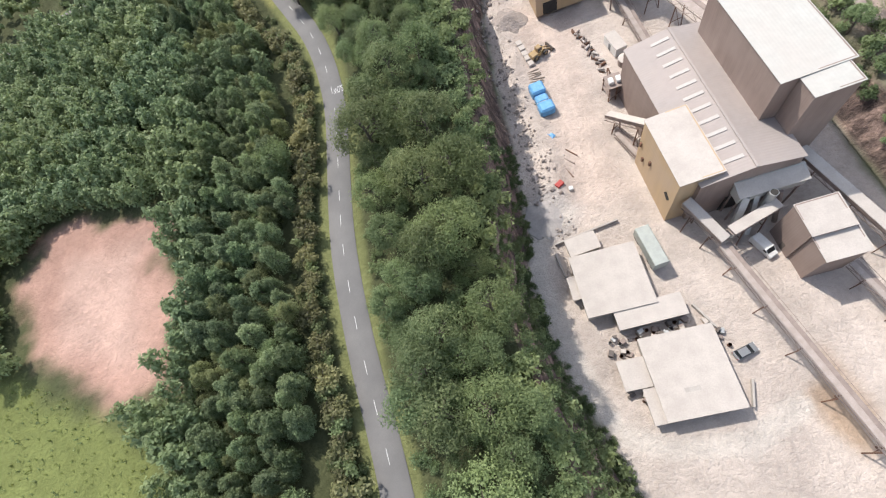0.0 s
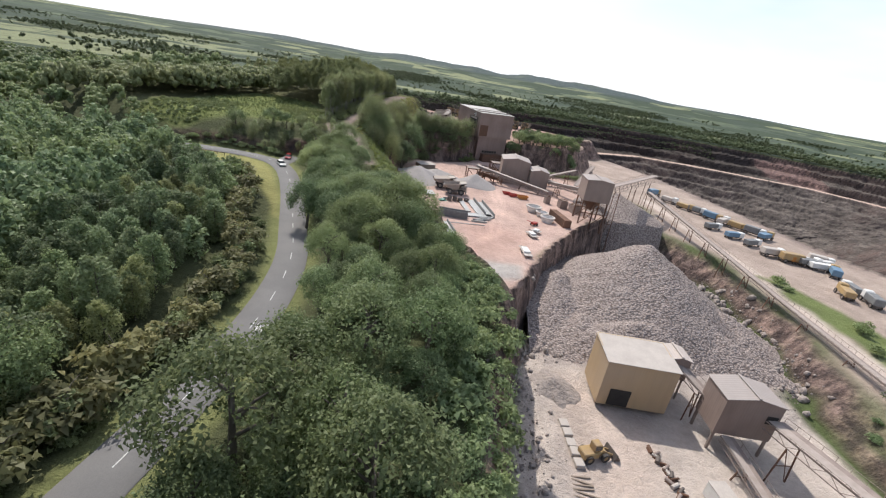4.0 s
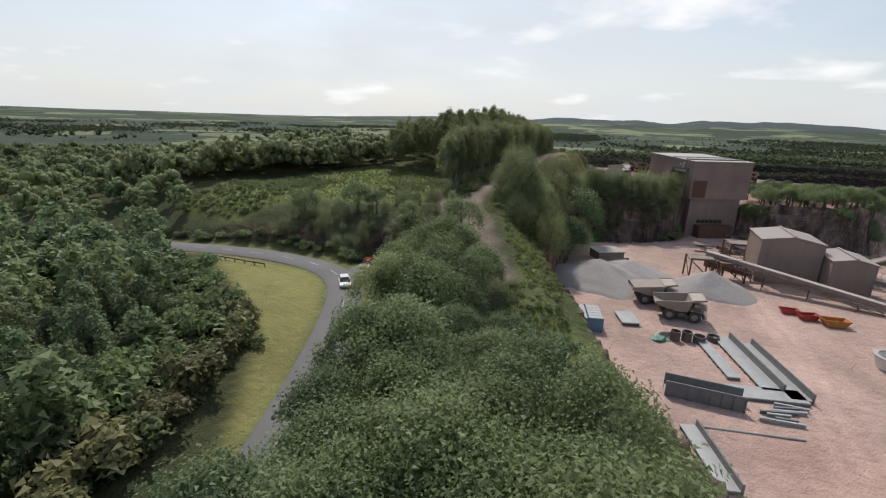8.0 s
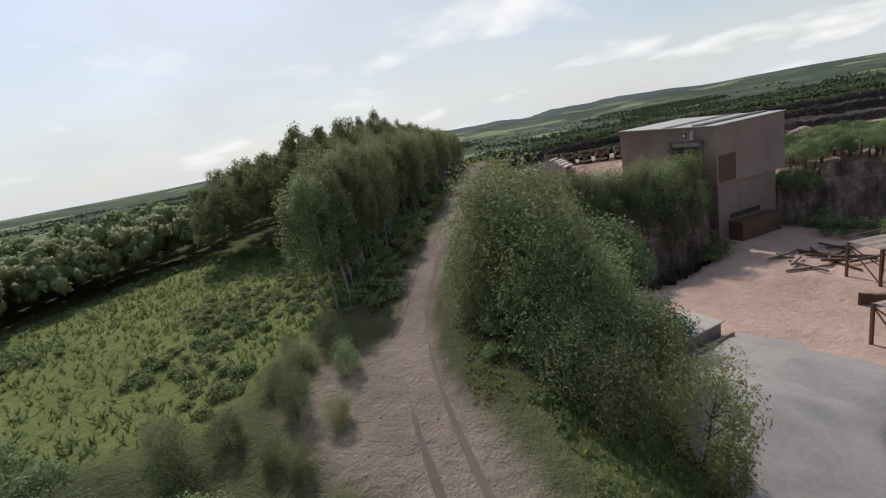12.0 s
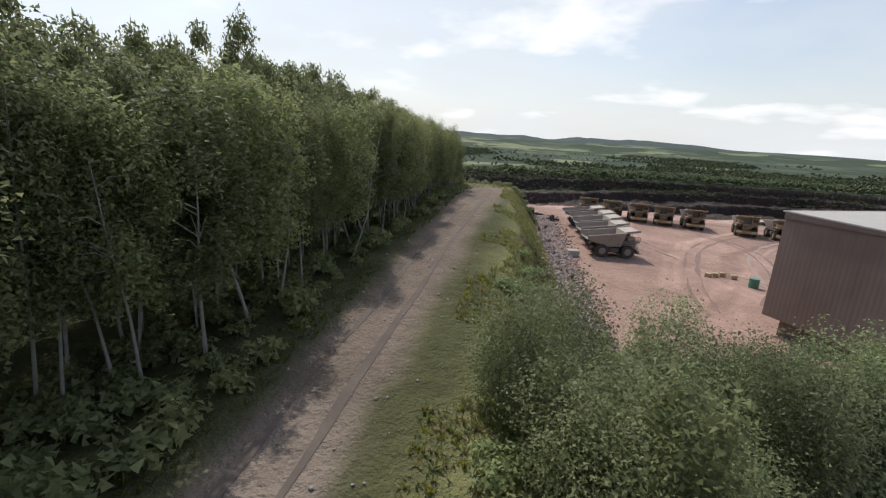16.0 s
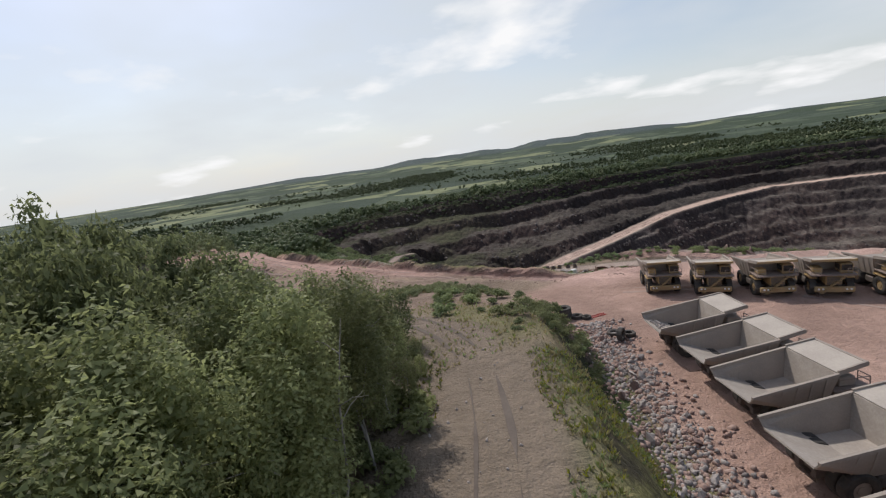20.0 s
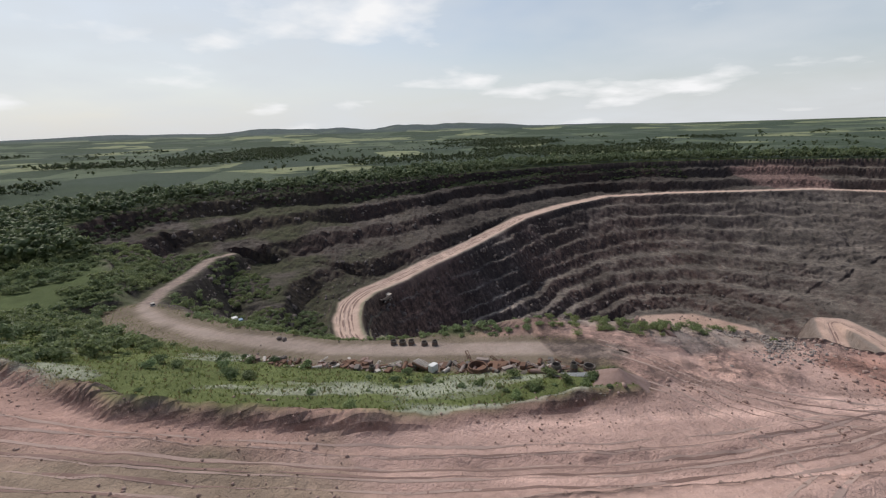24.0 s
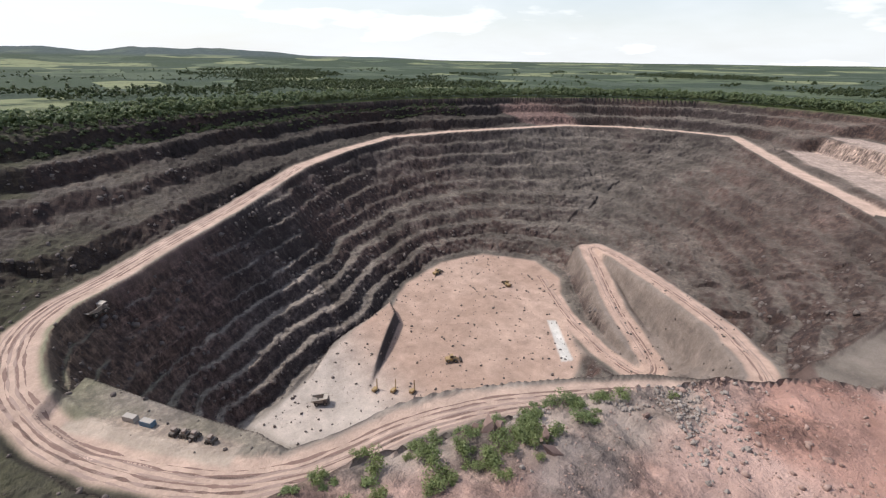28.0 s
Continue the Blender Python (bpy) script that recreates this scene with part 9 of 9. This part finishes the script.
def container(label, paint, roof, L=6.06, W=2.44, H=2.6, name="shipping_container"):
    T = thing(name, label, "container")
    body = part("body", box(-W / 2, W / 2, -L / 2, L / 2, 0, H - 0.06), paint, T)
    n = int(L / 0.55)
    for s in (-1, 1):
        bm = bmesh.new()
        for k in range(n):
            y = -L / 2 + 0.3 + k * (L - 0.6) / (n - 1)
            add_box(bm, s * W / 2 - 0.02, s * W / 2 + 0.035, y - 0.12, y + 0.12, 0.2, H - 0.25)
        part("side_ribs", bm, paint, body)
        for e in (-1, 1):
            part("corner_post", box(s * W / 2 - 0.1, s * W / 2 + 0.05, e * L / 2 - 0.1, e * L / 2 + 0.05, 0, H), paint, body)
        part("door", box(s * 0.6 - 0.55, s * 0.6 + 0.55, -L / 2 - 0.05, -L / 2, 0.12, H - 0.2), paint, T)
    for k in range(5):
        y = -L / 2 + 0.1 + k * (L - 0.2) / 5
        part("roof_panel", box(-W / 2 + 0.06, W / 2 - 0.06, y, y + (L - 0.2) / 5 - 0.12, H - 0.06, H + 0.02), roof, T)
    return T


at(container("blue steel container with a pale panelled roof", M_BLUE, M_GALV), -22.4, 187.7, U, 12)
at(container("blue steel container with a pale panelled roof beside its twin", M_BLUE, M_GALV), -19.9, 188.5, U, 12)
at(container("long dull red container at the edge of the yard", M_RUST, M_RUST, 12.2), 31.8, 184.8, U, 14)
T = at(thing("steel_platform", "flat pale steel platform on the yard", "platform"), -14.2, 193.4, U, 18)
part("deck", box(-1.6, 1.6, -2.6, 2.6, 0.5, 0.7), M_GALV, T)
part("frame", box(-1.4, 1.4, -2.4, 2.4, 0, 0.5), M_DARKST, T)


def trough(label, L, W, H, walls=(True, True), name="steel_trough"):
    """A long flat deck with upstanding side walls, stiffened by ribs."""
    T = thing(name, label, "steel deck", "steel deck sections")
    part("deck", box(-W / 2, W / 2, -L / 2, L / 2, 0.35, 0.5), M_GALV, T)
    for k in range(int(L / 1.6) + 1):
        y = -L / 2 + k * 1.6
        part("cross_beam", box(-W / 2, W / 2, y, y + 0.15, 0, 0.35), M_GDARK, T)
    for s, on in zip((-1, 1), walls):
        if on:
            w = part("side_wall", box(s * W / 2 - 0.08, s * W / 2 + 0.08, -L / 2, L / 2, 0, H), M_GDARK, T)
            for k in range(int(L / 1.3) + 1):
                y = -L / 2 + k * 1.3
                xs_ = sorted((s * W / 2 + s * 0.08, s * W / 2 + s * 0.2))
                part("stiffener", box(xs_[0], xs_[1], y, y + 0.1, 0, H), M_GDARK, w)
    return T


at(trough("long pale steel deck with a dark side wall", 16, 2.6, 1.5, (False, True)), 2.6, 184.6, U, 14)
at(trough("long pale steel deck with a dark side wall beside its twin", 16, 2.6, 1.5, (False, True)), 5.6, 183.6, U, 14)
at(trough("narrow pale steel deck lying flat", 12, 1.7, 0.5, (False, False)), -1.2, 184.2, U, 14)
at(trough("wide steel deck laid across the stack", 3.0, 9.5, 1.7, (False, False)), 3.4, 175.6, U, 14)
at(trough("deep grey steel box section with a pale top", 9.2, 2.2, 2.2, (True, True)), -4.6, 171.2, U, 104 - 14)
at(trough("pale steel deck with one wall lying alone", 10, 1.9, 1.3, (False, True)), -5.6, 159.0, U, 17)
for i in range(7):
    T = at(thing("steel_girder", "grey steel girder stacked on the yard", "girder", "girders"), 4.5 + r.uniform(-2.5, 2.5), 169.5 + i * 0.7, U, 100 + r.uniform(-8, 8))
    bm = bmesh.new()
    L = r.uniform(2.5, 5)
    for z0, z1, w in ((0, 0.06, 0.3), (0.06, 0.44, 0.05), (0.44, 0.5, 0.3)):
        add_box(bm, -w / 2, w / 2, -L / 2, L / 2, z0, z1)
    part("section", bm, (M_GALV, M_GDARK)[i % 2], T)
T = at(thing("long_pipe", "long thin steel pipe on the ground", "pipe"), 0.0, 165.8, U, 0)
part("tube", add_cyl(bmesh.new(), (-5.5, -1.2, 0.12), (5.5, 1.2, 0.12), 0.12, seg=8), M_GALV, T)
for i, (x, y, rr_, h) in enumerate(((-6.6, 188.6, 0.8, 1.7), (-4.8, 189.2, 0.8, 1.7), (-2.9, 189.4, 0.95, 1.2), (-0.6, 191.2, 0.95, 0.9))):
    T = at(thing("pipe_ring", "short dark pipe ring standing on end", "pipe ring", "pipe rings"), x, y, U)
    part("shell", ring_tube(bmesh.new(), (0, 0, 0), rr_, rr_ * 0.85, h), M_DARKST, T)
T = at(thing("green_sheet_pile", "crumpled green sheeting beside the pipe rings", "sheeting"), -9.2, 187.6, U, 10)
bm = bmesh.new()
bmesh.ops.create_icosphere(bm, subdivisions=2, radius=1.3, matrix=Matrix.Diagonal((1.2, 0.9, 0.5, 1)))
for v in bm.verts:
    v.co += Vector(r.normal(size=3)) * 0.2
    v.co.z = max(v.co.z, 0)
part("sheet", bm, M_GREENP, T)
for i in range(3):
    T = at(thing("white_board", "loose white board leaning on the pile", "board", "boards"), -8.0 + i * 0.5, 190.2 + 0.3 * i, U, 30 + 25 * i)
    part("board", box(-1.2, 1.2, -0.03, 0.03, 0, 0.9, Matrix.Rotation(0.5, 4, "X")), M_WHITE, T)


def skip(label, paint):
    T = thing("skip", label, "skip", "skips")
    bm = bmesh.new()
    for pts in ([(-2.0, -0.9, 1.2), (-1.2, -0.9, 0.1), (1.2, -0.9, 0.1), (2.0, -0.9, 1.2)], [(-2.0, 0.9, 1.2), (-1.2, 0.9, 0.1), (1.2, 0.9, 0.1), (2.0, 0.9, 1.2)],
                [(-1.2, -0.9, 0.1), (1.2, -0.9, 0.1), (1.2, 0.9, 0.1), (-1.2, 0.9, 0.1)], [(-2.0, -0.9, 1.2), (-1.2, -0.9, 0.1), (-1.2, 0.9, 0.1), (-2.0, 0.9, 1.2)], [(2.0, -0.9, 1.2), (1.2, -0.9, 0.1), (1.2, 0.9, 0.1), (2.0, 0.9, 1.2)]):
        add_plate(bm, pts, 0.06)
    part("shell", bm, paint, T)
    bm = bmesh.new()
    for a, b in (((-2, -0.95, 1.2), (2, -0.95, 1.2)), ((-2, 0.95, 1.2), (2, 0.95, 1.2)), ((-2, -0.95, 1.2), (-2, 0.95, 1.2)), ((2, -0.95, 1.2), (2, 0.95, 1.2))):
        add_bar(bm, a, b, 0.1)
    part("rim", bm, paint, T)
    return T


at(skip("orange steel skip standing in the yard", M_ORANGE), 21.4, 208.2, U, 10, 1.1)
at(skip("red steel skip beside the orange one", M_REDP), 17.8, 209.6, U, 20, 0.9)
at(skip("red steel skip at the end of the row", M_REDP), 15.2, 211.4, U, 5, 0.8)
for x, y, s in ((23.8, 192.6, 1.25), (26.2, 188.2, 1.0), (27.2, 182.6, 1.1)):
    T = at(thing("crusher_bowl", "white round steel crusher liner lying in the yard", "steel bowl", "crusher bowls"), x, y, U, 0, s)
    part("shell", ring_tube(bmesh.new(), (0, 0, 0), 1.7, 1.4, 1.5, 28, 1.3), M_WHITE, T)
    part("lip", ring_tube(bmesh.new(), (0, 0, 1.5), 2.32, 1.8, 0.18, 28), M_CREAM, T)
for x, y, w in ((36.5, 205, 3.0), (40.5, 201, 3.6), (31, 208, 2.0)):
    T = at(thing("steel_hopper", "square dusty steel bin on the yard", "bin", "bins"), x, y, ground_z(x, y), 15)
    part("shell", box(-w / 2, w / 2, -w / 2, w / 2, 0, 3.0, bev=0.06), M_STEEL, T)
    part("rim", ring_tube(bmesh.new(), (0, 0, 3.0), w * 0.62, w * 0.5, 0.2, 4), M_RUST, T)
T = at(thing("access_platform", "small red machine with a folded arm", "machine"), 22.0, 176.2, U, 40)
part("base", box(-1.0, 1.0, -0.7, 0.7, 0.35, 1.1, bev=0.1), M_REDP, T)
part("arm", add_bar(bmesh.new(), (-1.0, 0, 1.1), (-3.2, 0.4, 1.8), 0.2), M_REDP, T)
for x in (-0.7, 0.7):
    for s in (-1, 1):
        wheel(T, x, s * 0.75, 0.35, 0.25, M_STEEL)
for x, y, rz, L in ((19.8, 164.5, 20, 4.6), (16.2, 149.4, 8, 7.0), (21.6, 168.4, 60, 3.0)):
    T = at(thing("flat_trailer", "pale flat trailer on the stony yard edge", "trailer", "flat trailers"), x, y, U, rz)
    part("deck", box(-1.1, 1.1, -L / 2, L / 2, 0.6, 0.8, bev=0.03), M_CREAM, T)
    part("drawbar", add_bar(bmesh.new(), (0, L / 2, 0.6), (0, L / 2 + 1.2, 0.4), 0.12), M_DARKST, T)
    part("tool_box", box(-0.9, 0.9, -L / 4, L / 4, 0.8, 1.25, bev=0.05), M_WHITE, T)
    for s in (-1, 1):
        wheel(T, s * 1.0, -0.3, 0.38, 0.25, M_STEEL).rotation_euler = (0, 0, math.pi / 2)
for a, b in (((-7.2, 150.5), (-5.8, 142.5)), ((-5.2, 140.5), (-1.8, 132.8))):
    T = thing("kerb_barrier", "long pale barrier along the edge of the yard", "barrier", "barriers")
    part("rail", add_bar(bmesh.new(), (*a, U + 0.4), (*b, U + 0.4), 0.5, 0.8), M_CREAM, T)
T = at(thing("log_pile", "small pile of pale timber at the yard edge", "timber"), -11.6, 158.6, U, 50)
for k in range(5):
    part("log", add_cyl(bmesh.new(), (-1.6, k * 0.3 - 0.6, 0.15), (1.6, k * 0.3 - 0.5 + 0.1 * (k % 2), 0.15), 0.14, seg=8), M_WOOD, T)

# ---- truck yard ----
T = at(thing("green_barrel", "green plastic barrel on the yard", "barrel"), -1.2, 317, YARD_Z)
part("shell", add_cyl(bmesh.new(), (0, 0, 0), (0, 0, 1.5), 0.75, seg=18), M_GREENP, T)
part("lid", add_cyl(bmesh.new(), (0, 0, 1.5), (0, 0, 1.58), 0.78, seg=18), M_GREENP, T)
for x, y in ((-6.6, 321.2), (-5.2, 321.8), (-3.8, 322.6), (-2.4, 321.4)):
    T = at(thing("concrete_block", "pale stone block set on the yard", "block", "yard blocks"), x, y, YARD_Z, r.uniform(0, 90))
    part("block", box(-0.5, 0.5, -0.45, 0.45, 0, 0.75, bev=0.08), M_OCHRE, T)
T = at(thing("concrete_block", "square concrete block near the parked trucks", "block"), -29.4, 327.5, YARD_Z, 12)
part("block", box(-1.1, 1.1, -0.9, 0.9, 0, 1.3, bev=0.08), M_CONC, T)


def loose_tyre(x, y, z, s, upright=False, rz=0.0):
    T = thing("loose_tyre", "worn black machine tyre on the ground", "tyre", "loose tyres")
    t = part("tyre", tyre_mesh(1.0, 0.7), M_TYRE, T)
    t.location = (0, 0, 1.0 if upright else 0.35)
    t.rotation_euler = (0 if upright else math.pi / 2, 0, 0)
    T.matrix_basis = Matrix.LocRotScale((x, y, z), Euler((0, 0, radians(rz))), (s, s, s))
    return T


for x, y, s, u in ((-36.2, 378, 1.35, False), (-34.2, 377.4, 0.9, False), (-32.9, 376.8, 0.75, False), (-30.4, 367.6, 0.95, True), (-29.0, 368.8, 0.9, False), (-30.8, 369.6, 0.9, False)):
    loose_tyre(x, y, ground_z(x, y) - 0.05, s, u, r.uniform(0, 180))
loose_tyre(-36.2, 378, ground_z(-36.2, 378) + 0.9, 1.3)
T = at(thing("warning_net", "roll of red barrier netting on the ground", "netting"), -31.0, 377.5, YARD_Z + 0.02, 20)
bm = bmesh.new()
for k in range(9):
    add_box(bm, -1.2 + k * 0.3, -1.1 + k * 0.3, -0.4, 0.4, 0, 0.06)
add_box(bm, -1.2, 1.4, -0.42, -0.34, 0, 0.08)
add_box(bm, -1.2, 1.4, 0.34, 0.42, 0, 0.08)
part("net", bm, M_REDP, T)

# ---- scrap bench ----
def gz(x, y):
    return ground_z(x, y) - 0.05


for x, y, rr_, h, k in ((-12, 450.2, 1.9, 1.5, 1.0), (2.2, 445.2, 1.1, 1.5, 0.82), (5.0, 443.6, 0.8, 1.9, 0.75), (8.0, 443.2, 1.1, 1.2, 1.0), (-26, 472.4, 0.75, 1.2, 0.9), (-24, 471.4, 0.8, 1.1, 1.0), (-22, 470.4, 0.75, 1.2, 0.9), (-19.2, 468.6, 0.75, 1.0, 0.9), (-17, 467.4, 0.7, 1.3, 0.8), (-32, 459, 0.7, 1.4, 0.9), (-40, 466, 0.8, 1.2, 0.9)):
    T = at(thing("steel_ring", "rusty steel ring on the scrap bench", "steel ring", "scrap rings"), x, y, gz(x, y))
    part("shell", ring_tube(bmesh.new(), (0, 0, 0), rr_, rr_ * 0.86, h, 22, k), M_DARKST if rr_ < 1.5 else M_RUST, T)
    bm = bmesh.new()
    ring_tube(bm, (0, 0, h * 0.45), rr_ * (1 + k) / 2 * 1.06, rr_ * (1 + k) / 2 * 0.98, 0.16, 22)
    part("band", bm, M_RUST, T)
T = at(thing("old_machine", "stripped old machine with an orange bed and white cab", "machine"), -21.4, 455.4, gz(-21, 455), -55)
part("bed", box(-3.0, 1.4, -1.0, 1.0, 0.7, 1.4, bev=0.08), M_RUST, T)
part("cab", box(1.5, 2.8, -0.9, 0.9, 0.8, 2.3, bev=0.12), M_WHITE, T)
part("frame", box(-3.0, 2.6, -0.5, 0.5, 0.4, 0.7), M_DARKST, T)
for k in range(8):
    part("roller", box(-2.8 + k * 0.5, -2.6 + k * 0.5, -0.85, 0.85, 1.4, 1.55), M_CREAM, T)
for x in (-2.2, 1.8):
    for s in (-1, 1):
        wheel(T, x, s * 1.0, 0.5, 0.35, M_RUST)
T = at(thing("blue_machine", "blue and white machine standing on the bench road", "machine"), -72.5, 524, gz(-72.5, 524), 30)
part("body", box(-1.8, 1.8, -1.0, 1.0, 0.7, 1.7, bev=0.1), M_BLUE, T)
part("cab", box(-1.6, 0.2, -0.95, 0.95, 1.7, 2.9, bev=0.1), M_WHITE, T)
for x in (-1.1, 1.1):
    for s in (-1, 1):
        wheel(T, x, s * 1.0, 0.55, 0.35, M_STEEL)
at(car("pickup_truck", "pale car parked on the bench road", M_CREAM, 4.6, 1.8, 1.6), -112, 562, gz(-112, 562) + 0.05, 115)
for i in range(210):
    t = r.random()
    x, y = 8 - 66 * t + r.normal() * 1.2, 440.5 + 32 * t + r.normal() * 1.9 + 2.5
    rz = r.uniform(0, 360)
    kind = i % 5
    mm = (M_RUST, M_DARKST, M_RUST, M_CREAM, M_STEEL, M_REDROCK, M_RUST)[i % 7]
    T = at(thing("scrap_piece", "piece of rusty scrap steel on the bench", "scrap", "scrap steel"), x, y, gz(x, y), rz)
    L = r.uniform(0.8, 3.0)
    if kind == 0:
        part("plate", box(-L / 2, L / 2, -L / 3, L / 3, 0, 0.1, Matrix.Rotation(r.uniform(-0.5, 0.5), 4, "X")), mm, T)
        part("stiffener", box(-L / 2, L / 2, -0.05, 0.05, 0.05, 0.35), mm, T)
    elif kind == 1:
        for k in range(4):
            part("bar", add_bar(bmesh.new(), (-L / 2, k * 0.3, 0.1 + 0.1 * k), (L / 2, k * 0.2 - 0.3, 0.2), 0.12), mm, T)
    elif kind == 2:
        part("box_frame", box(-L / 2, L / 2, -0.5, 0.5, 0, r.uniform(0.5, 1.1), bev=0.05), mm, T)
        part("flange", box(-L / 2 - 0.1, L / 2 + 0.1, -0.6, 0.6, 0, 0.1), mm, T)
    elif kind == 3:
        part("drum", add_cyl(bmesh.new(), (-L / 2, 0, 0.4), (L / 2, 0, 0.4), 0.4, seg=12), mm, T)
        part("end_ring", add_cyl(bmesh.new(), (-L / 2 - 0.05, 0, 0.42), (-L / 2 + 0.1, 0, 0.42), 0.46, seg=12), mm, T)
    else:
        bm = bmesh.new()
        for a, b in (((0, 0, 0), (L, 0, 0.8)), ((0, 0.6, 0), (L, 0.6, 0.8)), ((0, 0, 0), (0, 0.6, 0)), ((L, 0, 0.8), (L, 0.6, 0.8)), ((0, 0, 0), (L, 0.6, 0.8))):
            add_bar(bm, a, b, 0.12)
        part("frame", bm, mm, T)
T = at(thing("steel_pipes", "bundle of pale steel pipes beside the rings", "pipes"), 5.0, 440.6, gz(5, 440.6), -14)
for k in range(5):
    part("tube", add_cyl(bmesh.new(), (-3.5, k * 0.28, 0.2), (3.2, k * 0.28, 0.2), 0.13, seg=8), M_GALV, T)

# ---- far plateau and pit machines ----
for x, y, rz, pm, nm in ((111, 232, 20, M_GDARK, "lorry"), (115, 222, 15, M_BLUE, "lorry"), (118, 214, 25, M_GDARK, "lorry"), (128, 200, 5, M_ORANGE, "lorry"), (133, 196, 0, M_WHITE, "lorry"), (137, 201, 10, M_WHITE, "lorry"), (129, 177, 80, M_GDARK, "lorry")):
    T = at(thing(nm, "tipper lorry parked on the dusty plateau", "lorry", "parked lorries"), x, y, ground_z(x, y), rz)
    part("body", box(-4.2, 1.6, -1.25, 1.25, 1.1, 2.9, bev=0.06), pm, T)
    part("cab", box(1.9, 3.9, -1.2, 1.2, 0.8, 3.0, bev=0.12), M_WHITE, T)
    part("frame", box(-4.0, 3.6, -0.5, 0.5, 0.7, 1.1), M_DARKST, T)
    for wx in (-3.2, -2.0, 2.7):
        for s in (-1, 1):
            wheel(T, wx, s * 1.05, 0.5, 0.35, M_STEEL)
for k, (x, y, rz) in enumerate(((112, 262, -50), (116, 258, -46), (120, 250, -52), (123, 246, 40), (127, 240, -50), (131, 234, -45), (133, 229, 30), (120, 204, 5), (125, 200, 0), (131, 199, 10), (135, 192, 60), (139, 204, -20), (122, 171, 70), (128, 168, 75), (104, 284, 30), (108, 272, -50))):
    T = at(thing("parked_machine", ("dusty yellow machine parked in the plateau row", "dark lorry body parked in the plateau row", "blue steel body parked in the plateau row", "pale tanker body parked in the plateau row")[k % 4], "machine", "plateau machines"), x, y, ground_z(x, y), rz, 1.25)
    pm = (M_YELL, M_GDARK, M_BLUE, M_CREAM)[k % 4]
    part("body", box(-3.6, 1.2, -1.2, 1.2, 1.0, 2.5 + 0.3 * (k % 3), bev=0.15), pm, T)
    part("cab", box(1.3, 3.0, -1.0, 1.0, 0.9, 3.0, bev=0.2), (M_YELL, M_WHITE)[k % 2], T)
    part("frame", box(-3.5, 2.8, -0.5, 0.5, 0.6, 1.0), M_DARKST, T)
    for wx in (-2.6, 2.0):
        for sd in (-1, 1):
            wheel(T, wx, sd * 1.05, 0.65, 0.4, M_STEEL)
plant([copy_thing(o, Matrix()) for o in scrubs[:3]], np.array([(107.5, 146), (106.2, 143.6), (103, 168), (101.6, 172), (101, 133)]), r, 0.7, 1.25)
T = at(thing("red_skip_trailer", "long red steel body lying by the track", "trailer"), 115, 114.5, ground_z(115, 114.5), -30)
part("body", box(-3.4, 3.4, -1.1, 1.1, 0.3, 1.6, bev=0.08), M_REDP, T)
part("rim", box(-3.5, 3.5, -1.2, 1.2, 1.6, 1.7), M_REDP, T)
at(loader("wheel loader working on the plateau", M_YELL), 160, 168, ground_z(160, 168), 40, 1.6)
at(loader("yellow loader standing on the pit floor", M_YELL), 172, 626, ground_z(172, 626), -30, 1.7)
at(loader("yellow loader at the end of the pit floor", M_YELL), 252, 742, ground_z(252, 742), 10, 1.7)
at(loader("yellow loader by the pit ramp", M_YELL), 288, 682, ground_z(288, 682), 70, 1.6)
pt = haul_truck("dump truck crossing the pale floor of the pit", M_TAN, "haul trucks in the pit")
pt.matrix_basis = Matrix.LocRotScale((81, 645, ground_z(81, 645)), Euler((0, 0, radians(-35))), None)
copy_thing(pt, Matrix.LocRotScale((-10, 694, ground_z(-10, 694)), Euler((0, 0, radians(35))), None))["label"] = "dump truck climbing the long haul road"
for x, y in ((113, 634), (122, 626), (131, 618)):
    T = at(thing("drill_rig", "tracked drill rig with an upright mast on the pit floor", "drill rig", "drill rigs"), x, y, ground_z(x, y), 20, 1.3)
    for s in (-1, 1):
        part("track", box(-1.6, 1.6, s * 1.0 - 0.25, s * 1.0 + 0.25, 0, 0.7, bev=0.2), M_DARKST, T)
    part("body", box(-1.8, 0.8, -0.9, 0.9, 0.7, 2.0, bev=0.1), M_YELL, T)
    part("mast", add_bar(bmesh.new(), (1.6, 0, 0.2), (1.5, 0, 6.5), 0.35), M_YELL, T)
    part("boom", add_bar(bmesh.new(), (0.4, 0, 1.6), (1.5, 0, 2.8), 0.3), M_YELL, T)
for x, y, pm, rz in ((-7, 600, M_CREAM, -55), (-2.6, 593.5, M_BLUE, -55)):
    at(container("box trailer parked on the pit bench", pm, M_CREAM, 5.0, 2.2, 2.2, "box_trailer"), x, y, ground_z(x, y), 35)
for x, y in ((4, 582.5), (6.5, 579.5), (9, 576.5), (12.8, 571)):
    T = at(thing("parked_machine", "dark machine parked on the pit bench", "machine", "bench machines"), x, y, ground_z(x, y), r.uniform(0, 180), 1.2)
    part("body", box(-1.4, 1.2, -0.9, 0.9, 0.6, 1.6, bev=0.12), M_DARKST, T)
    part("cab", box(-0.6, 0.6, -0.7, 0.7, 1.6, 2.5, bev=0.1), M_STEEL, T)
    for wx in (-0.9, 0.9):
        for s in (-1, 1):
            wheel(T, wx, s * 0.95, 0.55, 0.35, M_STEEL)
